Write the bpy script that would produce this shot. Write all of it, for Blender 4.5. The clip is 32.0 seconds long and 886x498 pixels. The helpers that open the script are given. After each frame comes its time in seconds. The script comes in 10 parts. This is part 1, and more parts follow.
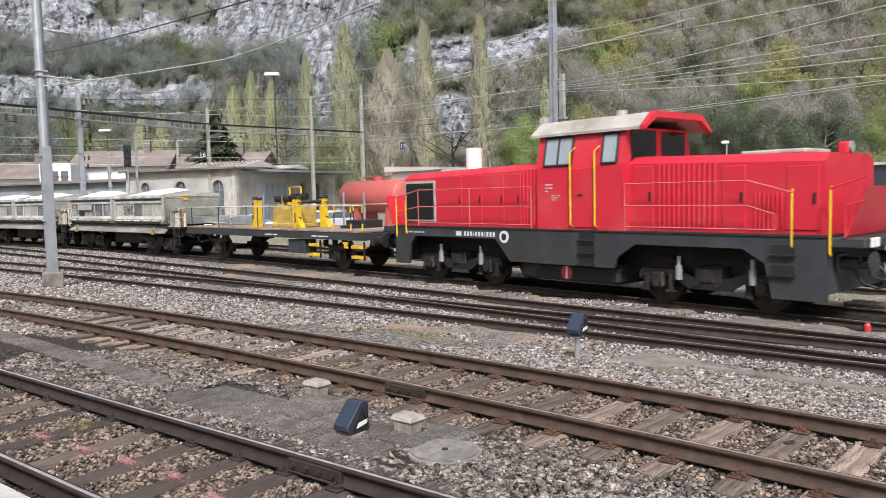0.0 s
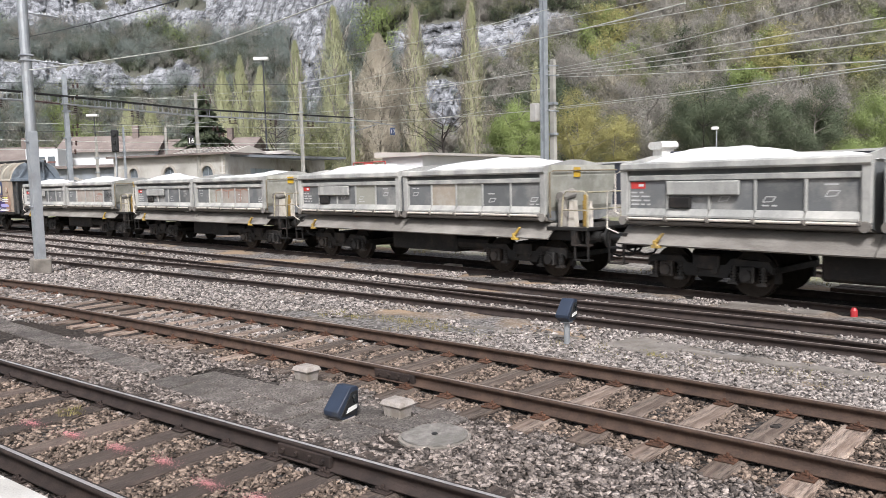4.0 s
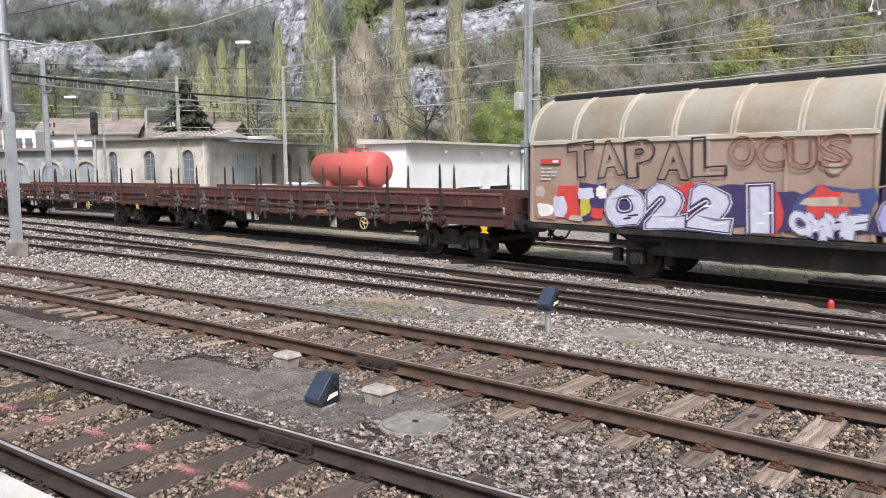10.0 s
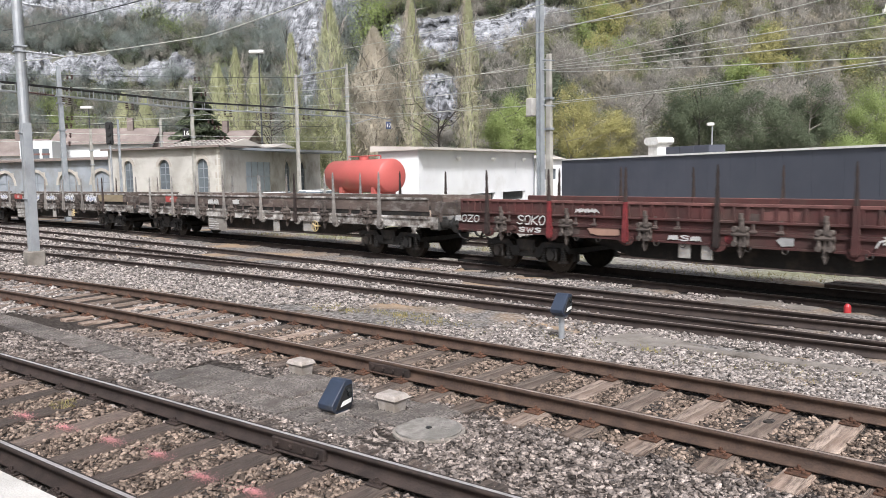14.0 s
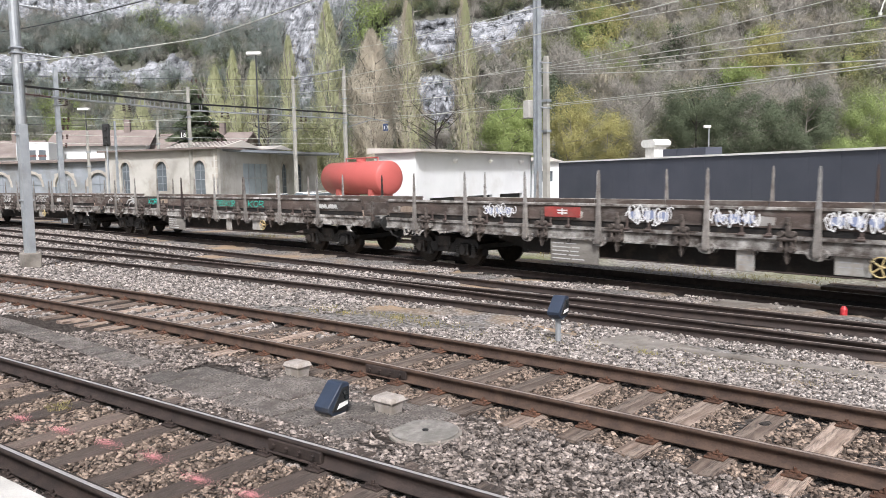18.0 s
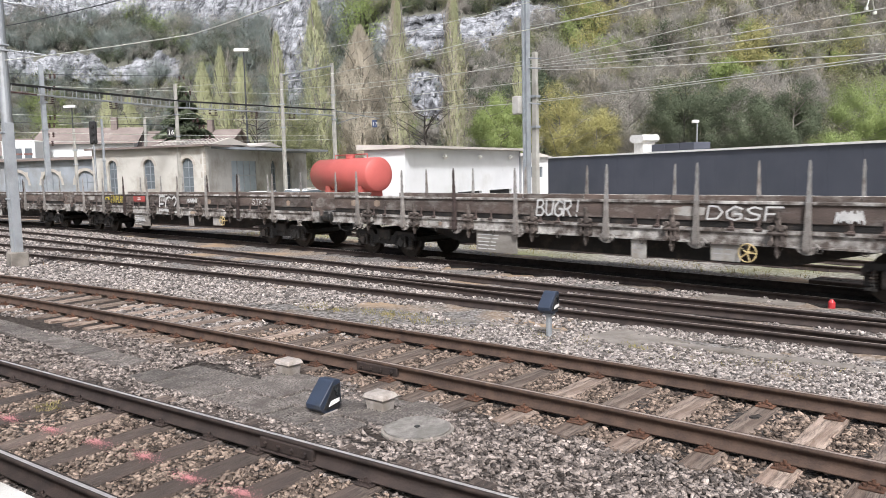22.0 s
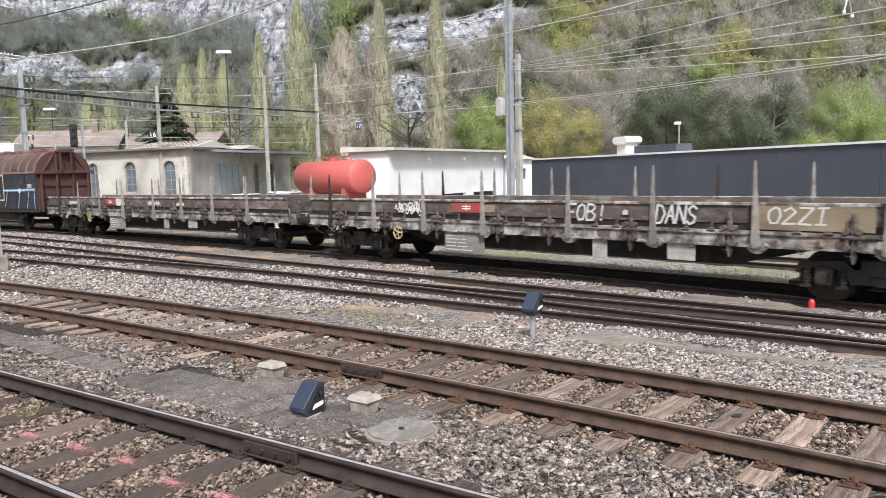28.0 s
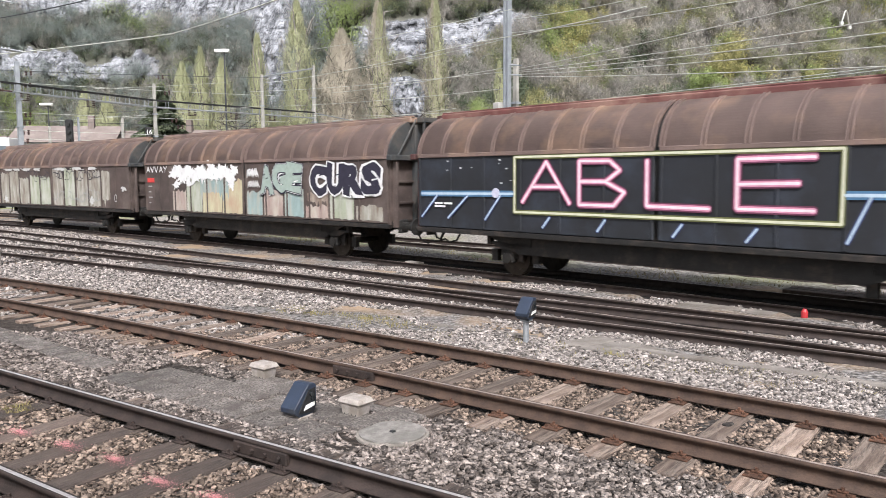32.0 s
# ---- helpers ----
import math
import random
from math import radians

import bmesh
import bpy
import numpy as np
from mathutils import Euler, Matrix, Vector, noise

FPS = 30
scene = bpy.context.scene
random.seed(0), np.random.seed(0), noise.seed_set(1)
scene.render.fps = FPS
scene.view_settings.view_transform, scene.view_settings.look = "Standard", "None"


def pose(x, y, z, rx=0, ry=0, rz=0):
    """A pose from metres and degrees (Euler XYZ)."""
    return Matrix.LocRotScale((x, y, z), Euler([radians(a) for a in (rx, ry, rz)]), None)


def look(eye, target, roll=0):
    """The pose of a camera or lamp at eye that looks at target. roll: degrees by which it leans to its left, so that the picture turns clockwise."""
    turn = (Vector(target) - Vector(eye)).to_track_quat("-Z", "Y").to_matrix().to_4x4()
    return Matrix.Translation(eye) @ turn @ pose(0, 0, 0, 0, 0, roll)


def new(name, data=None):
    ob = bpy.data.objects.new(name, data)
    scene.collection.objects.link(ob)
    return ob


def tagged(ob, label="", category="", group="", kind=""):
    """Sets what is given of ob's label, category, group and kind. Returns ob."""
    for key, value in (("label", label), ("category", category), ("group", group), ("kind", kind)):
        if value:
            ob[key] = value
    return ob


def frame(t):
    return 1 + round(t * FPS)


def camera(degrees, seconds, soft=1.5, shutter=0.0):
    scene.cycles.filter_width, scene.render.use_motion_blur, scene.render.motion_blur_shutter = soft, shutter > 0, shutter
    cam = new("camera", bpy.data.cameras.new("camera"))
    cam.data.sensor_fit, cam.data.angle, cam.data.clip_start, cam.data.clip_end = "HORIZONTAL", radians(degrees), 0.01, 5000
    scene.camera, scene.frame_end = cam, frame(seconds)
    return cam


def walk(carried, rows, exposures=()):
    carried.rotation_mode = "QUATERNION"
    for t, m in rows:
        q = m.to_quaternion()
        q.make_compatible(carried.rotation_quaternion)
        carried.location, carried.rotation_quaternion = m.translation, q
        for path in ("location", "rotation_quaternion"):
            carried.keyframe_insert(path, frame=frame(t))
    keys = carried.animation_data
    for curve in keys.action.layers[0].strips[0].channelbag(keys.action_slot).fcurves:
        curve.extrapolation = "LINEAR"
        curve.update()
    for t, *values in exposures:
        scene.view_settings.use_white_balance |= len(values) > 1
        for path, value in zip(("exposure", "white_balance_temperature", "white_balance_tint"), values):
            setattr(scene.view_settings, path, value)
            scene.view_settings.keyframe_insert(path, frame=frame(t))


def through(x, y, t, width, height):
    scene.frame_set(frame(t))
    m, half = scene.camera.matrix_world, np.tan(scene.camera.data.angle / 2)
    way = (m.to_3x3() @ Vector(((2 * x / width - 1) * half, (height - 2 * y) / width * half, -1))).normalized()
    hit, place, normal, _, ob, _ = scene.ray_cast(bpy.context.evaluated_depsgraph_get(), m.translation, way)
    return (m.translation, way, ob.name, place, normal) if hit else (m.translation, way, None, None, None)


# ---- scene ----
# ---- camera -------------------------------------------------------------
cam = camera(60.3, 32.0, soft=0.6, shutter=0.15)
PATH = [
    (0, -0.011, 0.003, 2.210, 85.829, 1.349, 1.085),
    (0.5, -0.014, 0.014, 2.203, 85.602, 1.348, 1.004),
    (1, -0.011, 0.011, 2.202, 85.389, 1.350, 0.990),
    (1.5, -0.004, 0.003, 2.205, 85.195, 1.348, 0.941),
    (2, -0.004, 0.013, 2.201, 85.078, 1.328, 0.816),
    (2.5, -0.006, 0.016, 2.201, 85.000, 1.299, 0.653),
    (3, -0.004, 0.016, 2.203, 84.924, 1.273, 0.513),
    (3.5, -0.003, 0.009, 2.203, 84.847, 1.315, 0.428),
    (5.5, -0.003, 0.010, 2.205, 84.584, 1.186, 0.005),
    (6, 0.001, 0.013, 2.199, 84.670, 1.099, -0.223),
    (6.5, -0.005, 0.009, 2.203, 84.685, 0.856, -0.425),
    (7, -0.003, 0.008, 2.206, 84.649, 0.769, -0.553),
    (7.5, -0.003, 0.013, 2.202, 84.539, 0.678, -0.641),
    (8, -0.010, 0.016, 2.202, 84.363, 0.588, -0.704),
    (8.5, -0.008, 0.023, 2.193, 84.236, 0.524, -0.730),
    (9, -0.010, 0.019, 2.200, 84.072, 0.500, -0.803),
    (9.5, -0.014, 0.028, 2.197, 83.951, 0.513, -0.880),
    (10, -0.013, 0.024, 2.199, 83.849, 0.493, -0.918),
    (10.5, -0.008, 0.020, 2.198, 83.799, 0.536, -0.891),
    (11, -0.004, 0.024, 2.198, 83.802, 0.686, -0.809),
    (11.5, -0.008, 0.012, 2.197, 83.939, 0.740, -0.678),
    (12, -0.000, 0.006, 2.198, 84.117, 0.875, -0.481),
    (12.5, -0.003, -0.001, 2.199, 84.304, 0.928, -0.280),
    (13, -0.000, 0.000, 2.199, 84.435, 1.046, -0.102),
    (13.5, 0.001, 0.013, 2.197, 84.447, 1.067, 0.024),
    (14, -0.002, 0.014, 2.199, 84.338, 0.997, 0.040),
    (14.5, -0.003, 0.019, 2.198, 84.251, 0.925, -0.022),
    (16.5, -0.004, 0.011, 2.197, 84.541, 0.624, -0.077),
    (17, -0.001, 0.003, 2.196, 84.619, 0.711, -0.065),
    (17.5, 0.002, 0.003, 2.199, 84.611, 0.827, -0.071),
    (18, 0.003, 0.016, 2.200, 84.487, 0.934, -0.166),
    (18.5, -0.002, 0.015, 2.200, 84.295, 0.988, -0.328),
    (19, -0.007, 0.022, 2.201, 84.066, 1.007, -0.547),
    (19.5, -0.011, 0.020, 2.198, 83.903, 0.984, -0.776),
    (20, -0.003, 0.019, 2.200, 83.854, 1.038, -0.912),
    (20.5, -0.007, 0.021, 2.197, 83.933, 1.071, -0.998),
    (21, -0.004, 0.016, 2.201, 84.047, 1.154, -0.991),
    (21.5, -0.008, 0.019, 2.202, 84.147, 1.176, -0.967),
    (22, -0.005, 0.019, 2.202, 84.189, 1.242, -0.961),
    (22.5, -0.005, 0.017, 2.203, 84.174, 1.298, -1.048),
    (23, -0.006, 0.024, 2.199, 84.121, 1.310, -1.183),
    (23.5, -0.008, 0.032, 2.197, 84.054, 1.239, -1.312),
    (24, -0.010, 0.028, 2.200, 83.973, 1.233, -1.451),
    (24.5, -0.005, 0.027, 2.204, 83.927, 1.240, -1.535),
    (25, -0.007, 0.020, 2.201, 83.974, 1.206, -1.628),
    (25.5, -0.007, 0.021, 2.201, 84.035, 1.167, -1.703),
    (27.5, -0.000, 0.015, 2.202, 84.210, 1.453, -2.065),
    (28, 0.005, 0.008, 2.202, 84.314, 1.394, -2.157),
    (28.5, 0.001, 0.016, 2.199, 84.428, 1.273, -2.328),
    (29, 0.004, 0.009, 2.199, 84.522, 1.200, -2.485),
    (29.5, 0.004, 0.009, 2.205, 84.558, 1.074, -2.706),
    (30, 0.004, 0.004, 2.198, 84.627, 0.905, -2.858),
    (30.5, 0.000, 0.017, 2.196, 84.640, 0.673, -2.937),
    (31, -0.000, 0.024, 2.195, 84.632, 0.493, -2.861),
    (31.5, 0.001, 0.010, 2.202, 84.601, 0.346, -2.682),
    (32, 0.007, 0.020, 2.202, 84.532, 0.274, -2.437),
]
EXPOSURE = [(0, 0.58), (3, 0.62), (8, 0.64), (10, 0.69), (14, 0.74), (22, 0.78), (28, 0.82), (31, 0.88), (32, 0.88)]
walk(cam, [(t, pose(x, y, z, rx, ry, rz)) for t, x, y, z, rx, ry, rz in PATH], [(t, stops, 6280, 10) for t, stops in EXPOSURE])

# ---- world and light ----------------------------------------------------
SUN_EL, SUN_AZ = 48.0, 178.0          # elevation; compass-like angle of the sun from +Y, clockwise
world = bpy.data.worlds.new("sky")
scene.world = world
world.use_nodes = True
wn = world.node_tree
sky = wn.nodes.new("ShaderNodeTexSky")
sky.sky_type = "NISHITA"
sky.sun_disc = False
sky.sun_elevation = radians(SUN_EL)
sky.sun_rotation = radians(SUN_AZ)
sky.air_density, sky.dust_density, sky.ozone_density = 1.0, 6.0, 0.6
desat = wn.nodes.new("ShaderNodeHueSaturation")
desat.inputs["Saturation"].default_value = 0.65
wn.links.new(sky.outputs[0], desat.inputs["Color"])
wn.links.new(desat.outputs[0], wn.nodes["Background"].inputs["Color"])
wn.nodes["Background"].inputs["Strength"].default_value = 0.1
sun_data = bpy.data.lights.new("sun", "SUN")
sun_data.energy, sun_data.angle, sun_data.color = 2.85, radians(7), (1.0, 0.983, 0.985)
sun = new("sun", sun_data)
az = radians(SUN_AZ)
sun_dir = Vector((math.sin(az) * math.cos(radians(SUN_EL)), math.cos(az) * math.cos(radians(SUN_EL)), math.sin(radians(SUN_EL))))
sun.matrix_world = look(sun_dir * 100, (0, 0, 0))


# ---- materials ----------------------------------------------------------
def surf(name, c1, c2=None, scale=3.0, rough=0.8, metal=0.0, bump=0.3, fine=40.0, dirt=None, dirt_scale=0.8, dirt_amount=0.4,
         random_value=0.0, stretch=(1, 1, 1), coat=0.0, spec=0.5, island=0.0, con=(0.55, 0.95)):
    """A node material: two colours mixed by noise at two scales, a third one as stains, and fine relief."""
    m = bpy.data.materials.new(name)
    m.use_nodes = True
    nt = m.node_tree
    N, L = nt.nodes.new, nt.links.new
    b = nt.nodes["Principled BSDF"]
    b.inputs["Metallic"].default_value = metal
    b.inputs["Specular IOR Level"].default_value = spec
    b.inputs["Coat Weight"].default_value = coat
    tc = N("ShaderNodeTexCoord")
    mp = N("ShaderNodeMapping")
    mp.inputs["Scale"].default_value = stretch
    L(tc.outputs["Object"], mp.inputs["Vector"])
    n1 = N("ShaderNodeTexNoise")
    n1.inputs["Scale"].default_value, n1.inputs["Detail"].default_value = scale, 5
    L(mp.outputs[0], n1.inputs["Vector"])
    n2 = N("ShaderNodeTexNoise")
    n2.inputs["Scale"].default_value, n2.inputs["Detail"].default_value = fine, 4
    L(mp.outputs[0], n2.inputs["Vector"])
    c2 = c2 or tuple(v * 0.7 for v in c1)
    mix = N("ShaderNodeMix")
    mix.data_type = "RGBA"
    mix.inputs[6].default_value, mix.inputs[7].default_value = (*c1, 1), (*c2, 1)
    add = N("ShaderNodeMath")
    add.operation = "MULTIPLY_ADD"
    L(n2.outputs[0], add.inputs[0])
    add.inputs[1].default_value = 0.5
    L(n1.outputs[0], add.inputs[2])
    rmp = N("ShaderNodeMapRange")
    rmp.inputs["From Min"].default_value, rmp.inputs["From Max"].default_value = con
    L(add.outputs[0], rmp.inputs["Value"])
    L(rmp.outputs[0], mix.inputs[0])
    colour = mix.outputs[2]
    if dirt:
        n3 = N("ShaderNodeTexNoise")
        n3.inputs["Scale"].default_value, n3.inputs["Detail"].default_value, n3.inputs["Roughness"].default_value = dirt_scale, 6, 0.65
        L(mp.outputs[0], n3.inputs["Vector"])
        r3 = N("ShaderNodeMapRange")
        r3.inputs["From Min"].default_value, r3.inputs["From Max"].default_value = 0.62 - dirt_amount * 0.4, 0.8 - dirt_amount * 0.3
        L(n3.outputs[0], r3.inputs["Value"])
        m3 = N("ShaderNodeMix")
        m3.data_type = "RGBA"
        L(r3.outputs[0], m3.inputs[0])
        L(colour, m3.inputs[6])
        m3.inputs[7].default_value = (*dirt, 1)
        colour = m3.outputs[2]
    if random_value or island:
        hs = N("ShaderNodeHueSaturation")
        if island:
            oi = N("ShaderNodeNewGeometry")
            src = oi.outputs["Random Per Island"]
        else:
            oi = N("ShaderNodeObjectInfo")
            src = oi.outputs["Random"]
        amount = island or random_value
        rr = N("ShaderNodeMapRange")
        rr.inputs["To Min"].default_value, rr.inputs["To Max"].default_value = 1 - amount, 1 + amount
        L(src, rr.inputs["Value"])
        L(rr.outputs[0], hs.inputs["Value"])
        L(colour, hs.inputs["Color"])
        colour = hs.outputs[0]
    L(colour, b.inputs["Base Color"])
    rm = N("ShaderNodeMapRange")
    rm.inputs["To Min"].default_value, rm.inputs["To Max"].default_value = max(0.03, rough - 0.12), min(1, rough + 0.12)
    L(n1.outputs[0], rm.inputs["Value"])
    L(rm.outputs[0], b.inputs["Roughness"])
    if bump:
        bp = N("ShaderNodeBump")
        bp.inputs["Strength"].default_value, bp.inputs["Distance"].default_value = bump, 0.02
        L(n2.outputs[0], bp.inputs["Height"])
        L(bp.outputs[0], b.inputs["Normal"])
    return m


def pebbles(name, cols, scale, bump=1.0, patch=None, patch_scale=0.25):
    """Gravel too far or too small to be built stone by stone: cells of several greys, edges coloured dark as shade
    between stones, with relief.
    """
    m = bpy.data.materials.new(name)
    m.use_nodes = True
    nt = m.node_tree
    N, L = nt.nodes.new, nt.links.new
    b = nt.nodes["Principled BSDF"]
    b.inputs["Roughness"].default_value = 0.95
    b.inputs["Specular IOR Level"].default_value = 0.2
    tc = N("ShaderNodeTexCoord")
    v = N("ShaderNodeTexVoronoi")
    v.inputs["Scale"].default_value = scale
    L(tc.outputs["Object"], v.inputs["Vector"])
    sp = N("ShaderNodeSeparateColor")
    L(v.outputs["Color"], sp.inputs[0])
    cr = N("ShaderNodeValToRGB")
    els = cr.color_ramp.elements
    els[0].color, els[1].color = (*cols[0], 1), (*cols[-1], 1)
    for i, c in enumerate(cols[1:-1], 1):
        els.new(i / (len(cols) - 1)).color = (*c, 1)
    L(sp.outputs[0], cr.inputs[0])
    colour = cr.outputs[0]
    # Cells darken outward: the shade between pebbles is painted into the colour.
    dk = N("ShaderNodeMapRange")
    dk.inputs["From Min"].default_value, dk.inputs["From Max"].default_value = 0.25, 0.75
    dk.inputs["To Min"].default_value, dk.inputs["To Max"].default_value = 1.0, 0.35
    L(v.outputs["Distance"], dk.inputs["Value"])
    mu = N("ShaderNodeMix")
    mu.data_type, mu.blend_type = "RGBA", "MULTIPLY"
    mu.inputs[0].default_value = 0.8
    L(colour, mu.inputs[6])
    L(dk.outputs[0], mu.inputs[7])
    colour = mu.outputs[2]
    if patch:
        n = N("ShaderNodeTexNoise")
        n.inputs["Scale"].default_value, n.inputs["Detail"].default_value = patch_scale, 8
        L(tc.outputs["Object"], n.inputs["Vector"])
        r = N("ShaderNodeMapRange")
        r.inputs["From Min"].default_value, r.inputs["From Max"].default_value = 0.48, 0.68
        L(n.outputs[0], r.inputs["Value"])
        mx = N("ShaderNodeMix")
        mx.data_type = "RGBA"
        L(r.outputs[0], mx.inputs[0])
        L(colour, mx.inputs[6])
        mx.inputs[7].default_value = (*patch, 1)
        colour = mx.outputs[2]
    L(colour, b.inputs["Base Color"])
    bp = N("ShaderNodeBump")
    bp.invert = True
    bp.inputs["Strength"].default_value, bp.inputs["Distance"].default_value = bump, 0.03
    L(v.outputs["Distance"], bp.inputs["Height"])
    L(bp.outputs[0], b.inputs["Normal"])
    return m


# First bed near black: gap shade under the loose stones is in its colour.
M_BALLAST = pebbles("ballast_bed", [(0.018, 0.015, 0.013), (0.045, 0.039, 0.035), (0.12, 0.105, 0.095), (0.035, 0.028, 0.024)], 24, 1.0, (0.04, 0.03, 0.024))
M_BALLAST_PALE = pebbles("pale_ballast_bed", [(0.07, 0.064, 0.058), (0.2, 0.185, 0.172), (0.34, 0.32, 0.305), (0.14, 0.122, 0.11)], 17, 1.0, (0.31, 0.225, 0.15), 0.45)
# Oily bed blackened further: the shade under the train is put in its colour.
M_OILY_SHADE = pebbles("oily_shaded_ballast_bed", [(0.011, 0.01, 0.009), (0.028, 0.025, 0.022), (0.055, 0.049, 0.043), (0.017, 0.015, 0.013)], 20, 1.0, (0.013, 0.011, 0.01), 0.6)
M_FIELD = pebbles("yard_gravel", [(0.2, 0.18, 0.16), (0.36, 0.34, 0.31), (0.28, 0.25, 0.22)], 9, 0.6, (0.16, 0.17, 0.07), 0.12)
M_STONE = surf("ballast_stone", (0.285, 0.243, 0.218), (0.055, 0.045, 0.039), 9, 0.9, 0, 0.4, 60, island=0.75, spec=0.25)
M_STONE_BR = surf("rust_stained_ballast_stone", (0.255, 0.196, 0.155), (0.068, 0.05, 0.04), 9, 0.9, 0, 0.4, 60, island=0.75, spec=0.25)
M_STONE_PALE = surf("pale_ballast_stone", (0.36, 0.322, 0.298), (0.085, 0.073, 0.065), 9, 0.9, 0, 0.4, 60, island=0.75, spec=0.25)
M_RAIL = surf("rusty_rail_steel", (0.044, 0.03, 0.025), (0.021, 0.015, 0.013), 6, 0.75, 0.2, 0.25, 50)
M_RAIL2 = surf("brown_rusty_rail", (0.078, 0.047, 0.032), (0.036, 0.022, 0.016), 6, 0.8, 0.1, 0.25, 50)
M_RAILTOP = surf("worn_rail_head", (0.68, 0.66, 0.66), (0.48, 0.45, 0.44), 5, 0.33, 0.6, 0.05, 40, stretch=(1, 1, 1))
M_RAILDULL = surf("dull_rail_head", (0.38, 0.32, 0.285), (0.2, 0.155, 0.13), 5, 0.45, 0.3, 0.05, 40)
M_SLEEPER2 = surf("split_tan_sleeper_wood", (0.27, 0.212, 0.172), (0.042, 0.03, 0.024), 2.2, 0.9, 0, 1.0, 12, dirt=(0.15, 0.105, 0.08), dirt_scale=0.9, dirt_amount=0.45, random_value=0.6, stretch=(1, 9, 9), con=(0.66, 0.92))
M_SLEEPER = surf("weathered_sleeper_wood", (0.105, 0.076, 0.062), (0.028, 0.021, 0.018), 2.2, 0.9, 0, 1.0, 12, con=(0.64, 0.95), dirt=(0.17, 0.135, 0.11), dirt_scale=2.0, dirt_amount=0.35, random_value=0.45, stretch=(1, 9, 9))
M_PLATE = surf("rusty_tie_plate", (0.13, 0.06, 0.035), (0.06, 0.035, 0.024), 14, 0.85, 0.3, 0.4, 60, random_value=0.25)
M_CONC = surf("old_concrete", (0.28, 0.255, 0.225), (0.19, 0.172, 0.15), 2.5, 0.92, 0, 0.5, 70, dirt=(0.12, 0.105, 0.09), dirt_scale=1.6, dirt_amount=0.5, random_value=0.12)
M_CONC_DK = surf("grimy_concrete_cover", (0.235, 0.208, 0.188), (0.05, 0.043, 0.038), 42, 0.95, 0, 1.0, 90, dirt=(0.075, 0.063, 0.055), dirt_scale=4.0, dirt_amount=0.5, random_value=0.2, con=(0.62, 0.9))
M_CONC_MID = surf("dusty_grey_concrete", (0.25, 0.225, 0.2), (0.17, 0.152, 0.135), 2.5, 0.93, 0, 0.6, 60, dirt=(0.11, 0.095, 0.08), dirt_scale=1.8, dirt_amount=0.5, random_value=0.08)
M_PLATFORM = surf("pale_platform_coping", (0.5, 0.485, 0.46), (0.4, 0.385, 0.36), 3, 0.9, 0, 0.3, 80, dirt=(0.3, 0.28, 0.26))
M_BLUE = surf("slate_blue_enamel", (0.026, 0.037, 0.062), (0.019, 0.027, 0.045), 6, 0.45, 0.0, 0.1, 80, dirt=(0.1, 0.1, 0.1), dirt_amount=0.2)
M_BLACK = surf("matt_black", (0.016, 0.016, 0.017), (0.01, 0.01, 0.01), 5, 0.6, 0, 0.15, 60)
M_WHITE = surf("white_plastic", (0.75, 0.75, 0.73), (0.62, 0.61, 0.58), 4, 0.6, 0, 0.1, 60)
M_CABINET = surf("pale_grey_cabinet_paint", (0.42, 0.41, 0.39), (0.33, 0.32, 0.3), 3, 0.6, 0, 0.1, 60, dirt=(0.22, 0.2, 0.17), dirt_amount=0.25)
M_GREYBOX = surf("pale_grey_cast_cover", (0.36, 0.325, 0.295), (0.23, 0.205, 0.185), 8, 0.8, 0, 0.4, 60, dirt=(0.2, 0.17, 0.14), dirt_scale=5)
M_CONC_DISC = surf("pebbly_concrete_lid", (0.26, 0.242, 0.222), (0.15, 0.14, 0.126), 12, 0.95, 0, 0.9, 55, dirt=(0.15, 0.14, 0.125), dirt_scale=3)
M_PINK = surf("faded_pink_marking_spray", (0.74, 0.32, 0.33), (0.5, 0.2, 0.2), 10, 0.9, 0, 0.3, 60)
M_REDPEG = surf("red_plastic_peg", (0.42, 0.03, 0.035), (0.3, 0.025, 0.03), 8, 0.5, 0, 0.05, 50)
M_GALV = surf("galvanised_steel", (0.42, 0.44, 0.46), (0.32, 0.34, 0.36), 3, 0.5, 0.6, 0.1, 40, dirt=(0.25, 0.24, 0.22), dirt_amount=0.25)
M_MASTCONC = surf("pale_concrete_mast", (0.36, 0.35, 0.32), (0.28, 0.27, 0.245), 2, 0.9, 0, 0.25, 50, dirt=(0.2, 0.19, 0.165), dirt_amount=0.3)


# ---- mesh helpers -------------------------------------------------------
def mesh_object(name, bm, mat, smooth=False):
    me = bpy.data.meshes.new(name)
    bm.normal_update()
    bm.to_mesh(me)
    bm.free()
    for m in (mat if isinstance(mat, (list, tuple)) else [mat]):
        me.materials.append(m)
    if smooth:
        me.shade_smooth()
    return new(name, me)


def part(name, bm, mat, parent, label="", smooth=False):
    ob = mesh_object(name, bm, mat, smooth)
    ob.parent = parent
    if label:
        ob["label"] = label
    return ob


def shared(name, me, parent, m):
    """A piece on a mesh that other pieces use too."""
    ob = new(name, me)
    ob.parent = parent
    ob.matrix_local = m
    return ob


def thing(name, label, category, m=None, group="", kind=""):
    ob = new(name)
    if m is not None:
        ob.matrix_world = m
    return tagged(ob, label, category, group, kind)


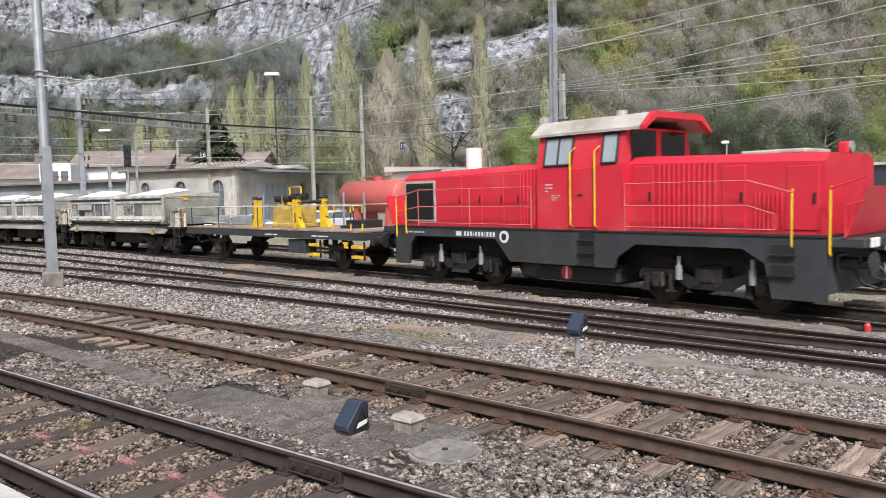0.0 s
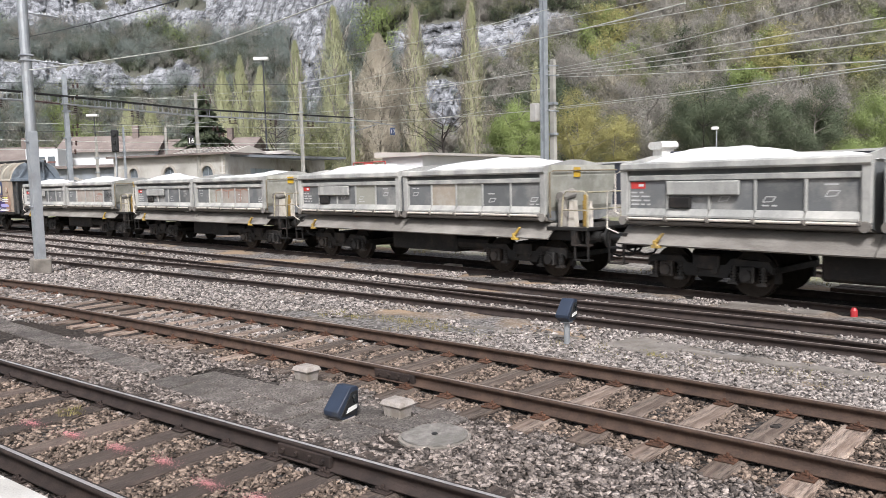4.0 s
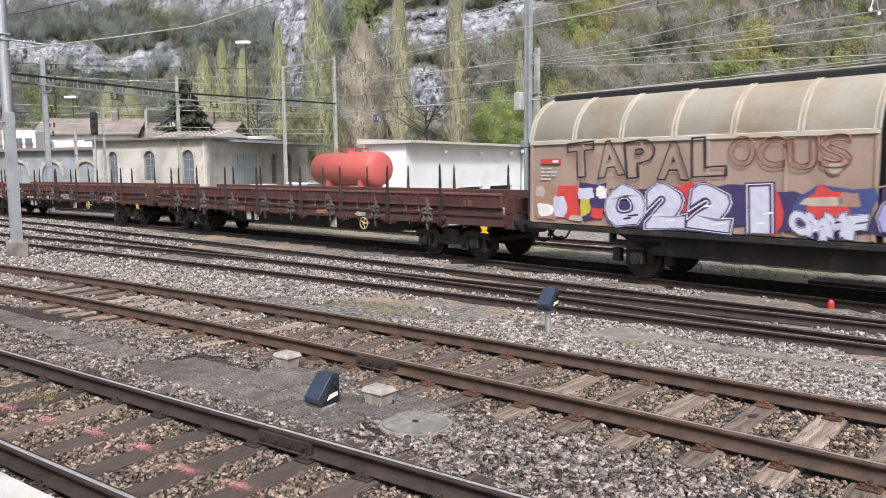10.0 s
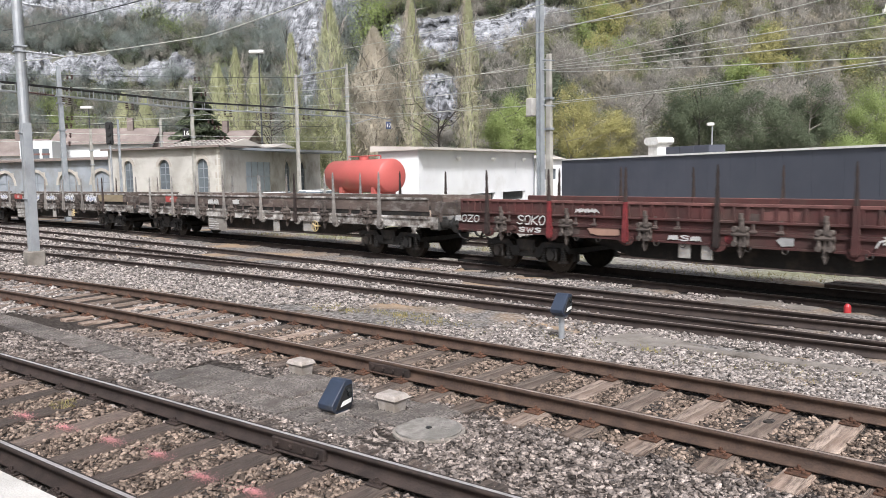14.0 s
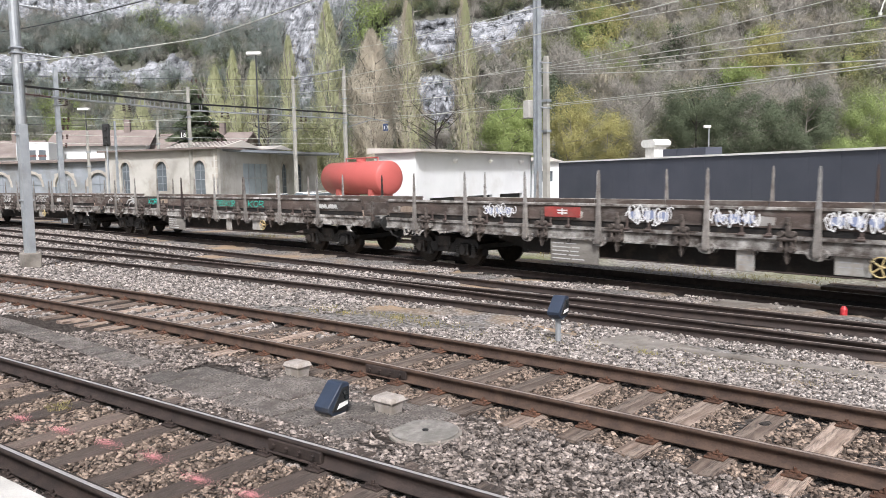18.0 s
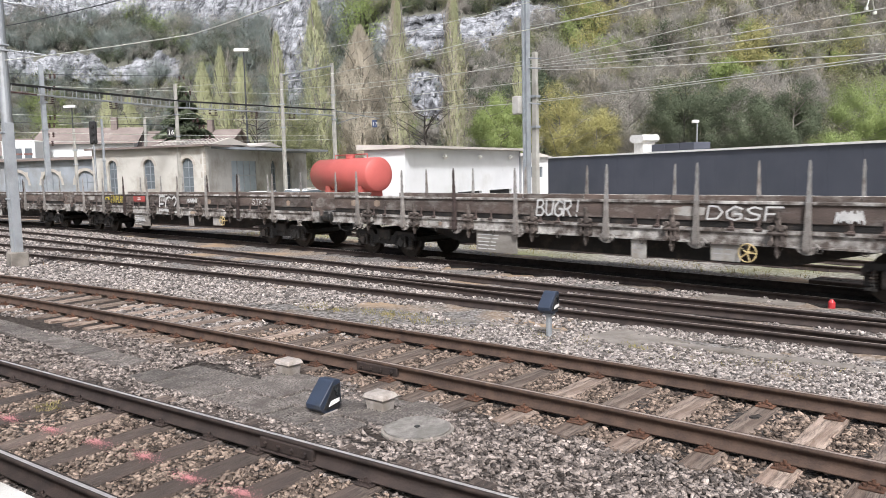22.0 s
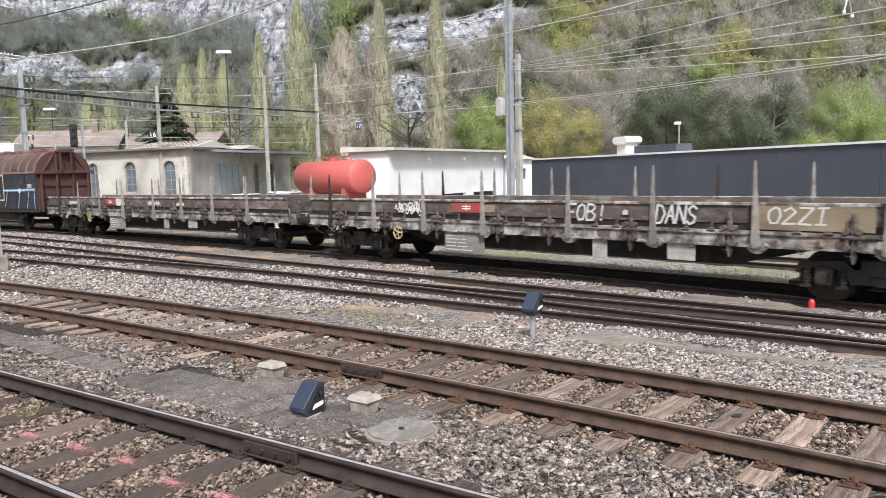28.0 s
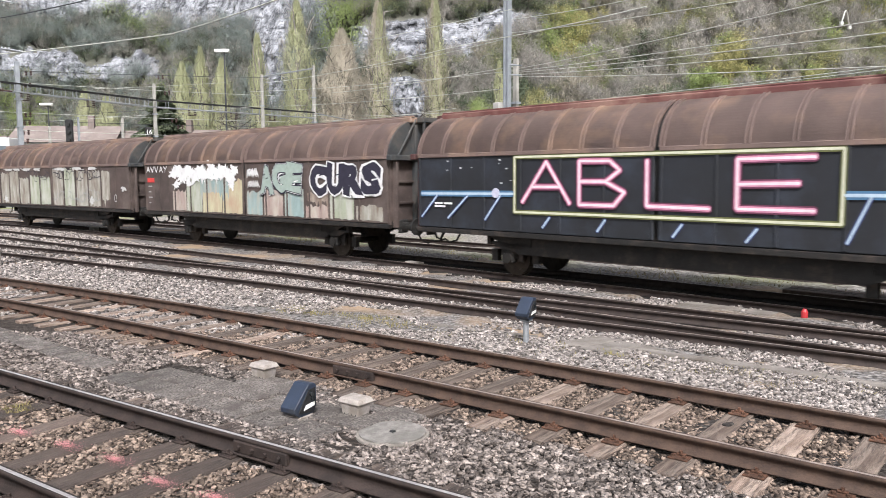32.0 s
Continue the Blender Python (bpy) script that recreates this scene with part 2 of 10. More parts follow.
def box(bm, x0, x1, y0, y1, z0, z1, bevel=0.0, mi=0):
    r = bmesh.ops.create_cube(bm, size=1.0, matrix=Matrix.Translation(((x0 + x1) / 2, (y0 + y1) / 2, (z0 + z1) / 2)) @ Matrix.Diagonal((abs(x1 - x0), abs(y1 - y0), abs(z1 - z0), 1)))
    vs = r["verts"]
    fs = {f for v in vs for f in v.link_faces}
    for f in fs:
        f.material_index = mi
    if bevel:
        bmesh.ops.bevel(bm, geom=list({e for v in vs for e in v.link_edges}), offset=bevel, segments=1, affect="EDGES", profile=0.5)
    return vs


def tube(bm, a, b, r, n=8, r2=None, mi=0):
    a, b = Vector(a), Vector(b)
    d = b - a
    m = Matrix.Translation((a + b) / 2) @ d.to_track_quat("Z", "Y").to_matrix().to_4x4()
    res = bmesh.ops.create_cone(bm, cap_ends=True, segments=n, radius1=r, radius2=r if r2 is None else r2, depth=d.length, matrix=m)
    for f in {f for v in res["verts"] for f in v.link_faces}:
        f.material_index = mi
    return res["verts"]


def pipe(bm, pts, r, n=6, closed=False):
    """One continuous bent tube along the given places."""
    P = [Vector(p) for p in pts]
    k = len(P)
    rings = []
    for i, p in enumerate(P):
        a, b = (P[i - 1], P[(i + 1) % k]) if closed else (P[max(i - 1, 0)], P[min(i + 1, k - 1)])
        d = (b - a).normalized()
        u = d.cross(Vector((0, 0, 1)))
        if u.length < 0.2:
            u = d.cross(Vector((0, 1, 0)))
        u.normalize()
        w = d.cross(u)
        rings.append([bm.verts.new(p + (u * math.cos(t) + w * math.sin(t)) * r) for t in [6.28319 * j / n for j in range(n)]])
    if not closed:
        bm.faces.new(rings[0])
        bm.faces.new(rings[-1][::-1])
    pairs = list(zip(rings[:-1], rings[1:])) + ([(rings[-1], rings[0])] if closed else [])
    for a, b in pairs:
        for j in range(n):
            bm.faces.new((a[j], b[j], b[(j + 1) % n], a[(j + 1) % n]))


def prism(bm, outline, axis, lo, hi, mi=0):
    """An outline in two coordinates, drawn out along an axis ('x', 'y' or 'z')."""
    def v3(p, c):
        return {"x": (c, p[0], p[1]), "y": (p[0], c, p[1]), "z": (p[0], p[1], c)}[axis]
    a = [bm.verts.new(v3(p, lo)) for p in outline]
    b = [bm.verts.new(v3(p, hi)) for p in outline]
    n = len(outline)
    fs = [bm.faces.new(a[::-1]), bm.faces.new(b)]
    for i in range(n):
        fs.append(bm.faces.new((a[i], a[(i + 1) % n], b[(i + 1) % n], b[i])))
    for f in fs:
        f.material_index = mi
    bmesh.ops.recalc_face_normals(bm, faces=fs)
    return fs


def from_arrays(name, verts, faces, mats, face_mats=None, smooth=False, normals=None):
    """A mesh from numpy arrays: verts (n, 3), faces (m, k)."""
    me = bpy.data.meshes.new(name)
    k = faces.shape[1]
    me.vertices.add(len(verts))
    me.vertices.foreach_set("co", np.ascontiguousarray(verts, np.float32).ravel())
    me.loops.add(faces.size)
    me.loops.foreach_set("vertex_index", np.ascontiguousarray(faces, np.int32).ravel())
    me.polygons.add(len(faces))
    me.polygons.foreach_set("loop_start", np.arange(0, faces.size, k, dtype=np.int32))
    for m in mats:
        me.materials.append(m)
    if face_mats is not None:
        me.polygons.foreach_set("material_index", np.ascontiguousarray(face_mats, np.int32))
    me.update(calc_edges=True)
    if smooth:
        me.shade_smooth()
    if normals is not None:
        me.shade_smooth()
        me.normals_split_custom_set_from_vertices(np.ascontiguousarray(normals, np.float32))
    return new(name, me)


# ---- noise on arrays -----------------------------------------------------
def smooth(x, a, b):
    t = np.clip((x - a) / (b - a), 0, 1)
    return t * t * (3 - 2 * t)


def fbm(u, v, seed, octaves=5):
    """Cheap value noise on numpy arrays, 0 to 1."""
    out, amp, tot = np.zeros(u.shape), 1.0, 0.0
    for o in range(octaves):
        rng = np.random.default_rng(seed + o)
        tab = rng.uniform(0, 1, (64, 64))
        iu, iv = np.floor(u).astype(int), np.floor(v).astype(int)
        fu, fv = u - iu, v - iv
        fu, fv = fu * fu * (3 - 2 * fu), fv * fv * (3 - 2 * fv)
        g = lambda a, b: tab[a % 64, b % 64]
        val = (g(iu, iv) * (1 - fu) + g(iu + 1, iv) * fu) * (1 - fv) + (g(iu, iv + 1) * (1 - fu) + g(iu + 1, iv + 1) * fu) * fv
        out += amp * val
        tot += amp
        u, v, amp = u * 2.03, v * 2.03, amp * 0.5
    return out / tot


# ---- plan of the tracks -------------------------------------------------
GAUGE = 1.507                      # between rail head centres
Z_MID, Z_FAR = -0.2, -0.28         # rail tops of the yard ladder and of the train's track
D5 = Vector((math.cos(-0.844927), math.sin(-0.844927), 0))
N5 = Vector((-D5.y, D5.x, 0)) * -1 if (-D5.y * 1 + D5.x * 1) < 0 else Vector((-D5.y, D5.x, 0))   # away from the platform
O5 = Vector((2.761, 18.941, Z_FAR)) + N5 * (GAUGE / 2)
R5 = 262.96


def train_line(s, side=0.0):
    """The train's track: straight for s > 5, a wide curve before it. Returns place and heading; side is metres away from the platform."""
    th = (min(max(s, -150.0), 5.0) - 5.0) / R5
    p = O5 + D5 * (max(s, 5.0) + R5 * math.sin(th)) - N5 * (R5 * (1 - math.cos(th)))
    d = D5 * math.cos(th) - N5 * math.sin(th)
    if s < -150.0:
        p = p + d * (s + 150.0)
    n = Vector((-d.y, d.x, 0))
    return p + n * side, d


def poly_line(c, x0, x1, z, n=60):
    return [Vector((x, c[0] + c[1] * x + c[2] * x * x, z)) for x in np.linspace(x0, x1, n)]


LINES = {
    "first": poly_line((4.40, -0.745, 0.0), -45, 16, 0.0),
    "second": poly_line((9.235, -0.845, -0.007), -26, 16, 0.0),
    "third": poly_line((15.75, -0.82, -0.0024), -60, 20, Z_MID),
    "fourth": poly_line((17.27, -0.98, -0.0018), -60, 20, Z_MID),
    "fifth": [train_line(s)[0] for s in np.linspace(-130, 45, 90)],
    "sixth": [train_line(s, 4.7)[0] for s in np.linspace(-130, 45, 90)],
}
# ---- ground -------------------------------------------------------------
def ground_height(x, y):
    """Top of the gravel: 0.16 m under the nearest rails, falling gently away from the platform."""
    x, y = np.asarray(x, float), np.asarray(y, float)
    den = np.full(x.shape, 1e-6)
    num = den * -0.45
    for name, pts in LINES.items():
        a = np.array([(p.x, p.y) for p in pts])
        zz = pts[0].z
        d2 = np.full(x.shape, 1e9)
        for px, py in a[::2]:
            d2 = np.minimum(d2, (x - px) ** 2 + (y - py) ** 2)
        w = 1 / (d2 + 1.5) ** 2
        num += w * (zz - (0.205 if zz == 0.0 else 0.15))
        den += w
    return num / den


def build_ground():
    # one sheet, fine near the tracks and coarse out to the horizon
    ax = np.concatenate([-np.geomspace(2500, 45, 14), np.linspace(-40, 30, 141), np.geomspace(34, 2500, 14)])
    ay = np.concatenate([-np.geomspace(2500, 12, 10), np.linspace(-10, 60, 141), np.geomspace(64, 3000, 16)])
    X, Y = np.meshgrid(ax, ay)
    near = (X > -60) & (X < 50) & (Y > -15) & (Y < 75)
    Z = np.full(X.shape, -0.45)
    Z[near] = ground_height(X[near], Y[near])
    rng = np.random.default_rng(3)
    Z += near * rng.normal(0, 0.012, X.shape)
    nx, ny = len(ax), len(ay)
    idx = np.arange(nx * ny).reshape(ny, nx)
    f = np.stack([idx[:-1, :-1], idx[:-1, 1:], idx[1:, 1:], idx[1:, :-1]], -1).reshape(-1, 4)
    cx, cy = X.ravel()[f].mean(1), Y.ravel()[f].mean(1)
    far_side = ((cx - O5.x) * N5.x + (cy - O5.y) * N5.y > 2.4)
    a = np.array([(p.x, p.y) for p in LINES["second"]])
    yard = (cy > np.interp(cx, a[:, 0], a[:, 1]) + 1.6) & ~far_side
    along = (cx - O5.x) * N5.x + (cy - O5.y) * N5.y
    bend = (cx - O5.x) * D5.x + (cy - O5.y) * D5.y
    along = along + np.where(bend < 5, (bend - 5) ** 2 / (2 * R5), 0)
    # This strip gets the oily bed with the train's shade coloured in.
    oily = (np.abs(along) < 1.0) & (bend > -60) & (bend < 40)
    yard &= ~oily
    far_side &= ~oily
    ob = from_arrays("ground", np.stack([X.ravel(), Y.ravel(), Z.ravel()], -1), f, [M_BALLAST, M_FIELD, M_BALLAST_PALE, M_OILY_SHADE], far_side * 1 + yard * 2 + oily * 3, True)
    tagged(ob, "stony ground of a railway yard with grey ballast", "ground", kind="structure")


build_ground()


def frames_along(pts):
    out = []
    for i, p in enumerate(pts):
        d = (pts[min(i + 1, len(pts) - 1)] - pts[max(i - 1, 0)]).normalized()
        out.append((p, d, Vector((-d.y, d.x, 0))))
    return out


RAIL_HALF = [(0.036, 0.0), (0.037, -0.03), (0.009, -0.045), (0.009, -0.12), (0.062, -0.138), (0.064, -0.15)]


def rail(pts, side, parent, bright, brown=False):
    fr = frames_along(pts)
    prof = [(0.017, 0.002), (0.029, 0.001)] + RAIL_HALF
    prof = [(-a, b) for a, b in prof] + [(a, b) for a, b in reversed(prof)]
    prof = prof[::-1]
    k = len(prof)
    V = [p + n * (side + a) + Vector((0, 0, b)) for p, d, n in fr for a, b in prof]
    F, MI = [], []
    for i in range(len(fr) - 1):
        for j in range(k):
            j2 = (j + 1) % k
            F.append((i * k + j, i * k + j2, (i + 1) * k + j2, (i + 1) * k + j))
            worn = max(abs(prof[j][0]), abs(prof[j2][0])) < 0.018 and min(prof[j][1], prof[j2][1]) > -0.004
            MI.append(1 if worn else 0)
    ob = from_arrays("rail", np.array([tuple(v) for v in V]), np.array(F), [M_RAIL2 if brown else M_RAIL, M_RAILTOP if bright else M_RAILDULL], MI)
    ob.data.flip_normals()
    ob.parent = parent
    return ob


def sleeper_mesh(seed, mat, length=2.55, width=0.25, depth=0.16):
    rng = random.Random(seed)
    bm = bmesh.new()
    n = 9
    xs = np.linspace(-length / 2, length / 2, n)
    rows = []
    for x in xs:
        j = lambda s: rng.uniform(-s, s)
        w = width / 2
        rows.append([bm.verts.new((x + j(0.006), -w + j(0.006), -depth)), bm.verts.new((x + j(0.01), -w + j(0.008), -0.014 + j(0.006))), bm.verts.new((x, -w + 0.018, j(0.004))),
                     bm.verts.new((x, j(0.02), -0.004 + j(0.006))), bm.verts.new((x, w - 0.018, j(0.004))), bm.verts.new((x + j(0.01), w + j(0.008), -0.014 + j(0.006))), bm.verts.new((x + j(0.006), w + j(0.006), -depth))])
    for a, b in zip(rows[:-1], rows[1:]):
        for k in range(6):
            bm.faces.new((a[k], b[k], b[k + 1], a[k + 1]))
    bm.faces.new(rows[0][::-1])
    bm.faces.new(rows[-1])
    bmesh.ops.recalc_face_normals(bm, faces=bm.faces)
    me = bpy.data.meshes.new("sleeper")
    bm.to_mesh(me)
    bm.free()
    me.materials.append(mat)
    return me


def plate_mesh(mat, w):
    bm = bmesh.new()
    box(bm, -w, w, -0.085, 0.085, 0, 0.018, 0.005)
    for sx in (-1, 1):
        box(bm, sx * 0.075 - 0.018, sx * 0.075 + 0.018, -0.04, 0.04, 0.018, 0.036, 0.005)
        for sy in (-1, 1):
            tube(bm, (sx * (w - 0.04), sy * 0.05, 0.015), (sx * (w - 0.04), sy * 0.05, 0.038), 0.017, 6)
        tube(bm, (sx * 0.08, 0, 0.03), (sx * 0.08, 0, 0.062), 0.015, 6)
    me = bpy.data.meshes.new("tie_plate")
    bm.to_mesh(me)
    bm.free()
    me.materials.append(mat)
    return me


SLEEPERS = [sleeper_mesh(i, M_SLEEPER) for i in range(5)]
SLEEPERS_TAN = [sleeper_mesh(i + 9, M_SLEEPER2) for i in range(5)]
LAID = {}           # where the sleepers of the two nearest tracks lie: places and headings
PLATE, PLATE_DARK = plate_mesh(M_PLATE, 0.17), plate_mesh(M_RAIL, 0.13)


def track(name, pts, bright, label, spacing=0.6, near=(-1e9, 1e9), sink=0.0, first=0.0, plates=True, joint=None, tan=False):
    """Two rails on sleepers; at a rail joint (distance along the line) they lie closer."""
    root = thing(name, label, "railway track", kind="structure")
    for side in (-GAUGE / 2, GAUGE / 2):
        rail(pts, side, root, bright, tan)
    fr = frames_along(pts)
    acc, nextd, k = 0.0, first, 0
    for (p, d, n), (p2, _, _) in zip(fr[:-1], fr[1:]):
        seg = (p2 - p).length
        while nextd < acc + seg:
            q = p.lerp(p2, (nextd - acc) / seg)
            nextd += spacing if joint is None else (0.63 if abs(nextd + 0.3 - joint) < 0.7 else spacing)
            k += 1
            if not near[0] < q.x < near[1]:
                continue
            rot = Matrix((n, -d, Vector((0, 0, 1)))).transposed().to_4x4()
            rr = random.Random(k * 7 + int(100 * abs(pts[0].x)))
            base = Matrix.Translation(q + Vector((0, 0, -0.172 - sink))) @ rot @ pose(rr.uniform(-0.04, 0.04), rr.uniform(-0.03, 0.03), 0, 0, 0, rr.uniform(-1.2, 1.2))
            shared("sleeper", (SLEEPERS_TAN if tan else SLEEPERS)[(k * 3 + k // 4) % 5], root, base)
            LAID.setdefault(root.name, []).append((q.x, q.y, d.x, d.y))
            if plates and not sink:
                for side in (-GAUGE / 2, GAUGE / 2):
                    shared("tie_plate", PLATE if tan else PLATE_DARK, root, Matrix.Translation(q + n * side + Vector((0, 0, -0.172))) @ rot)
        acc += seg
    return root


T1 = track("railway_track", LINES["first"], True, "polished rails on weathered wooden sleepers beside the platform", spacing=0.735, first=(52.297 - 0.735 * 70) % 0.735, joint=54.0, near=(-12, 3))
T2 = track("railway_track", LINES["second"], False, "brown rails on split weathered wooden sleepers", spacing=0.62, near=(-14, 8), first=0.286, tan=True)
track("railway_track", LINES["third"], False, "rusty yard rails joining at a turnout in ballast", near=(98, 99), sink=0.05, plates=False)
track("railway_track", LINES["fourth"], False, "rusty yard rails joining at a turnout in ballast", near=(98, 99), sink=0.05, plates=False)
track("railway_track", LINES["fifth"], False, "dark oily rails carrying the goods train", near=(-14, 10), sink=0.03, plates=False)
track("railway_track", LINES["sixth"], False, "brown rails beyond the goods train", near=(-10, 16), sink=0.04, plates=False)


# ---- loose stones -------------------------------------------------------
def stones(name, count, x0, x1, y0, y1, size, seed, keep, label, mat=None):
    rng = np.random.default_rng(seed)
    px, py = rng.uniform(x0, x1, count), rng.uniform(y0, y1, count)
    ok = keep(px, py)
    px, py = px[ok], py[ok]
    n = len(px)
    pz = ground_height(px, py)
    # a lumpy block of eight corners
    base = np.array([(-1, -1, -1), (1, -1, -1), (1, 1, -1), (-1, 1, -1), (-1, -1, 1), (1, -1, 1), (1, 1, 1), (-1, 1, 1)], float) * 0.5
    quads = np.array([(0, 3, 2, 1), (4, 5, 6, 7), (0, 1, 5, 4), (1, 2, 6, 5), (2, 3, 7, 6), (3, 0, 4, 7)])
    V = base[None] * rng.uniform(0.55, 1.25, (n, 8, 3)) * (rng.uniform(size[0], size[1], (n, 1, 1)) * np.stack([rng.uniform(0.95, 1.75, n), rng.uniform(0.7, 1.15, n), rng.uniform(0.38, 0.72, n)], -1)[:, None])
    a, b, c = rng.uniform(0, 6.28, n), rng.normal(0, 0.36, n), rng.normal(0, 0.36, n)
    ca, sa, cb, sb, cc, sc = np.cos(a), np.sin(a), np.cos(b), np.sin(b), np.cos(c), np.sin(c)
    R = np.stack([np.stack([ca * cb, ca * sb * sc - sa * cc, ca * sb * cc + sa * sc], -1), np.stack([sa * cb, sa * sb * sc + ca * cc, sa * sb * cc - ca * sc], -1), np.stack([-sb, cb * sc, cb * cc], -1)], 1)
    V = np.einsum("nij,nkj->nki", R, V) + np.stack([px, py, pz + rng.uniform(-0.012, 0.022, n)], -1)[:, None]
    F = (quads[None] + (np.arange(n) * 8)[:, None, None]).reshape(-1, 4)
    ob = from_arrays(name, V.reshape(-1, 3), F, [mat or M_STONE])
    return tagged(ob, label, "ballast", kind="stuff")


def off_track(px, py, names=("first", "second"), half=0.86, wide=0.0):
    """True away from the rails of the named tracks."""
    ok = np.ones(px.shape, bool)
    for nme in names:
        a = np.array([(p.x, p.y) for p in LINES[nme]])
        yy = np.interp(px, a[:, 0], a[:, 1])
        sl = np.gradient(a[:, 1], a[:, 0])
        s = np.interp(px, a[:, 0], sl)
        d = (py - yy) / np.sqrt(1 + s * s)
        ok &= np.abs(np.abs(d) - GAUGE / 2) > 0.07
    return ok


def off_sleepers(px, py):
    """True away from the tops of the sleepers of the two nearest tracks."""
    ok = np.ones(px.shape, bool)
    for root, reach in ((T1, 0.95), (T2, 1.22)):
        for x, y, dx, dy in LAID[root.name]:
            u, v = (px - x) * dx + (py - y) * dy, (py - y) * dx - (px - x) * dy
            ok &= ~((np.abs(u) < 0.125) & (np.abs(v) < reach + 0.1 * np.sin(x * 37 + y * 11)))
    return ok


def between(px, py):
    """True between the rails of the two nearest tracks and on the sleeper ends of the second."""
    ok = np.zeros(px.shape, bool)
    for nme, half in (("first", 0.66), ("second", 1.15)):
        a = np.array([(p.x, p.y) for p in LINES[nme]])
        s = np.interp(px, a[:, 0], np.gradient(a[:, 1], a[:, 0]))
        ok |= np.abs(py - np.interp(px, a[:, 0], a[:, 1])) / np.sqrt(1 + s * s) < half
    return ok


def in_view(px, py):
    return (py > np.abs(px) * 1.25 + 1.5) & (py < 26 - 0.3 * px)


def off_oily_shade(px, py):
    """True away from the oily bed of the train's track, coloured darker for the train's shade."""
    u, v = (px - O5.x) * D5.x + (py - O5.y) * D5.y, (px - O5.x) * N5.x + (py - O5.y) * N5.y
    return np.abs(v + np.where(u < 5, (u - 5) ** 2 / (2 * R5), 0)) > 0.9


SLABS = []          # covers that keep stones off: (x, y, radius)


def clear(px, py):
    ok = np.ones(px.shape, bool)
    for x, y, r in SLABS:
        ok &= (px - x) ** 2 + (py - y) ** 2 > r * r
    return ok
# ---- the train ----------------------------------------------------------
TRAVEL = [-115.84, -107.31, -98.78, -90.09, -81.32, -72.50, -63.63, -54.69, -45.62, -36.51, -27.44, -18.33, -9.14, 0.00, 9.16, 18.37, 27.64, 36.98, 46.42, 55.94, 65.43, 75.00, 84.68, 94.49, 104.28, 114.12, 124.06, 134.07, 144.17, 154.32, 164.52, 174.84, 185.19]     # metres gone at each second, from where it stands at 13 s


def travel(t):
    i = min(int(t), 31)
    f = t - i
    a, b = TRAVEL[i], TRAVEL[i + 1]
    va = (TRAVEL[i + 1] - TRAVEL[max(i - 1, 0)]) / (2 if i else 1)
    vb = (TRAVEL[min(i + 2, 32)] - TRAVEL[i]) / (2 if i < 31 else 1)
    h = f * f * (3 - 2 * f)
    return a * (1 - h) + b * h + va * f * (1 - f) ** 2 - vb * f * f * (1 - f)


def on_line(s, half):
    """Pose of a vehicle whose running gear stands half before and behind s; its +x points the way it goes, +y away from the platform."""
    a, b = train_line(s + half)[0], train_line(s - half)[0]
    d = (a - b).normalized()
    return Matrix.Translation((a + b) / 2) @ Matrix((d, Vector((-d.y, d.x, 0)), Vector((0, 0, 1)))).transposed().to_4x4()


VEHICLES = []        # (thing, middle of the vehicle at 13 s, half the distance between its running gear)


def motions():
    for ob, s, half in VEHICLES:
        walk(ob, [(t, on_line(s + travel(t), half)) for t in np.arange(0, 32.01, 0.5)])


M_GEAR = surf("oily_running_gear", (0.017, 0.0155, 0.0145), (0.008, 0.0075, 0.007), 6, 0.6, 0.1, 0.4, 50, dirt=(0.06, 0.046, 0.038), dirt_scale=3, dirt_amount=0.3)
M_WHEEL = surf("dark_wheel_steel", (0.045, 0.036, 0.03), (0.025, 0.02, 0.015), 8, 0.5, 0.6, 0.2, 50)
M_BUFFER = surf("greased_buffer_steel", (0.1, 0.098, 0.095), (0.05, 0.048, 0.045), 7, 0.4, 0.7, 0.2, 50)
M_YELLOW = surf("yellow_paint", (0.68, 0.45, 0.02), (0.55, 0.34, 0.015), 5, 0.5, 0, 0.15, 50, dirt=(0.3, 0.19, 0.05), dirt_amount=0.25)
M_LOCO = surf("loco_red_paint", (0.55, 0.022, 0.042), (0.47, 0.02, 0.038), 1.2, 0.42, 0, 0.06, 60, dirt=(0.52, 0.055, 0.06), dirt_scale=0.9, dirt_amount=0.3)
M_LOCO_DK = surf("loco_grey_frame_paint", (0.042, 0.047, 0.052), (0.027, 0.03, 0.034), 2, 0.55, 0, 0.15, 50, dirt=(0.03, 0.028, 0.026), dirt_scale=1.2, dirt_amount=0.4)
M_ROOF = surf("chalky_roof_paint", (0.42, 0.4, 0.36), (0.34, 0.32, 0.29), 2, 0.8, 0, 0.2, 50, dirt=(0.22, 0.2, 0.17), dirt_amount=0.4)
M_RAILRED = surf("faded_red_handrail_paint", (0.55, 0.15, 0.13), (0.42, 0.1, 0.09), 6, 0.5, 0, 0.1, 50)
M_RAILT = surf("beige_handrail_paint", (0.44, 0.4, 0.29), (0.32, 0.28, 0.19), 6, 0.6, 0, 0.1, 50, dirt=(0.2, 0.18, 0.14), dirt_scale=4)
M_RAILW = surf("pale_handrail_paint", (0.62, 0.58, 0.52), (0.5, 0.46, 0.4), 6, 0.55, 0, 0.1, 50)
M_TUB = surf("dusty_grey_tipper_paint", (0.33, 0.33, 0.315), (0.22, 0.222, 0.212), 1.4, 0.8, 0, 0.25, 45, dirt=(0.47, 0.46, 0.43), dirt_scale=1.1, dirt_amount=0.45, stretch=(1, 1, 0.5))
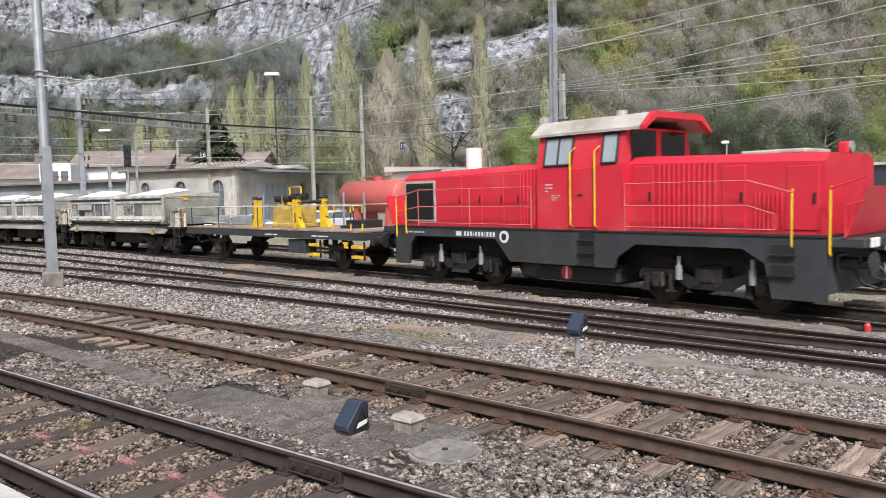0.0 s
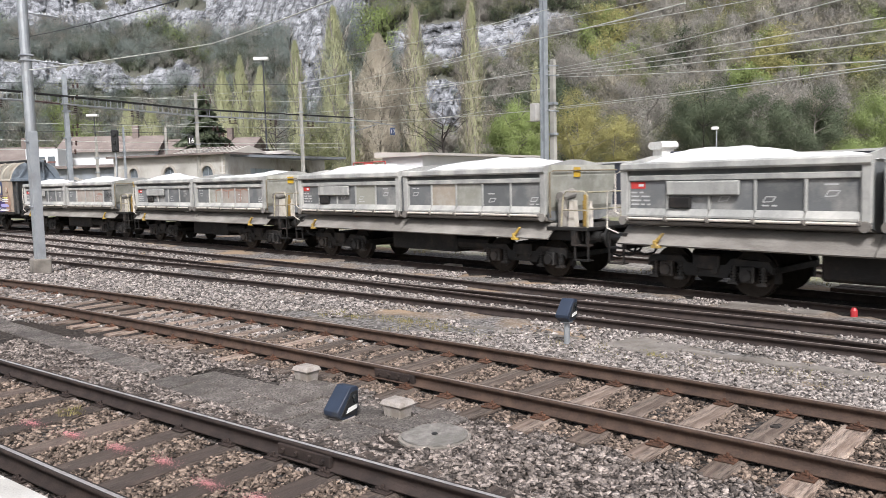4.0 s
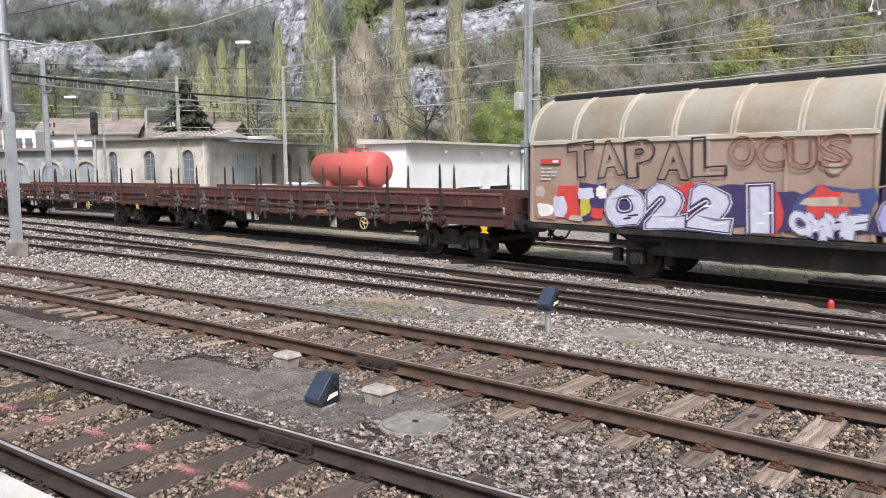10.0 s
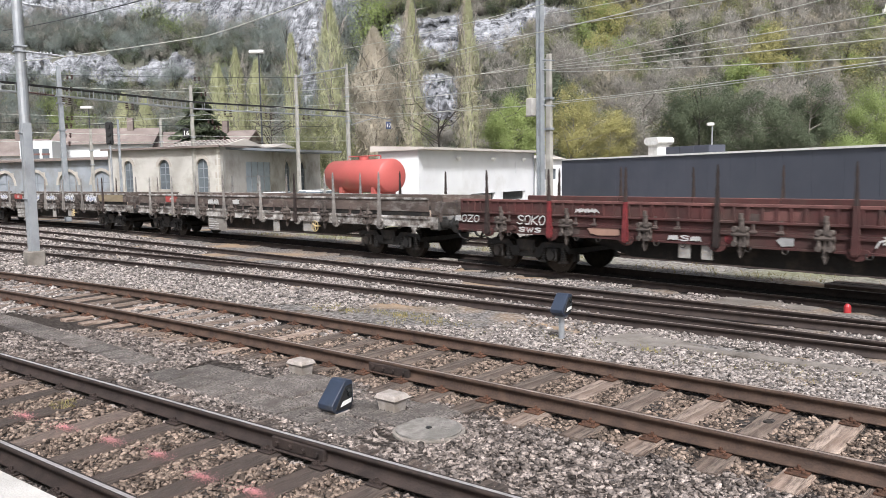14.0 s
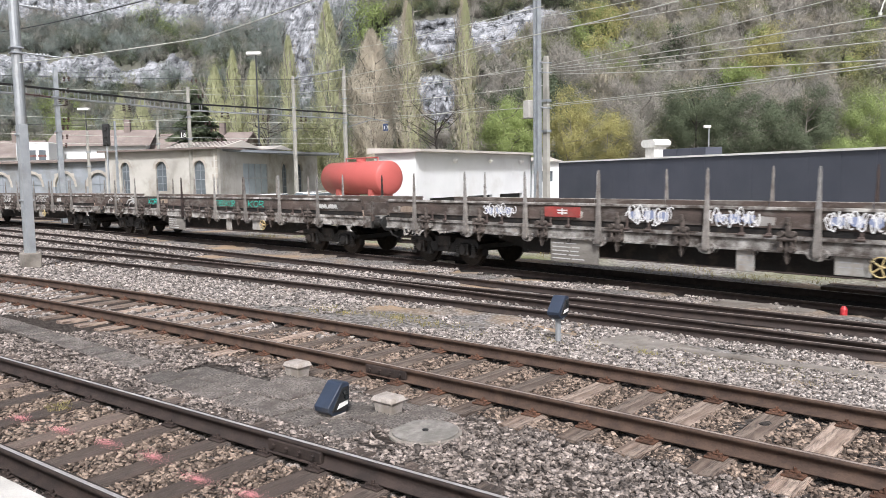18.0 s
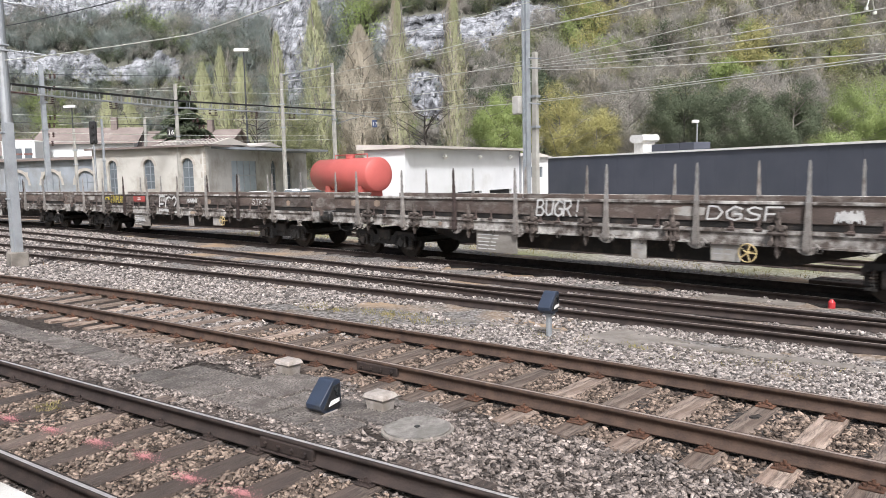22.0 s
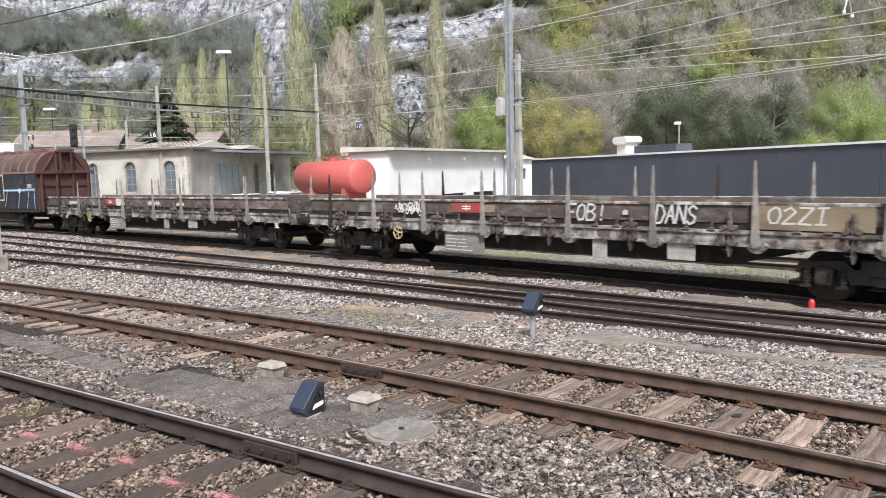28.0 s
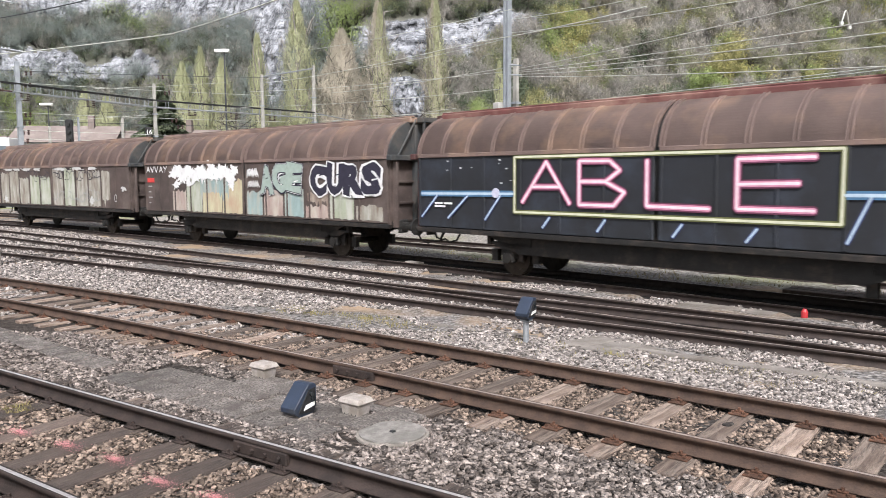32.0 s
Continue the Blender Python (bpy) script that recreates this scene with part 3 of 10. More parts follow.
M_TUBIN = surf("blue_grey_tipper_panel", (0.15, 0.156, 0.158), (0.115, 0.12, 0.122), 1.6, 0.75, 0, 0.2, 45, dirt=(0.26, 0.255, 0.24), dirt_scale=1.4, dirt_amount=0.35, random_value=0.3)
M_TUBOLIVE = surf("dusty_olive_tipper_panel", (0.33, 0.325, 0.28), (0.23, 0.23, 0.195), 1.3, 0.8, 0, 0.2, 45, dirt=(0.42, 0.41, 0.38), dirt_scale=1.2, dirt_amount=0.4, random_value=0.2)
M_TUBSAND = surf("dusty_sand_tipper_panel", (0.36, 0.31, 0.25), (0.27, 0.235, 0.19), 1.3, 0.8, 0, 0.2, 45, dirt=(0.42, 0.4, 0.36), dirt_scale=1.2, dirt_amount=0.35)
M_TUBROSE = surf("faded_rosy_tipper_panel", (0.34, 0.265, 0.235), (0.24, 0.225, 0.2), 1.6, 0.8, 0, 0.2, 45, dirt=(0.36, 0.34, 0.3), dirt_scale=1.5, dirt_amount=0.45)
M_CHUTE = surf("dusty_chute_board", (0.19, 0.175, 0.158), (0.12, 0.11, 0.097), 2.2, 0.9, 0, 0.4, 45, dirt=(0.29, 0.275, 0.25), dirt_amount=0.3, stretch=(0.4, 1, 1))
M_HEAP = surf("white_gravel_load", (0.7, 0.7, 0.7), (0.58, 0.58, 0.575), 5, 0.95, 0, 0.5, 45, dirt=(0.62, 0.62, 0.61), dirt_scale=1.5)
M_BEIGE = surf("faded_beige_wagon_paint", (0.49, 0.455, 0.385), (0.4, 0.37, 0.31), 1.0, 0.65, 0, 0.1, 45, dirt=(0.38, 0.3, 0.21), dirt_scale=0.8, dirt_amount=0.35)
M_TAN = surf("dirty_tan_wagon_side", (0.29, 0.24, 0.195), (0.22, 0.178, 0.142), 1.0, 0.75, 0, 0.15, 45, dirt=(0.42, 0.31, 0.22), dirt_scale=0.9, dirt_amount=0.4)
M_ROSE = surf("rusty_rose_wagon_side", (0.34, 0.255, 0.205), (0.26, 0.185, 0.15), 1.0, 0.75, 0, 0.15, 45, dirt=(0.24, 0.16, 0.125), dirt_scale=1.2, dirt_amount=0.35)
M_NAVY = surf("navy_blue_panel_paint", (0.032, 0.052, 0.12), (0.026, 0.042, 0.095), 2, 0.5, 0, 0.06, 45)
M_ENDBLUE = surf("blue_grey_end_wall_paint", (0.19, 0.225, 0.26), (0.13, 0.155, 0.18), 2, 0.65, 0, 0.15, 45, dirt=(0.06, 0.06, 0.06), dirt_scale=1.4, dirt_amount=0.35)
M_ENDDARK = surf("sooty_end_wall", (0.045, 0.05, 0.052), (0.03, 0.032, 0.034), 2, 0.75, 0, 0.2, 45, dirt=(0.09, 0.08, 0.07))
M_FLATRED = surf("rust_red_flat_paint", (0.08, 0.025, 0.023), (0.042, 0.017, 0.016), 1.6, 0.78, 0.05, 0.25, 45, dirt=(0.06, 0.035, 0.03), dirt_scale=1.2, dirt_amount=0.4, random_value=0.12)
M_BOARD = surf("grimy_brown_drop_side", (0.1, 0.075, 0.064), (0.045, 0.034, 0.029), 2.5, 0.8, 0, 0.3, 45, dirt=(0.2, 0.185, 0.17), dirt_scale=2.6, dirt_amount=0.3, random_value=0.3, stretch=(0.6, 1, 1.4))
M_SOLE = surf("chalky_grey_sole_bar", (0.52, 0.505, 0.48), (0.24, 0.23, 0.215), 3.5, 0.85, 0, 0.25, 45, dirt=(0.07, 0.056, 0.048), dirt_scale=3.2, dirt_amount=0.65, random_value=0.15)
M_STAKETIP = surf("chafed_pale_stake_end", (0.34, 0.335, 0.325), (0.2, 0.19, 0.18), 5, 0.55, 0.3, 0.2, 45, dirt=(0.1, 0.08, 0.07), dirt_scale=4, dirt_amount=0.25, random_value=0.2)
M_STAKE = surf("grey_brown_steel_stake", (0.25, 0.235, 0.22), (0.11, 0.096, 0.086), 4, 0.7, 0.1, 0.2, 45, dirt=(0.25, 0.24, 0.22), dirt_scale=3, dirt_amount=0.25, random_value=0.25)
M_LATCH = surf("dusty_rusted_latch_steel", (0.095, 0.078, 0.068), (0.04, 0.032, 0.028), 7, 0.8, 0.1, 0.3, 50, dirt=(0.17, 0.145, 0.13), dirt_scale=6, dirt_amount=0.3, random_value=0.3)
M_STAKEDK = surf("dark_steel_stake", (0.05, 0.035, 0.032), (0.03, 0.022, 0.02), 4, 0.7, 0.2, 0.2, 45, random_value=0.3)
M_STAKERED = surf("dull_red_stake", (0.19, 0.025, 0.028), (0.09, 0.018, 0.02), 4, 0.6, 0, 0.1, 45)
M_PLATEW = surf("pale_data_panel", (0.36, 0.35, 0.33), (0.26, 0.25, 0.235), 4, 0.8, 0, 0.1, 60, dirt=(0.22, 0.19, 0.16), dirt_scale=3, random_value=0.15)
M_BROWNROOF = surf("brown_wagon_roof_paint", (0.185, 0.132, 0.115), (0.12, 0.086, 0.076), 1.2, 0.55, 0.05, 0.12, 45, dirt=(0.27, 0.18, 0.13), dirt_scale=0.8, dirt_amount=0.35)
M_REDRIDGE = surf("dark_red_ridge_paint", (0.14, 0.05, 0.045), (0.09, 0.034, 0.03), 1.5, 0.6, 0, 0.1, 45, dirt=(0.25, 0.15, 0.12))
M_MURAL = surf("black_blue_mural_paint", (0.018, 0.02, 0.026), (0.012, 0.013, 0.015), 1.2, 0.6, 0, 0.08, 45, dirt=(0.03, 0.036, 0.05), dirt_scale=0.7, dirt_amount=0.35)
M_BROWNSIDE = surf("dull_brown_wagon_side", (0.075, 0.054, 0.047), (0.045, 0.033, 0.03), 1.2, 0.75, 0, 0.15, 45, dirt=(0.12, 0.095, 0.083), dirt_scale=0.9, dirt_amount=0.35)
M_ENDRED = surf("rust_red_end_wall", (0.07, 0.027, 0.025), (0.045, 0.02, 0.018), 1.6, 0.75, 0, 0.2, 45, dirt=(0.06, 0.03, 0.026), dirt_amount=0.4)
M_REDPLATE = surf("faded_red_plate", (0.36, 0.05, 0.045), (0.22, 0.04, 0.036), 3, 0.75, 0, 0.1, 45, dirt=(0.16, 0.075, 0.06), dirt_scale=2.5, dirt_amount=0.45)
M_OCHRE2 = surf("faded_cream_yellow_paint", (0.5, 0.4, 0.2), (0.36, 0.28, 0.14), 8, 0.6, 0, 0.1, 50)
M_GEARYEL = surf("grimy_yellow_machine_paint", (0.55, 0.37, 0.06), (0.35, 0.23, 0.05), 4, 0.6, 0, 0.1, 50, dirt=(0.25, 0.19, 0.1), dirt_scale=3)
M_LEDGE = surf("chafed_red_rail_paint", (0.16, 0.07, 0.062), (0.08, 0.034, 0.03), 3, 0.7, 0, 0.1, 50)
M_TANBOARD = surf("bare_tan_board", (0.22, 0.18, 0.115), (0.14, 0.11, 0.07), 2, 0.8, 0, 0.2, 40, dirt=(0.09, 0.07, 0.05), stretch=(0.4, 1, 2))
M_OCHRE = surf("dull_ochre_paint", (0.36, 0.24, 0.05), (0.22, 0.14, 0.035), 8, 0.6, 0, 0.1, 50)
M_DECK = surf("worn_wagon_planks", (0.27, 0.2, 0.15), (0.18, 0.13, 0.1), 2, 0.9, 0, 0.4, 30, dirt=(0.34, 0.28, 0.22), stretch=(3, 1, 1), random_value=0.2)
M_GLASS = surf("pale_cab_glass", (0.32, 0.36, 0.38), (0.26, 0.3, 0.32), 1, 0.08, 0, 0.0, 10, coat=0.5)
M_DKGLASS = surf("dark_cab_glass", (0.02, 0.024, 0.026), (0.015, 0.018, 0.02), 1, 0.06, 0, 0.0, 10, coat=0.5)
SPRAY = {k: surf("spray_" + k, c, tuple(v * 0.8 for v in c), 6, 0.7, 0, 0.05, 40) for k, c in {
    "white": (0.7, 0.7, 0.7), "lavender": (0.35, 0.335, 0.62), "dark": (0.02, 0.018, 0.035), "pink": (0.72, 0.16, 0.3), "yellow": (0.66, 0.62, 0.2),
    "blue": (0.2, 0.42, 0.72), "teal": (0.03, 0.5, 0.4), "green": (0.22, 0.42, 0.24), "red": (0.55, 0.05, 0.045), "cream": (0.64, 0.57, 0.41), "orange": (0.5, 0.2, 0.1),
    "neon": (0.6, 0.24, 0.36), "lime": (0.6, 0.6, 0.46), "lemon": (0.5, 0.42, 0.05), "chalk": (0.52, 0.52, 0.51), "stone": (0.42, 0.37, 0.3), "sage": (0.3, 0.37, 0.33), "clay": (0.33, 0.2, 0.15), "rustorange": (0.26, 0.11, 0.075), "grey": (0.3, 0.3, 0.3), "navyblue": (0.05, 0.07, 0.2), "frostblue": (0.24, 0.28, 0.42), "lake": (0.07, 0.17, 0.3), "ice": (0.44, 0.56, 0.66), "plum": (0.13, 0.035, 0.07), "blush": (0.82, 0.66, 0.71), "moss": (0.12, 0.13, 0.045), "violet": (0.045, 0.03, 0.11), "frost": (0.52, 0.52, 0.64)}.items()}

LETTERS = {
    "A": [[(0, 0), (0.5, 1), (1, 0)], [(0.2, 0.4), (0.8, 0.4)]], "B": [[(0, 0), (0, 1), (0.7, 1), (0.9, 0.78), (0.6, 0.55), (0, 0.52)], [(0.6, 0.55), (1, 0.3), (0.8, 0), (0, 0)]],
    "C": [[(1, 0.85), (0.6, 1), (0.15, 0.8), (0, 0.45), (0.2, 0.1), (0.6, 0), (1, 0.15)]], "D": [[(0, 0), (0, 1), (0.6, 0.95), (1, 0.55), (0.7, 0.05), (0, 0)]],
    "E": [[(1, 1), (0, 1), (0, 0), (1, 0)], [(0, 0.5), (0.8, 0.52)]], "F": [[(1, 1), (0, 1), (0, 0)], [(0, 0.5), (0.75, 0.5)]],
    "G": [[(1, 0.85), (0.5, 1), (0, 0.6), (0.1, 0.15), (0.6, 0), (1, 0.15), (1, 0.45), (0.55, 0.45)]], "H": [[(0, 0), (0, 1)], [(1, 0), (1, 1)], [(0, 0.5), (1, 0.5)]],
    "I": [[(0.5, 0), (0.5, 1)], [(0.1, 1), (0.9, 1)], [(0.1, 0), (0.9, 0)]], "K": [[(0, 0), (0, 1)], [(1, 1), (0.05, 0.45), (1, 0)]], "L": [[(0, 1), (0, 0), (1, 0)]],
    "M": [[(0, 0), (0.1, 1), (0.5, 0.4), (0.9, 1), (1, 0)]], "N": [[(0, 0), (0, 1), (1, 0), (1, 1)]], "O": [[(0.5, 1), (0.1, 0.8), (0, 0.4), (0.3, 0), (0.8, 0.05), (1, 0.5), (0.85, 0.9), (0.5, 1)]],
    "P": [[(0, 0), (0, 1), (0.8, 0.95), (0.95, 0.7), (0.6, 0.45), (0, 0.45)]], "R": [[(0, 0), (0, 1), (0.8, 0.95), (0.9, 0.7), (0.5, 0.48), (0, 0.48)], [(0.4, 0.48), (1, 0)]],
    "S": [[(0.95, 0.85), (0.5, 1), (0.05, 0.8), (0.3, 0.55), (0.9, 0.4), (0.85, 0.1), (0.4, 0), (0, 0.15)]], "T": [[(0, 1), (1, 1)], [(0.5, 1), (0.5, 0)]],
    "U": [[(0, 1), (0.05, 0.2), (0.4, 0), (0.9, 0.15), (1, 1)]], "V": [[(0, 1), (0.5, 0), (1, 1)]], "W": [[(0, 1), (0.25, 0), (0.5, 0.7), (0.75, 0), (1, 1)]],
    "Y": [[(0, 1), (0.5, 0.5), (1, 1)], [(0.5, 0.5), (0.4, 0)]], "Z": [[(0, 1), (1, 1), (0, 0), (1, 0)]], "2": [[(0, 0.8), (0.5, 1), (0.95, 0.75), (0, 0), (1, 0)]], "!": [[(0.5, 1), (0.5, 0.3)], [(0.5, 0.1), (0.5, 0)]],
    ">": [[(0, 0.1), (0.2, 0.6), (0.75, 0.75)], [(0.5, 1), (1, 0.75), (0.6, 0.4)]], "~": [[(0, 0.3), (0.2, 0.9), (0.35, 0.1), (0.55, 1), (0.65, 0.2), (0.85, 0.8), (1, 0.4)]],
}

LETTERS["~"] = [[(i / 70 + 0.12 * math.cos(i * 1.9), 0.5 + 0.46 * math.sin(i * 2.35) * (0.7 + 0.3 * math.sin(i * 0.5))) for i in range(70)]]


def ribbon(bm, pts, width, y, mi=0):
    """A flat painted stroke in the x-z plane, a hair in front of y."""
    for k, (a, b) in enumerate(zip(pts[:-1], pts[1:])):
        a, b = Vector(a), Vector(b)
        d = b - a
        if d.length < 1e-5:
            continue
        n = Vector((-d.y, d.x)).normalized() * width / 2
        e = d.normalized() * width * 0.3
        yy = y - 0.0004 * (k % 5)
        q = [a - e - n * 0.6, a - n, b - n, b + e - n * 0.6, b + e + n * 0.6, b + n, a + n, a - e + n * 0.6]
        bm.faces.new([bm.verts.new((p.x, yy, p.y)) for p in q]).material_index = mi


def word(bm, text, x, z, w, h, stroke, y, lean=0.0, gap=1.3, seed=0, mi=0):
    rng = random.Random(seed)
    for ch in text:
        for line in LETTERS.get(ch, []):
            ribbon(bm, [(x + p[0] * w + p[1] * h * lean + rng.uniform(-0.02, 0.02) * h, z + p[1] * h + rng.uniform(-0.02, 0.02) * h) for p in line], stroke, y, mi)
        x += w * gap


def lettering(parent, text, x, z, w, h, stroke, y, mat, lean=0.0, gap=1.3, name="graffiti", label=""):
    for i, ch in enumerate(text):
        if LETTERS.get(ch):
            bm = bmesh.new()
            word(bm, ch, x + i * w * gap, z, w, h, stroke, y, lean, gap, len(text) + i + int(abs(x) * 10))
            part(name, bm, mat, parent, label)


def outlined(parent, text, x0, x1, z0, z1, y, mat, thick=0.022, offset=0.05, seed=0, label=""):
    """Hollow sprayed letters: only the outline of each is drawn."""
    rng = random.Random(seed)
    step = (x1 - x0) / len(text)
    for i, ch in enumerate(text):
        if ch == " ":
            continue
        cu = bpy.data.curves.new("letters", "FONT")
        cu.body, cu.size, cu.offset, cu.resolution_u, cu.fill_mode, cu.bevel_depth, cu.bevel_resolution = ch, 1.0, offset, 3, "NONE", thick, 0
        tmp = bpy.data.objects.new("letters", cu)
        scene.collection.objects.link(tmp)
        me = bpy.data.meshes.new_from_object(tmp.evaluated_get(bpy.context.evaluated_depsgraph_get()))
        bpy.data.objects.remove(tmp)
        bpy.data.curves.remove(cu)
        lo = [min(v.co[a] for v in me.vertices) for a in (0, 1)]
        hi = [max(v.co[a] for v in me.vertices) for a in (0, 1)]
        for v in me.vertices:
            v.co.x = (v.co.x - (lo[0] + hi[0]) / 2) * step * 0.98 / (hi[0] - lo[0])
            v.co.y = (v.co.y - (lo[1] + hi[1]) / 2) * (z1 - z0) / (hi[1] - lo[1])
            v.co.z *= 0.06
        me.materials.clear()
        me.materials.append(mat)
        ob = new("graffiti", me)
        ob.parent = parent
        ob.matrix_local = pose(x0 + step * (i + 0.5), y, (z0 + z1) / 2 + rng.uniform(-0.04, 0.04), 90, 0, 0) @ pose(0, 0, 0, 0, 0, rng.uniform(-8, 8))
        if label:
            ob["label"] = label


def bars(parent, x, z, rows, y, mat, name="lettering_bar", h=0.05, gap=0.08):
    """Small unreadable writing as plain bars."""
    for i, r in enumerate(rows):
        px = x
        for w in r:
            bm = bmesh.new()
            zz = z - i * gap
            bm.faces.new([bm.verts.new(c) for c in ((px, y, zz), (px + w, y, zz), (px + w, y, zz + h), (px, y, zz + h))])
            part(name, bm, mat, parent)
            px += w + 0.05


def text_mesh(parent, body, x, z, size, y, mat, name, label="", depth=0.002, offset=0.0):
    cu = bpy.data.curves.new("letters", "FONT")
    cu.body, cu.size, cu.extrude, cu.resolution_u = body, size, depth, 6
    cu.offset = offset
    tmp = bpy.data.objects.new("letters", cu)
    scene.collection.objects.link(tmp)
    me = bpy.data.meshes.new_from_object(tmp.evaluated_get(bpy.context.evaluated_depsgraph_get()))
    bpy.data.objects.remove(tmp)
    bpy.data.curves.remove(cu)
    me.materials.clear()
    me.materials.append(mat)
    ob = new(name, me)
    ob.parent = parent
    ob.matrix_local = pose(x, y, z, 90, 0, 0)
    if label:
        ob["label"] = label
    return ob


def mesh_from(name, bm, mats, smooth=False):
    me = bpy.data.meshes.new(name)
    bm.normal_update()
    bm.to_mesh(me)
    bm.free()
    for m in mats:
        me.materials.append(m)
    if smooth:
        me.shade_smooth()
    return me


def wheelset_mesh(r=0.46):
    bm = bmesh.new()
    for s in (-1, 1):
        tube(bm, (0, s * 0.69, r), (0, s * 0.72, r), r + 0.03, 28)
        tube(bm, (0, s * 0.72, r), (0, s * 0.83, r), r, 28)
        tube(bm, (0, s * 0.83, r), (0, s * 0.845, r), r * 0.72, 20)
        tube(bm, (0, s * 0.82, r), (0, s * 0.95, r), 0.1, 12)
    tube(bm, (0, -0.7, r), (0, 0.7, r), 0.085, 10)
    return mesh_from("wheelset", bm, [M_WHEEL])


def spring_rings(bm, x, y, z0, z1, r, n=6):
    h = (z1 - z0) / n
    for i in range(n):
        tube(bm, (x, y, z0 + i * h), (x, y, z0 + (i + 0.62) * h), r, 10)
    tube(bm, (x, y, z0), (x, y, z1), r * 0.6, 8)


def bogie_mesh(wb=1.8, r=0.46):
    bm = bmesh.new()
    h = wb / 2
    for s in (-1, 1):
        lo, hi = sorted((s * 0.94, s * 1.06))
        prism(bm, [(-h - 0.5, 0.62), (-h - 0.42, 0.74), (-h + 0.35, 0.76), (-0.42, 0.62), (0.42, 0.62), (h - 0.35, 0.76), (h + 0.42, 0.74), (h + 0.5, 0.62), (h + 0.48, 0.5), (h + 0.36, 0.62),
                   (h - 0.3, 0.62), (0.46, 0.36), (-0.46, 0.36), (-h + 0.3, 0.62), (-h - 0.36, 0.62), (-h - 0.48, 0.5)], "y", lo, hi)
        for a in (-h, h):
            box(bm, a - 0.15, a + 0.15, s * 0.96, s * 1.14, r - 0.16, r + 0.18, 0.03)
            tube(bm, (a, s * 1.12, r), (a, s * 1.19, r), 0.12, 12)
            for o in (-0.3, 0.3):
                spring_rings(bm, a + o, s * 1.03, 0.3, 0.64, 0.085)
                box(bm, a + o - 0.1, a + o + 0.1, s * 0.94, s * 1.12, 0.26, 0.31)
        box(bm, -0.3, 0.3, s * 0.9, s * 1.1, 0.5, 0.82, 0.03)
        tube(bm, (-0.22, s * 1.09, 0.5), (-0.22, s * 1.12, 0.5), 0.07, 8)
        tube(bm, (0.22, s * 1.09, 0.5), (0.22, s * 1.12, 0.5), 0.07, 8)
    box(bm, -0.28, 0.28, -0.95, 0.95, 0.55, 0.85, 0.03)
    for a in (-h - 0.47, h + 0.47):
        box(bm, a - 0.05, a + 0.05, -1.0, 1.0, 0.5, 0.62)
        for s in (-1, 1):
            box(bm, a - 0.04, a + 0.05, s * 0.7, s * 0.84, 0.3, 0.6)
    return mesh_from("bogie", bm, [M_GEAR])


def buffer_mesh():
    bm = bmesh.new()
    box(bm, -0.02, 0.03, -0.19, 0.19, -0.19, 0.19, 0.02)
    tube(bm, (0.02, 0, 0), (0.34, 0, 0), 0.125, 14)
    tube(bm, (0.32, 0, 0), (0.54, 0, 0), 0.09, 14)
    tube(bm, (0.54, 0, 0), (0.585, 0, 0), 0.24, 18)
    return mesh_from("buffer", bm, [M_BUFFER])


def coupling_mesh():
    bm = bmesh.new()
    box(bm, 0.0, 0.28, -0.035, 0.035, -0.06, 0.05, 0.01)
    pipe(bm, [(0.26, 0, -0.02), (0.42, 0, -0.18), (0.5, 0.03, -0.38)], 0.03)
    pipe(bm, [(0.0, -0.35, -0.12), (0.2, -0.33, -0.42), (0.45, -0.3, -0.5), (0.6, -0.28, -0.42)], 0.028)
    pipe(bm, [(0.0, 0.35, -0.12), (0.2, 0.33, -0.38), (0.45, 0.3, -0.45), (0.6, 0.28, -0.4)], 0.028)
    return mesh_from("coupling", bm, [M_GEAR])


WHEELSET, BOGIE, BUFFER, COUPLING = wheelset_mesh(), bogie_mesh(), buffer_mesh(), coupling_mesh()
LOCO_WHEELSET, LOCO_BOGIE = wheelset_mesh(0.5), bogie_mesh(2.35, 0.5)


def ends(root, half, z=1.05):
    for s in (-1, 1):
        turn = pose(0, 0, 0, 0, 0, 0 if s > 0 else 180)
        for y in (-0.875, 0.875):
            shared("buffer", BUFFER, root, Matrix.Translation((s * half, y, z)) @ turn)
        shared("coupling", COUPLING, root, Matrix.Translation((s * half, 0, z)) @ turn)


def bogie_at(root, x, me=None, wb=1.8, ws=None):
    b = shared("bogie", me or BOGIE, root, Matrix.Translation((x, 0, 0)))
    for a in (-wb / 2, wb / 2):
        shared("wheelset", ws or WHEELSET, b, Matrix.Translation((a, 0, 0)))
    return b


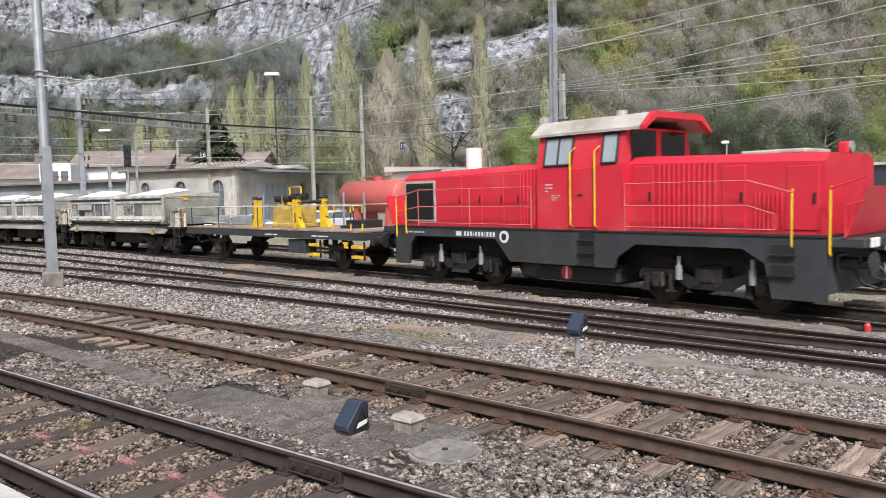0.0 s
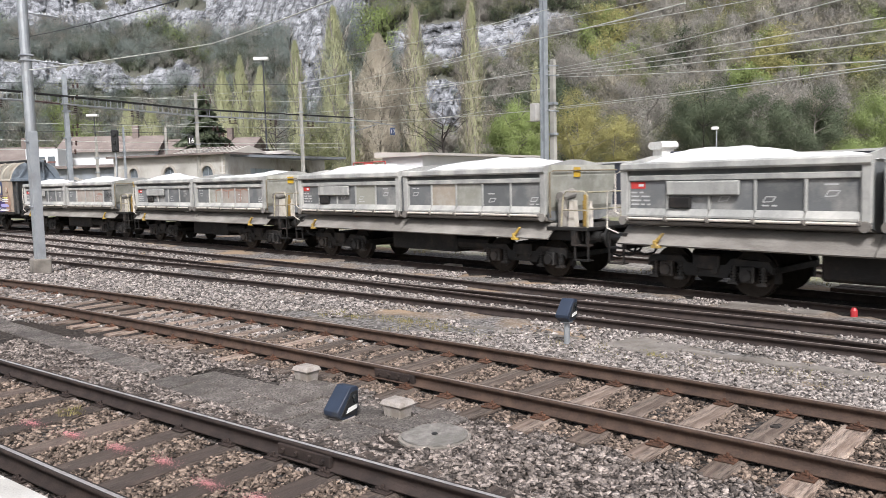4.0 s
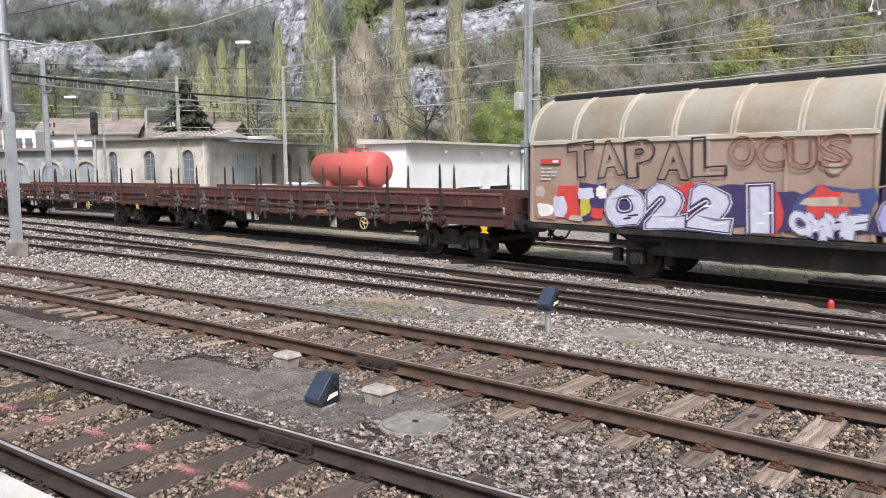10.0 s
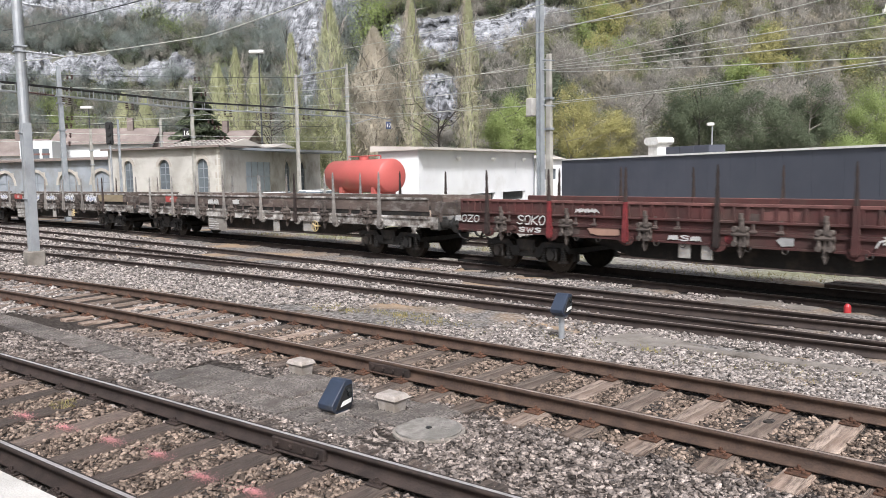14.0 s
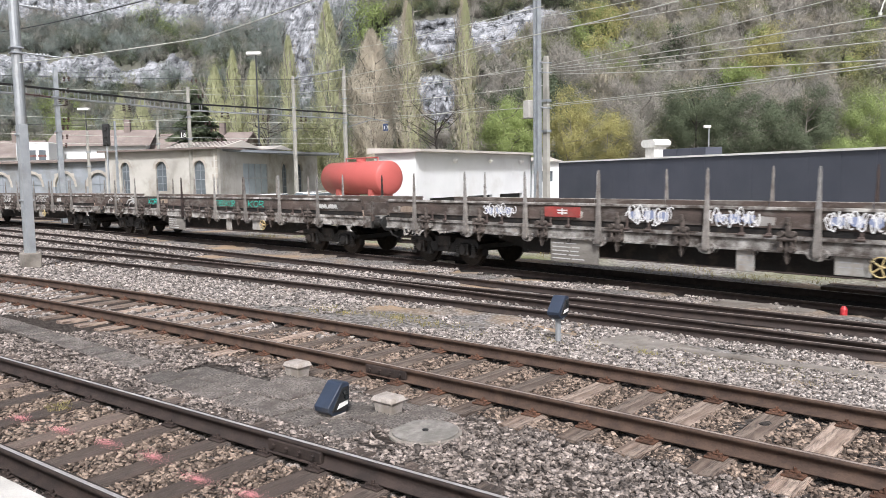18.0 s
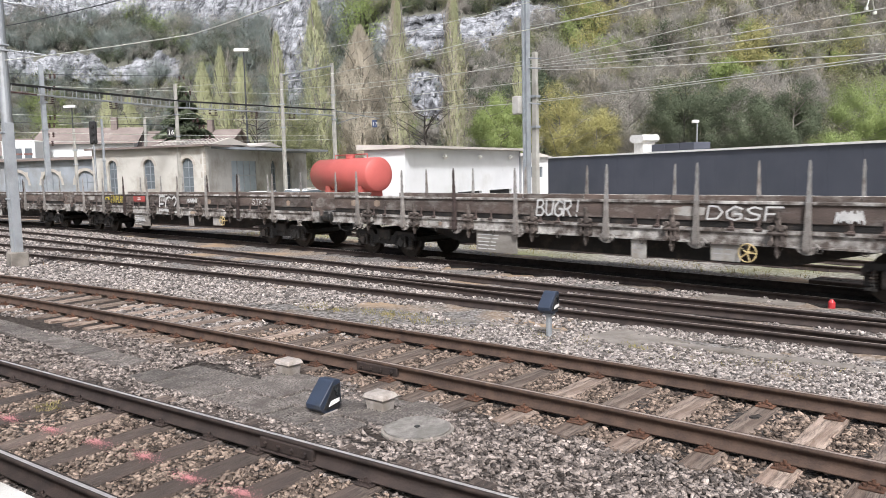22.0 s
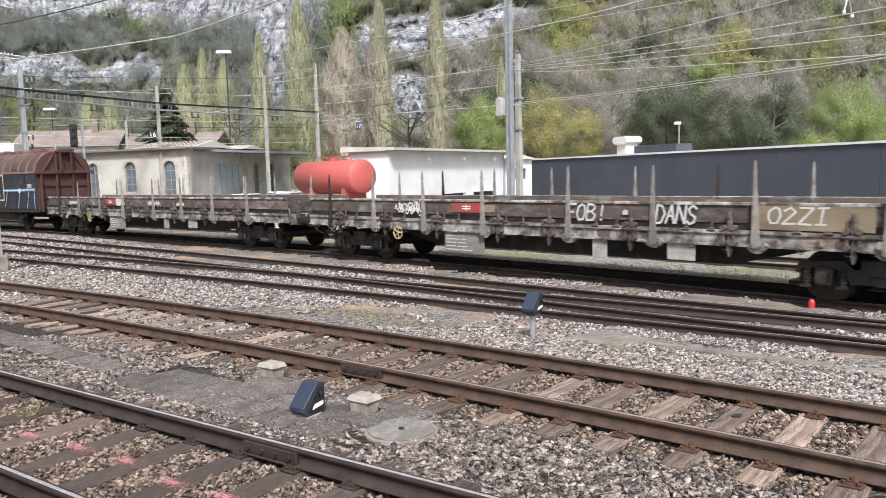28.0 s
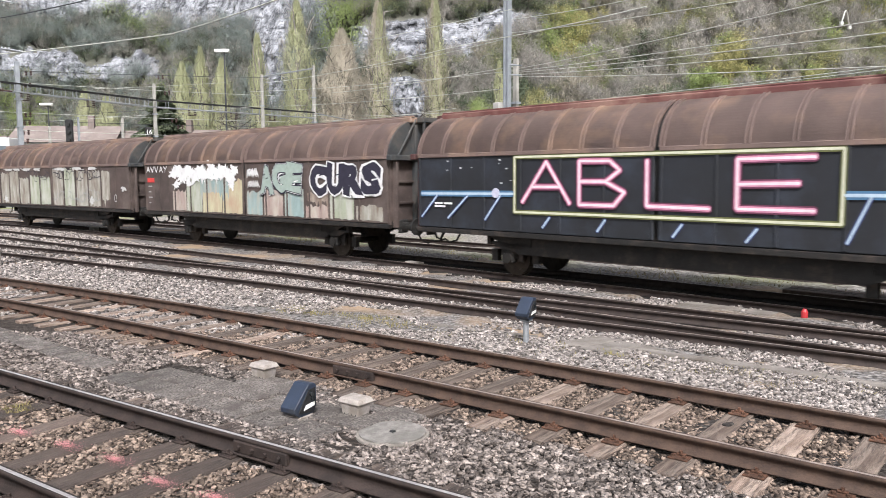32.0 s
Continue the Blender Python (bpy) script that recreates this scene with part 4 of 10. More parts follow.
def axle_at(root, x):
    """A single axle in horn guides with a leaf spring over each box."""
    shared("wheelset", WHEELSET, root, Matrix.Translation((x, 0, 0)))
    for s in (-1, 1):
        bm = bmesh.new()
        prism(bm, [(x - 0.62, 0.835)] + [(x - 0.62 + 0.075 * k, 0.82 - 0.028 * k - 0.013) for k in range(7)] + [(x + 0.62 - 0.075 * k, 0.82 - 0.028 * k - 0.013) for k in range(6, -1, -1)] + [(x + 0.62, 0.835)], "y", *sorted((s * 0.98, s * 1.1)))
        part("leaf_spring", bm, M_GEAR, root)
        bm = bmesh.new()
        box(bm, x - 0.16, x + 0.16, *sorted((s * 0.95, s * 1.14)), 0.33, 0.62, 0.03)
        b = part("axle_box", bm, M_GEAR, root)
        bm = bmesh.new()
        tube(bm, (x, s * 1.12, 0.46), (x, s * 1.2, 0.46), 0.13, 14)
        part("box_cover", bm, M_GEAR, b)
        for o in (-0.26, 0.26):
            bm = bmesh.new()
            prism(bm, [(x + o - 0.14, 1.0), (x + o + 0.14, 1.0), (x + o + 0.07, 0.36), (x + o - 0.07, 0.36)], "y", *sorted((s * 0.92, s * 0.97)))
            part("horn_guide", bm, M_GEAR, root)
        for o in (-0.66, 0.66):
            bm = bmesh.new()
            box(bm, x + o - 0.05, x + o + 0.05, *sorted((s * 0.96, s * 1.12)), 0.76, 1.0)
            part("spring_hanger", bm, M_GEAR, root)
            bm = bmesh.new()
            box(bm, x + o - 0.14, x + o + 0.06, *sorted((s * 0.7, s * 0.84)), 0.32, 0.62)
            part("brake_block", bm, M_GEAR, root)


# ---- locomotive ---------------------------------------------------------
def locomotive(s_mid):
    r = thing("diesel_locomotive", "red diesel shunting locomotive with dark grey frame and yellow handrails", "locomotive")
    L0, L1 = -6.15, 6.35
    # frame with openings over the running gear
    bm = bmesh.new()
    out = [(L0, 1.52), (L1, 1.52), (L1, 0.36), (5.35, 0.36), (5.2, 1.02), (4.75, 1.28), (2.3, 1.28), (1.85, 0.98), (1.75, 0.72), (-1.45, 0.72), (-1.65, 0.95), (-1.95, 1.28), (-5.2, 1.28), (-5.45, 1.02), (-5.55, 0.45), (L0, 0.45)]
    for y0, y1 in ((-1.42, -1.34), (1.34, 1.42)):
        prism(bm, out, "y", y0, y1)
    box(bm, L0, L1, -1.34, 1.34, 1.28, 1.5)
    for x in (L0, L1 - 0.12):
        box(bm, x, x + 0.12, -1.34, 1.34, 0.5, 1.28)
    part("frame", bm, M_LOCO_DK, r, "dark grey steel frame with skirts")
    bm = bmesh.new()
    box(bm, L0 - 0.03, L1 + 0.03, -1.44, 1.44, 1.52, 1.57, 0.01)
    part("footplate", bm, M_BLACK, r)
    # driveline casing between the side skirts
    bm = bmesh.new()
    box(bm, -6.2, 6.2, -0.62, 0.62, 0.62, 1.28, 0.04)
    part("driveline_casing", bm, M_GEAR, r)
    # fuel tank
    bm = bmesh.new()
    box(bm, -1.35, 1.7, -1.15, 1.15, 0.3, 0.74, 0.08)
    tank = part("fuel_tank", bm, M_GEAR, r)
    bm = bmesh.new()
    tube(bm, (0.2, -1.165, 0.52), (0.2, -1.15, 0.52), 0.17, 18)
    disc = part("filler_disc", bm, SPRAY["red"], tank, "red disc with a white bar")
    bm = bmesh.new()
    box(bm, 0.17, 0.23, -1.172, -1.166, 0.37, 0.67)
    part("bar", bm, SPRAY["white"], tank)
    # steps cut into the skirts
    for x, zs in ((1.0, (0.78, 1.05, 1.34)), (5.55, (0.82, 1.2))):
        for z in zs:
            bm = bmesh.new()
            box(bm, x - 0.22, x + 0.22, -1.432, -1.36, z, z + 0.18, 0.0)
            box(bm, x - 0.24, x + 0.24, -1.5, -1.42, z - 0.03, z + 0.0)
            part("step", bm, M_BLACK, r)
    bm = bmesh.new()
    tube(bm, (-1.62, -1.44, 1.34), (-1.62, -1.425, 1.34), 0.16, 24)
    ring = part("ring_mark", bm, SPRAY["white"], r, "white ring")
    bm = bmesh.new()
    tube(bm, (-1.62, -1.446, 1.34), (-1.62, -1.441, 1.34), 0.09, 20)
    part("hole", bm, M_BLACK, ring)
    bars(r, -3.45, 1.33, [(0.22, 0.001, 0.07, 0.07, 0.07, 0.02, 0.07, 0.07, 0.07, 0.02, 0.07, 0.07, 0.07)], -1.424, SPRAY["white"], h=0.12)
    bars(r, -5.6, 1.37, [(0.05, 0.04, 0.04, 0.02, 0.05, 0.05, 0.05, 0.04, 0.05)], -1.424, SPRAY["white"], h=0.05)

    # hoods
    def hood(x0, x1, z1a, z1b, name, half=1.16):
        bm = bmesh.new()
        pr = [(-half, 1.57), (-half, z1a - 0.16), (-half + 0.2, z1a), (half - 0.2, z1a), (half, z1a - 0.16), (half, 1.57)]
        a = [bm.verts.new((x0, y, z)) for y, z in pr]
        b = [bm.verts.new((x1, y, z + (z1b - z1a if z > 1.6 else 0))) for y, z in pr]
        for i in range(5):
            bm.faces.new((a[i], a[i + 1], b[i + 1], b[i]))
        bm.faces.new(a)
        bm.faces.new(b[::-1])
        bmesh.ops.recalc_face_normals(bm, faces=bm.faces)
        return part(name, bm, M_LOCO, r, "red engine hood")
    h1 = hood(-5.95, -0.55, 3.08, 3.2, "hood")
    h2 = hood(2.0, 6.2, 3.2, 3.08, "hood")

    def ribs(parent, x0, x1, n, z0, z1, y=-1.165):
        for i in range(n):
            x = x0 + (x1 - x0) * (i + 0.5) / n
            bm = bmesh.new()
            w = (x1 - x0) / n * 0.28
            prism(bm, [(x - w, y), (x + w, y), (x + w * 0.4, y - 0.035), (x - w * 0.4, y - 0.035)], "z", z0, z1)
            part("louvre", bm, M_LOCO, parent)

    def panel(parent, x0, x1, z0, z1, name="access_door"):
        bm = bmesh.new()
        box(bm, x0, x1, -1.185, -1.155, z0, z1, 0.012)
        p = part(name, bm, M_LOCO, parent)
        bm = bmesh.new()
        box(bm, x1 - 0.1, x1 - 0.05, -1.215, -1.185, (z0 + z1) / 2 - 0.1, (z0 + z1) / 2 + 0.1, 0.01)
        part("handle", bm, M_BLACK, p)
    for a, b in ((-4.2, -3.45), (-3.4, -2.65), (-2.6, -1.85), (-1.8, -1.25)):
        panel(h1, a, b, 1.65, 2.95)
    ribs(h1, -1.22, -0.62, 5, 1.65, 3.0)
    for a, b in ((2.12, 2.62),):
        panel(h2, a, b, 1.65, 2.98)
    ribs(h2, 2.7, 4.1, 12, 1.65, 3.0)
    panel(h2, 4.2, 4.7, 1.65, 2.9)
    ribs(h2, 4.85, 5.45, 7, 1.65, 2.35)
    panel(h2, 5.5, 6.1, 1.65, 2.85)
    # radiator grille
    bm = bmesh.new()
    box(bm, -5.9, -4.55, -1.2, -1.16, 1.68, 2.86, 0.01)
    g = part("radiator_frame", bm, M_ROOF, h1, "grey frame of a dark radiator grille")
    bm = bmesh.new()
    box(bm, -5.83, -4.62, -1.215, -1.198, 1.75, 2.79)
    part("radiator", bm, M_BLACK, h1)
    for i in range(12):
        bm = bmesh.new()
        z = 1.78 + i * 0.084
        box(bm, -5.82, -4.63, -1.232, -1.212, z, z + 0.035)
        part("grille_slat", bm, M_BLACK, h1)
    # cab
    bm = bmesh.new()
    pr = [(-1.4, 1.57), (-1.4, 3.02), (-1.24, 3.86), (1.24, 3.86), (1.4, 3.02), (1.4, 1.57)]
    prism(bm, pr, "x", -0.5, 2.0)
    cab = part("cab", bm, M_LOCO, r, "red driver's cab")

    def on_side(z):
        return -1.4 + 0.16 * max(0, (z - 3.02)) / 0.84

    def side_window(x0, x1, z0, z1, glass, panes=1):
        bm = bmesh.new()
        q = [(x0, z0), (x1, z0), (x1, z1), (x0, z1)]
        vs = [bm.verts.new((x, on_side(z) - 0.012, z)) for x, z in q]
        bm.faces.new(vs)
        w = part("window", bm, glass, cab, "cab window")
        bm = bmesh.new()
        t = 0.03
        for (xa, za), (xb, zb) in zip(q, q[1:] + q[:1]):
            tube(bm, (xa, on_side(za) - 0.014, za), (xb, on_side(zb) - 0.014, zb), t, 6)
        for k in range(1, panes):
            x = x0 + (x1 - x0) * k / panes
            tube(bm, (x, on_side(z0) - 0.014, z0), (x, on_side(z1) - 0.014, z1), t, 6)
        part("window_frame", bm, M_BLACK, w)
    side_window(-0.28, 0.55, 3.08, 3.74, M_GLASS, 2)
    side_window(1.42, 1.82, 3.08, 3.74, M_GLASS)
    bm = bmesh.new()
    box(bm, 0.66, 1.24, -1.425, -1.38, 1.62, 3.0, 0.012)
    d = part("cab_door", bm, M_LOCO, cab)
    bm = bmesh.new()
    box(bm, 0.76, 0.9, -1.45, -1.42, 2.35, 2.4, 0.01)
    part("handle", bm, M_BLACK, d)
    for y0, y1 in ((-1.1, -0.12), (0.12, 1.1)):
        bm = bmesh.new()
        box(bm, 2.0, 2.02, y0, y1, 3.1, 3.8, 0.005)
        part("window", bm, M_DKGLASS, cab, "dark front window")
        bm = bmesh.new()
        box(bm, -0.52, -0.5, y0, y1, 3.3, 3.78, 0.005)
        part("window", bm, M_DKGLASS, cab, "dark rear window")
    bm = bmesh.new()
    prism(bm, [(-1.36, 3.78), (-1.36, 3.84), (-0.95, 4.16), (0.95, 4.16), (1.36, 3.84), (1.36, 3.78), (0.9, 4.06), (-0.9, 4.06)], "x", -0.72, 2.42)
    part("roof", bm, M_ROOF, cab, "pale chalky roof with red front edge")
    bm = bmesh.new()
    prism(bm, [(-1.38, 3.76), (-1.38, 3.85), (-0.96, 4.18), (0.96, 4.18), (1.38, 3.85), (1.38, 3.76), (0.92, 4.04), (-0.92, 4.04)], "x", 2.42, 2.56)
    part("roof_edge", bm, M_LOCO, cab)
    bm = bmesh.new()
    tube(bm, (1.2, -0.3, 4.16), (1.2, -0.3, 4.34), 0.13, 12)
    part("roof_vent", bm, M_ROOF, cab)
    bm = bmesh.new()
    tube(bm, (1.55, 0.2, 4.16), (1.55, 0.2, 4.24), 0.06, 8)
    part("horn", bm, M_ROOF, cab)
    bars(cab, -0.25, 2.62, [(0.24,), (0.24,), (0.1,)], -1.404, SPRAY["chalk"], h=0.03)
    bars(cab, -0.05, 2.36, [(0.12, 0.1), (0.22,), (0.14,)], -1.404, SPRAY["chalk"], h=0.02, gap=0.05)
    # exhaust, lamp, top covers
    bm = bmesh.new()
    tube(bm, (-4.15, 0, 3.1), (-4.15, 0, 3.78), 0.24, 20)
    part("exhaust_stack", bm, M_WHITE, r, "white exhaust stack")
    bm = bmesh.new()
    box(bm, -5.3, -4.9, -0.3, 0.3, 3.07, 3.2, 0.03)
    part("roof_box", bm, M_ROOF, r)
    bm = bmesh.new()
    box(bm, 4.3, 5.6, -0.6, 0.6, 3.1, 3.2, 0.03)
    part("roof_box", bm, M_ROOF, r, "pale cover on the hood")
    bm = bmesh.new()
    box(bm, 6.0, 6.2, -0.16, 0.16, 3.06, 3.3, 0.04)
    lamp = part("headlamp", bm, M_LOCO, r)
    bm = bmesh.new()
    tube(bm, (6.2, 0, 3.2), (6.23, 0, 3.2), 0.11, 16)
    part("lens", bm, M_GLASS, lamp)
    # front apron and corner lamps
    for s in (-1, 1):
        bm = bmesh.new()
        xx = L1 if s > 0 else L0
        prism(bm, [(xx + s * 0.55, 2.45), (xx + s * 0.6, 2.45), (xx + s * 0.3, 1.58), (xx + s * 0.25, 1.58)], "y", -1.3, 1.3)
        part("apron", bm, M_LOCO, r, "red sloping end apron")
        bm = bmesh.new()
        box(bm, xx, xx + s * 0.62, -1.4, 1.4, 1.36, 1.54, 0.02)
        part("end_platform", bm, M_LOCO_DK, r)
        for y in (-1.0, 1.0):
            bm = bmesh.new()
            box(bm, xx + s * 0.62, xx + s * 0.66, y - 0.2, y + 0.2, 1.36, 1.54, 0.02)
            part("marker_lamp", bm, M_WHITE, r, "small end marker lamp")
    # handrails
    bm = bmesh.new()
    for z in (2.6, 2.12, 1.66):
        pipe(bm, [(-5.05, -1.42, z), (-0.7, -1.42, z)], 0.015)
    pipe(bm, [(-5.05, -1.42, 2.6), (-6.0, -1.42, 2.42)], 0.015)
    pipe(bm, [(-5.05, -1.42, 2.12), (-6.0, -1.42, 1.98)], 0.015)
    for x in (-5.05, -2.9, -0.7):
        pipe(bm, [(x, -1.42, 1.57), (x, -1.42, 2.6)], 0.015)
    part("railing", bm, M_RAILRED, r, "thin faded red railing")
    bm = bmesh.new()
    for z in (2.6, 2.12, 1.66):
        pipe(bm, [(2.05, -1.42, z), (4.85, -1.42, z)], 0.015)
    pipe(bm, [(4.85, -1.42, 2.6), (5.72, -1.42, 2.36)], 0.015)
    pipe(bm, [(4.85, -1.42, 2.12), (5.4, -1.42, 1.95), (5.4, -1.42, 1.66), (4.85, -1.42, 1.66)], 0.015)
    pipe(bm, [(2.05, -1.42, 1.57), (2.05, -1.42, 2.6)], 0.015)
    part("railing", bm, M_RAILRED, r, "thin faded red railing")
    for x, z0, z1 in ((0.6, 1.62, 3.42), (1.3, 1.62, 3.42), (5.72, 1.3, 2.36), (6.4, 1.2, 2.4), (-6.05, 1.2, 2.4), (-5.6, 1.3, 2.36)):
        bm = bmesh.new()
        yo = -1.5 if 0 < x < 2 else -1.44
        pipe(bm, [(x, -1.4, z0 + 0.02), (x, yo, z0 + 0.06), (x, yo, z1 - 0.06), (x, -1.3 if z1 > 3 else -1.4, z1 + 0.06)], 0.024, 8)
        part("handrail", bm, M_YELLOW, r, "yellow handrail")
    bm = bmesh.new()
    pipe(bm, [(6.4, -1.42, 2.42), (6.95, -1.3, 2.62)], 0.02)
    pipe(bm, [(6.65, -1.42, 1.55), (6.65, -1.42, 2.1), (6.95, -1.35, 2.2)], 0.02)
    part("railing", bm, M_LOCO, r)
    for x in (-3.75, 3.85):
        b = bogie_at(r, x, LOCO_BOGIE, 2.35, LOCO_WHEELSET)
        for o in (-0.62, 1.0):
            bm = bmesh.new()
            tube(bm, (o, -1.16, 0.55), (o, -1.16, 0.85), 0.075, 10)
            tube(bm, (o, -1.16, 0.85), (o, -1.16, 1.05), 0.045, 10)
            part("damper", bm, M_GALV, b, "steel damper")
    ends(r, 6.37)
    VEHICLES.append((r, s_mid, 3.8))


# ---- flat wagon with yellow machinery -----------------------------------
def equipment_wagon(s_mid):
    r = thing("flat_wagon", "two-axle flat wagon with plank deck carrying yellow lifting gear", "wagon")
    h = 6.05
    for s in (-1, 1):
        lo, hi = sorted((s * 1.3, s * 1.38))
        bm = bmesh.new()
        prism(bm, [(-h, 1.3), (h, 1.3), (h, 1.04), (-h, 1.04)], "y", lo, hi)
        part("sole_bar", bm, M_LOCO_DK, r, "dark sole bar")
    bm = bmesh.new()
    box(bm, -h, h, -1.3, 1.3, 1.05, 1.28)
    part("underframe", bm, M_LOCO_DK, r)
    for i in range(40):
        bm = bmesh.new()
        x = -h + i * (2 * h / 40)
        box(bm, x + 0.006, x + 2 * h / 40 - 0.006, -1.4, 1.4, 1.3, 1.35)
        part("plank", bm, M_DECK, r)
    axle_at(r, -3.9)
    axle_at(r, 4.2)
    ends(r, h)
    bars(r, 0.2, 1.12, [(0.5, 0.3), ], -1.384, SPRAY["white"], h=0.04)
    bars(r, 3.2, 1.12, [(0.3, 0.6)], -1.384, SPRAY["white"], h=0.04)
    bm = bmesh.new()
    box(bm, 1.6, 2.64, -1.3, -0.8, 0.5, 0.98, 0.02)
    part("equipment_box", bm, M_LOCO_DK, r, "dark underfloor box")
    for x in (3.32, 5.7):
        bm = bmesh.new()
        for z in (0.45, 0.78):
            box(bm, x - 0.28, x + 0.28, -1.42, -1.2, z, z + 0.1, 0.01)
        st = part("step", bm, M_YELLOW, r, "yellow steps")
        bm = bmesh.new()
        for o in (-0.3, 0.3):
            box(bm, x + o - 0.02, x + o + 0.02, -1.36, -1.3, 0.4, 1.0)
        part("hanger", bm, M_BLACK, st)
    bm = bmesh.new()
    prism(bm, [(5.0, 0.98), (5.3, 0.98), (5.22, 0.85), (5.26, 0.78), (5.04, 0.78), (5.08, 0.85)], "y", -1.43, -1.39)
    part("towing_hook", bm, M_YELLOW, r)
    # rails along both sides
    for y in (-1.3, 1.3):
        bm = bmesh.new()
        pipe(bm, [(-h + 0.1, y, 2.16), (h - 0.1, y, 2.16)], 0.016)
        part("railing", bm, M_RAILW, r, "pale tube railing")
        for x in (-5.7, -3.4, -0.4, 2.1, 4.4, 5.3, 5.9):
            bm = bmesh.new()
            pipe(bm, [(x, y, 1.35), (x, y, 2.16)], 0.02)
            p = part("post", bm, M_BLACK, r)
            if x > 2:
                bm = bmesh.new()
                for z0, z1 in ((1.36, 1.58), (1.92, 2.17)):
                    pipe(bm, [(x, y, z0), (x, y, z1)], 0.026)
                part("yellow_band", bm, M_YELLOW, p)
    for x in (-4.3, -1.98, 1.44, 2.7):
        bm = bmesh.new()
        box(bm, x - 0.035, x + 0.035, 1.33, 1.4, 1.3, 2.62, 0.01)
        part("stanchion", bm, M_GALV, r, "grey steel stanchion")

    # yellow gear
    def gear(name, label):
        return part(name, bm, M_YELLOW, r, label)
    for x, y, sgn in ((1.4, -0.75, 1), (1.75, 0.2, 1), (-1.25, -0.75, -1), (-0.85, 0.3, -1)):
        bm = bmesh.new()
        prism(bm, [(x - sgn * 0.12, 1.35), (x + sgn * 0.4, 1.35), (x + sgn * 0.36, 1.42), (x + sgn * 0.16, 1.72), (x + sgn * 0.12, 2.42), (x - sgn * 0.12, 2.42)], "y", y - 0.1, y + 0.1)
        j = gear("jack_stand", "bright yellow jack stand")
        bm = bmesh.new()
        box(bm, x - 0.15, x + 0.15, y - 0.13, y + 0.13, 2.42, 2.47, 0.01)
        part("head_plate", bm, M_BLACK, j)
        for z in (2.5, 2.28, 1.75):
            bm = bmesh.new()
            pipe(bm, [(x, y, z), (x + sgn * 0.3, y - 0.05, z), (x + sgn * 0.34, y - 0.05, z - 0.08)], 0.02)
            part("crank", bm, M_BLACK, j)
    bm = bmesh.new()
    tube(bm, (1.45, -0.7, 2.3), (1.75, 0.15, 2.3), 0.05, 10)
    part("strut", bm, M_GEAR, r)
    bm = bmesh.new()
    box(bm, -0.6, 1.15, -0.6, 0.7, 1.36, 1.5, 0.02)
    part("tray", bm, M_GEARYEL, r, "grimy yellow base tray")
    for x0, x1, y in ((-0.5, 0.13, -0.2), (0.5, 1.0, -0.1)):
        bm = bmesh.new()
        prism(bm, [(x0, 1.5), (x1, 1.5), (x1 - 0.02, 2.05), (x1 - 0.1, 2.18), (x0 + 0.1, 2.18), (x0 + 0.02, 2.05)], "y", y - 0.35, y + 0.5)
        part("lifting_frame", bm, M_GEARYEL, r, "grimy yellow lifting unit")
        bm = bmesh.new()
        box(bm, (x0 + x1) / 2 - 0.08, (x0 + x1) / 2 + 0.08, y - 0.12, y + 0.05, 2.16, 2.52, 0.01)
        part("lifting_arm", bm, M_GEARYEL, r)
        for a, b in ((-0.45, -0.12), (0.12, 0.45)):
            xm, zz = (x0 + x1) / 2, 2.42 if x0 < 0 else 2.5
            bm = bmesh.new()
            tube(bm, (xm + a, y - 0.1, zz), (xm + b, y - 0.04, zz), 0.12, 16)
            ro = part("roller", bm, M_BLACK, r, "black rubber roller")
            bm = bmesh.new()
            tube(bm, (xm + a - 0.012, y - 0.1, zz), (xm + a, y - 0.1, zz), 0.06, 12)
            part("hub", bm, M_GEARYEL, ro)
    for a, b in (((0.17, -0.1, 1.5), (0.45, -0.1, 2.1)), ((0.17, 0.1, 2.0), (0.47, 0.1, 1.55)), ((-0.55, -0.5, 1.55), (-0.4, -0.5, 2.2))):
        bm = bmesh.new()
        tube(bm, a, b, 0.045, 8)
        part("hydraulic_ram", bm, M_GEAR, r)
    bm = bmesh.new()
    pipe(bm, [(-1.5, 0.9, 1.35), (-1.5, 0.9, 2.88), (-0.72, 0.9, 2.88), (-0.72, 0.9, 1.35)], 0.05, 8)
    gear("lifting_portal", "yellow tube portal frame")
    bm = bmesh.new()
    box(bm, 3.2, 4.3, 0.1, 0.9, 1.35, 1.62, 0.02)
    box(bm, 3.4, 4.1, -0.3, 0.2, 1.35, 1.45, 0.01)
    part("tool_crate", bm, M_BLACK, r, "dark crate on the deck")
    rr = random.Random(4)
    for i in range(9):
        a = Vector((rr.uniform(-5.6, -3.4), rr.uniform(-0.9, 0.9), 1.38 + 0.03 * i))
        d = Vector((rr.uniform(-0.9, 0.9), rr.uniform(-0.4, 0.4), rr.uniform(0, 0.2)))
        bm = bmesh.new()
        pipe(bm, [a, a + d], 0.035)
        part("steel_tube", bm, M_GALV, r, "loose grey steel tube")
    bm = bmesh.new()
    box(bm, -5.4, -4.4, -0.2, 0.8, 1.35, 1.75, 0.03)
    part("steel_case", bm, M_GALV, r, "grey steel case on the deck")
    VEHICLES.append((r, s_mid, 4.0))


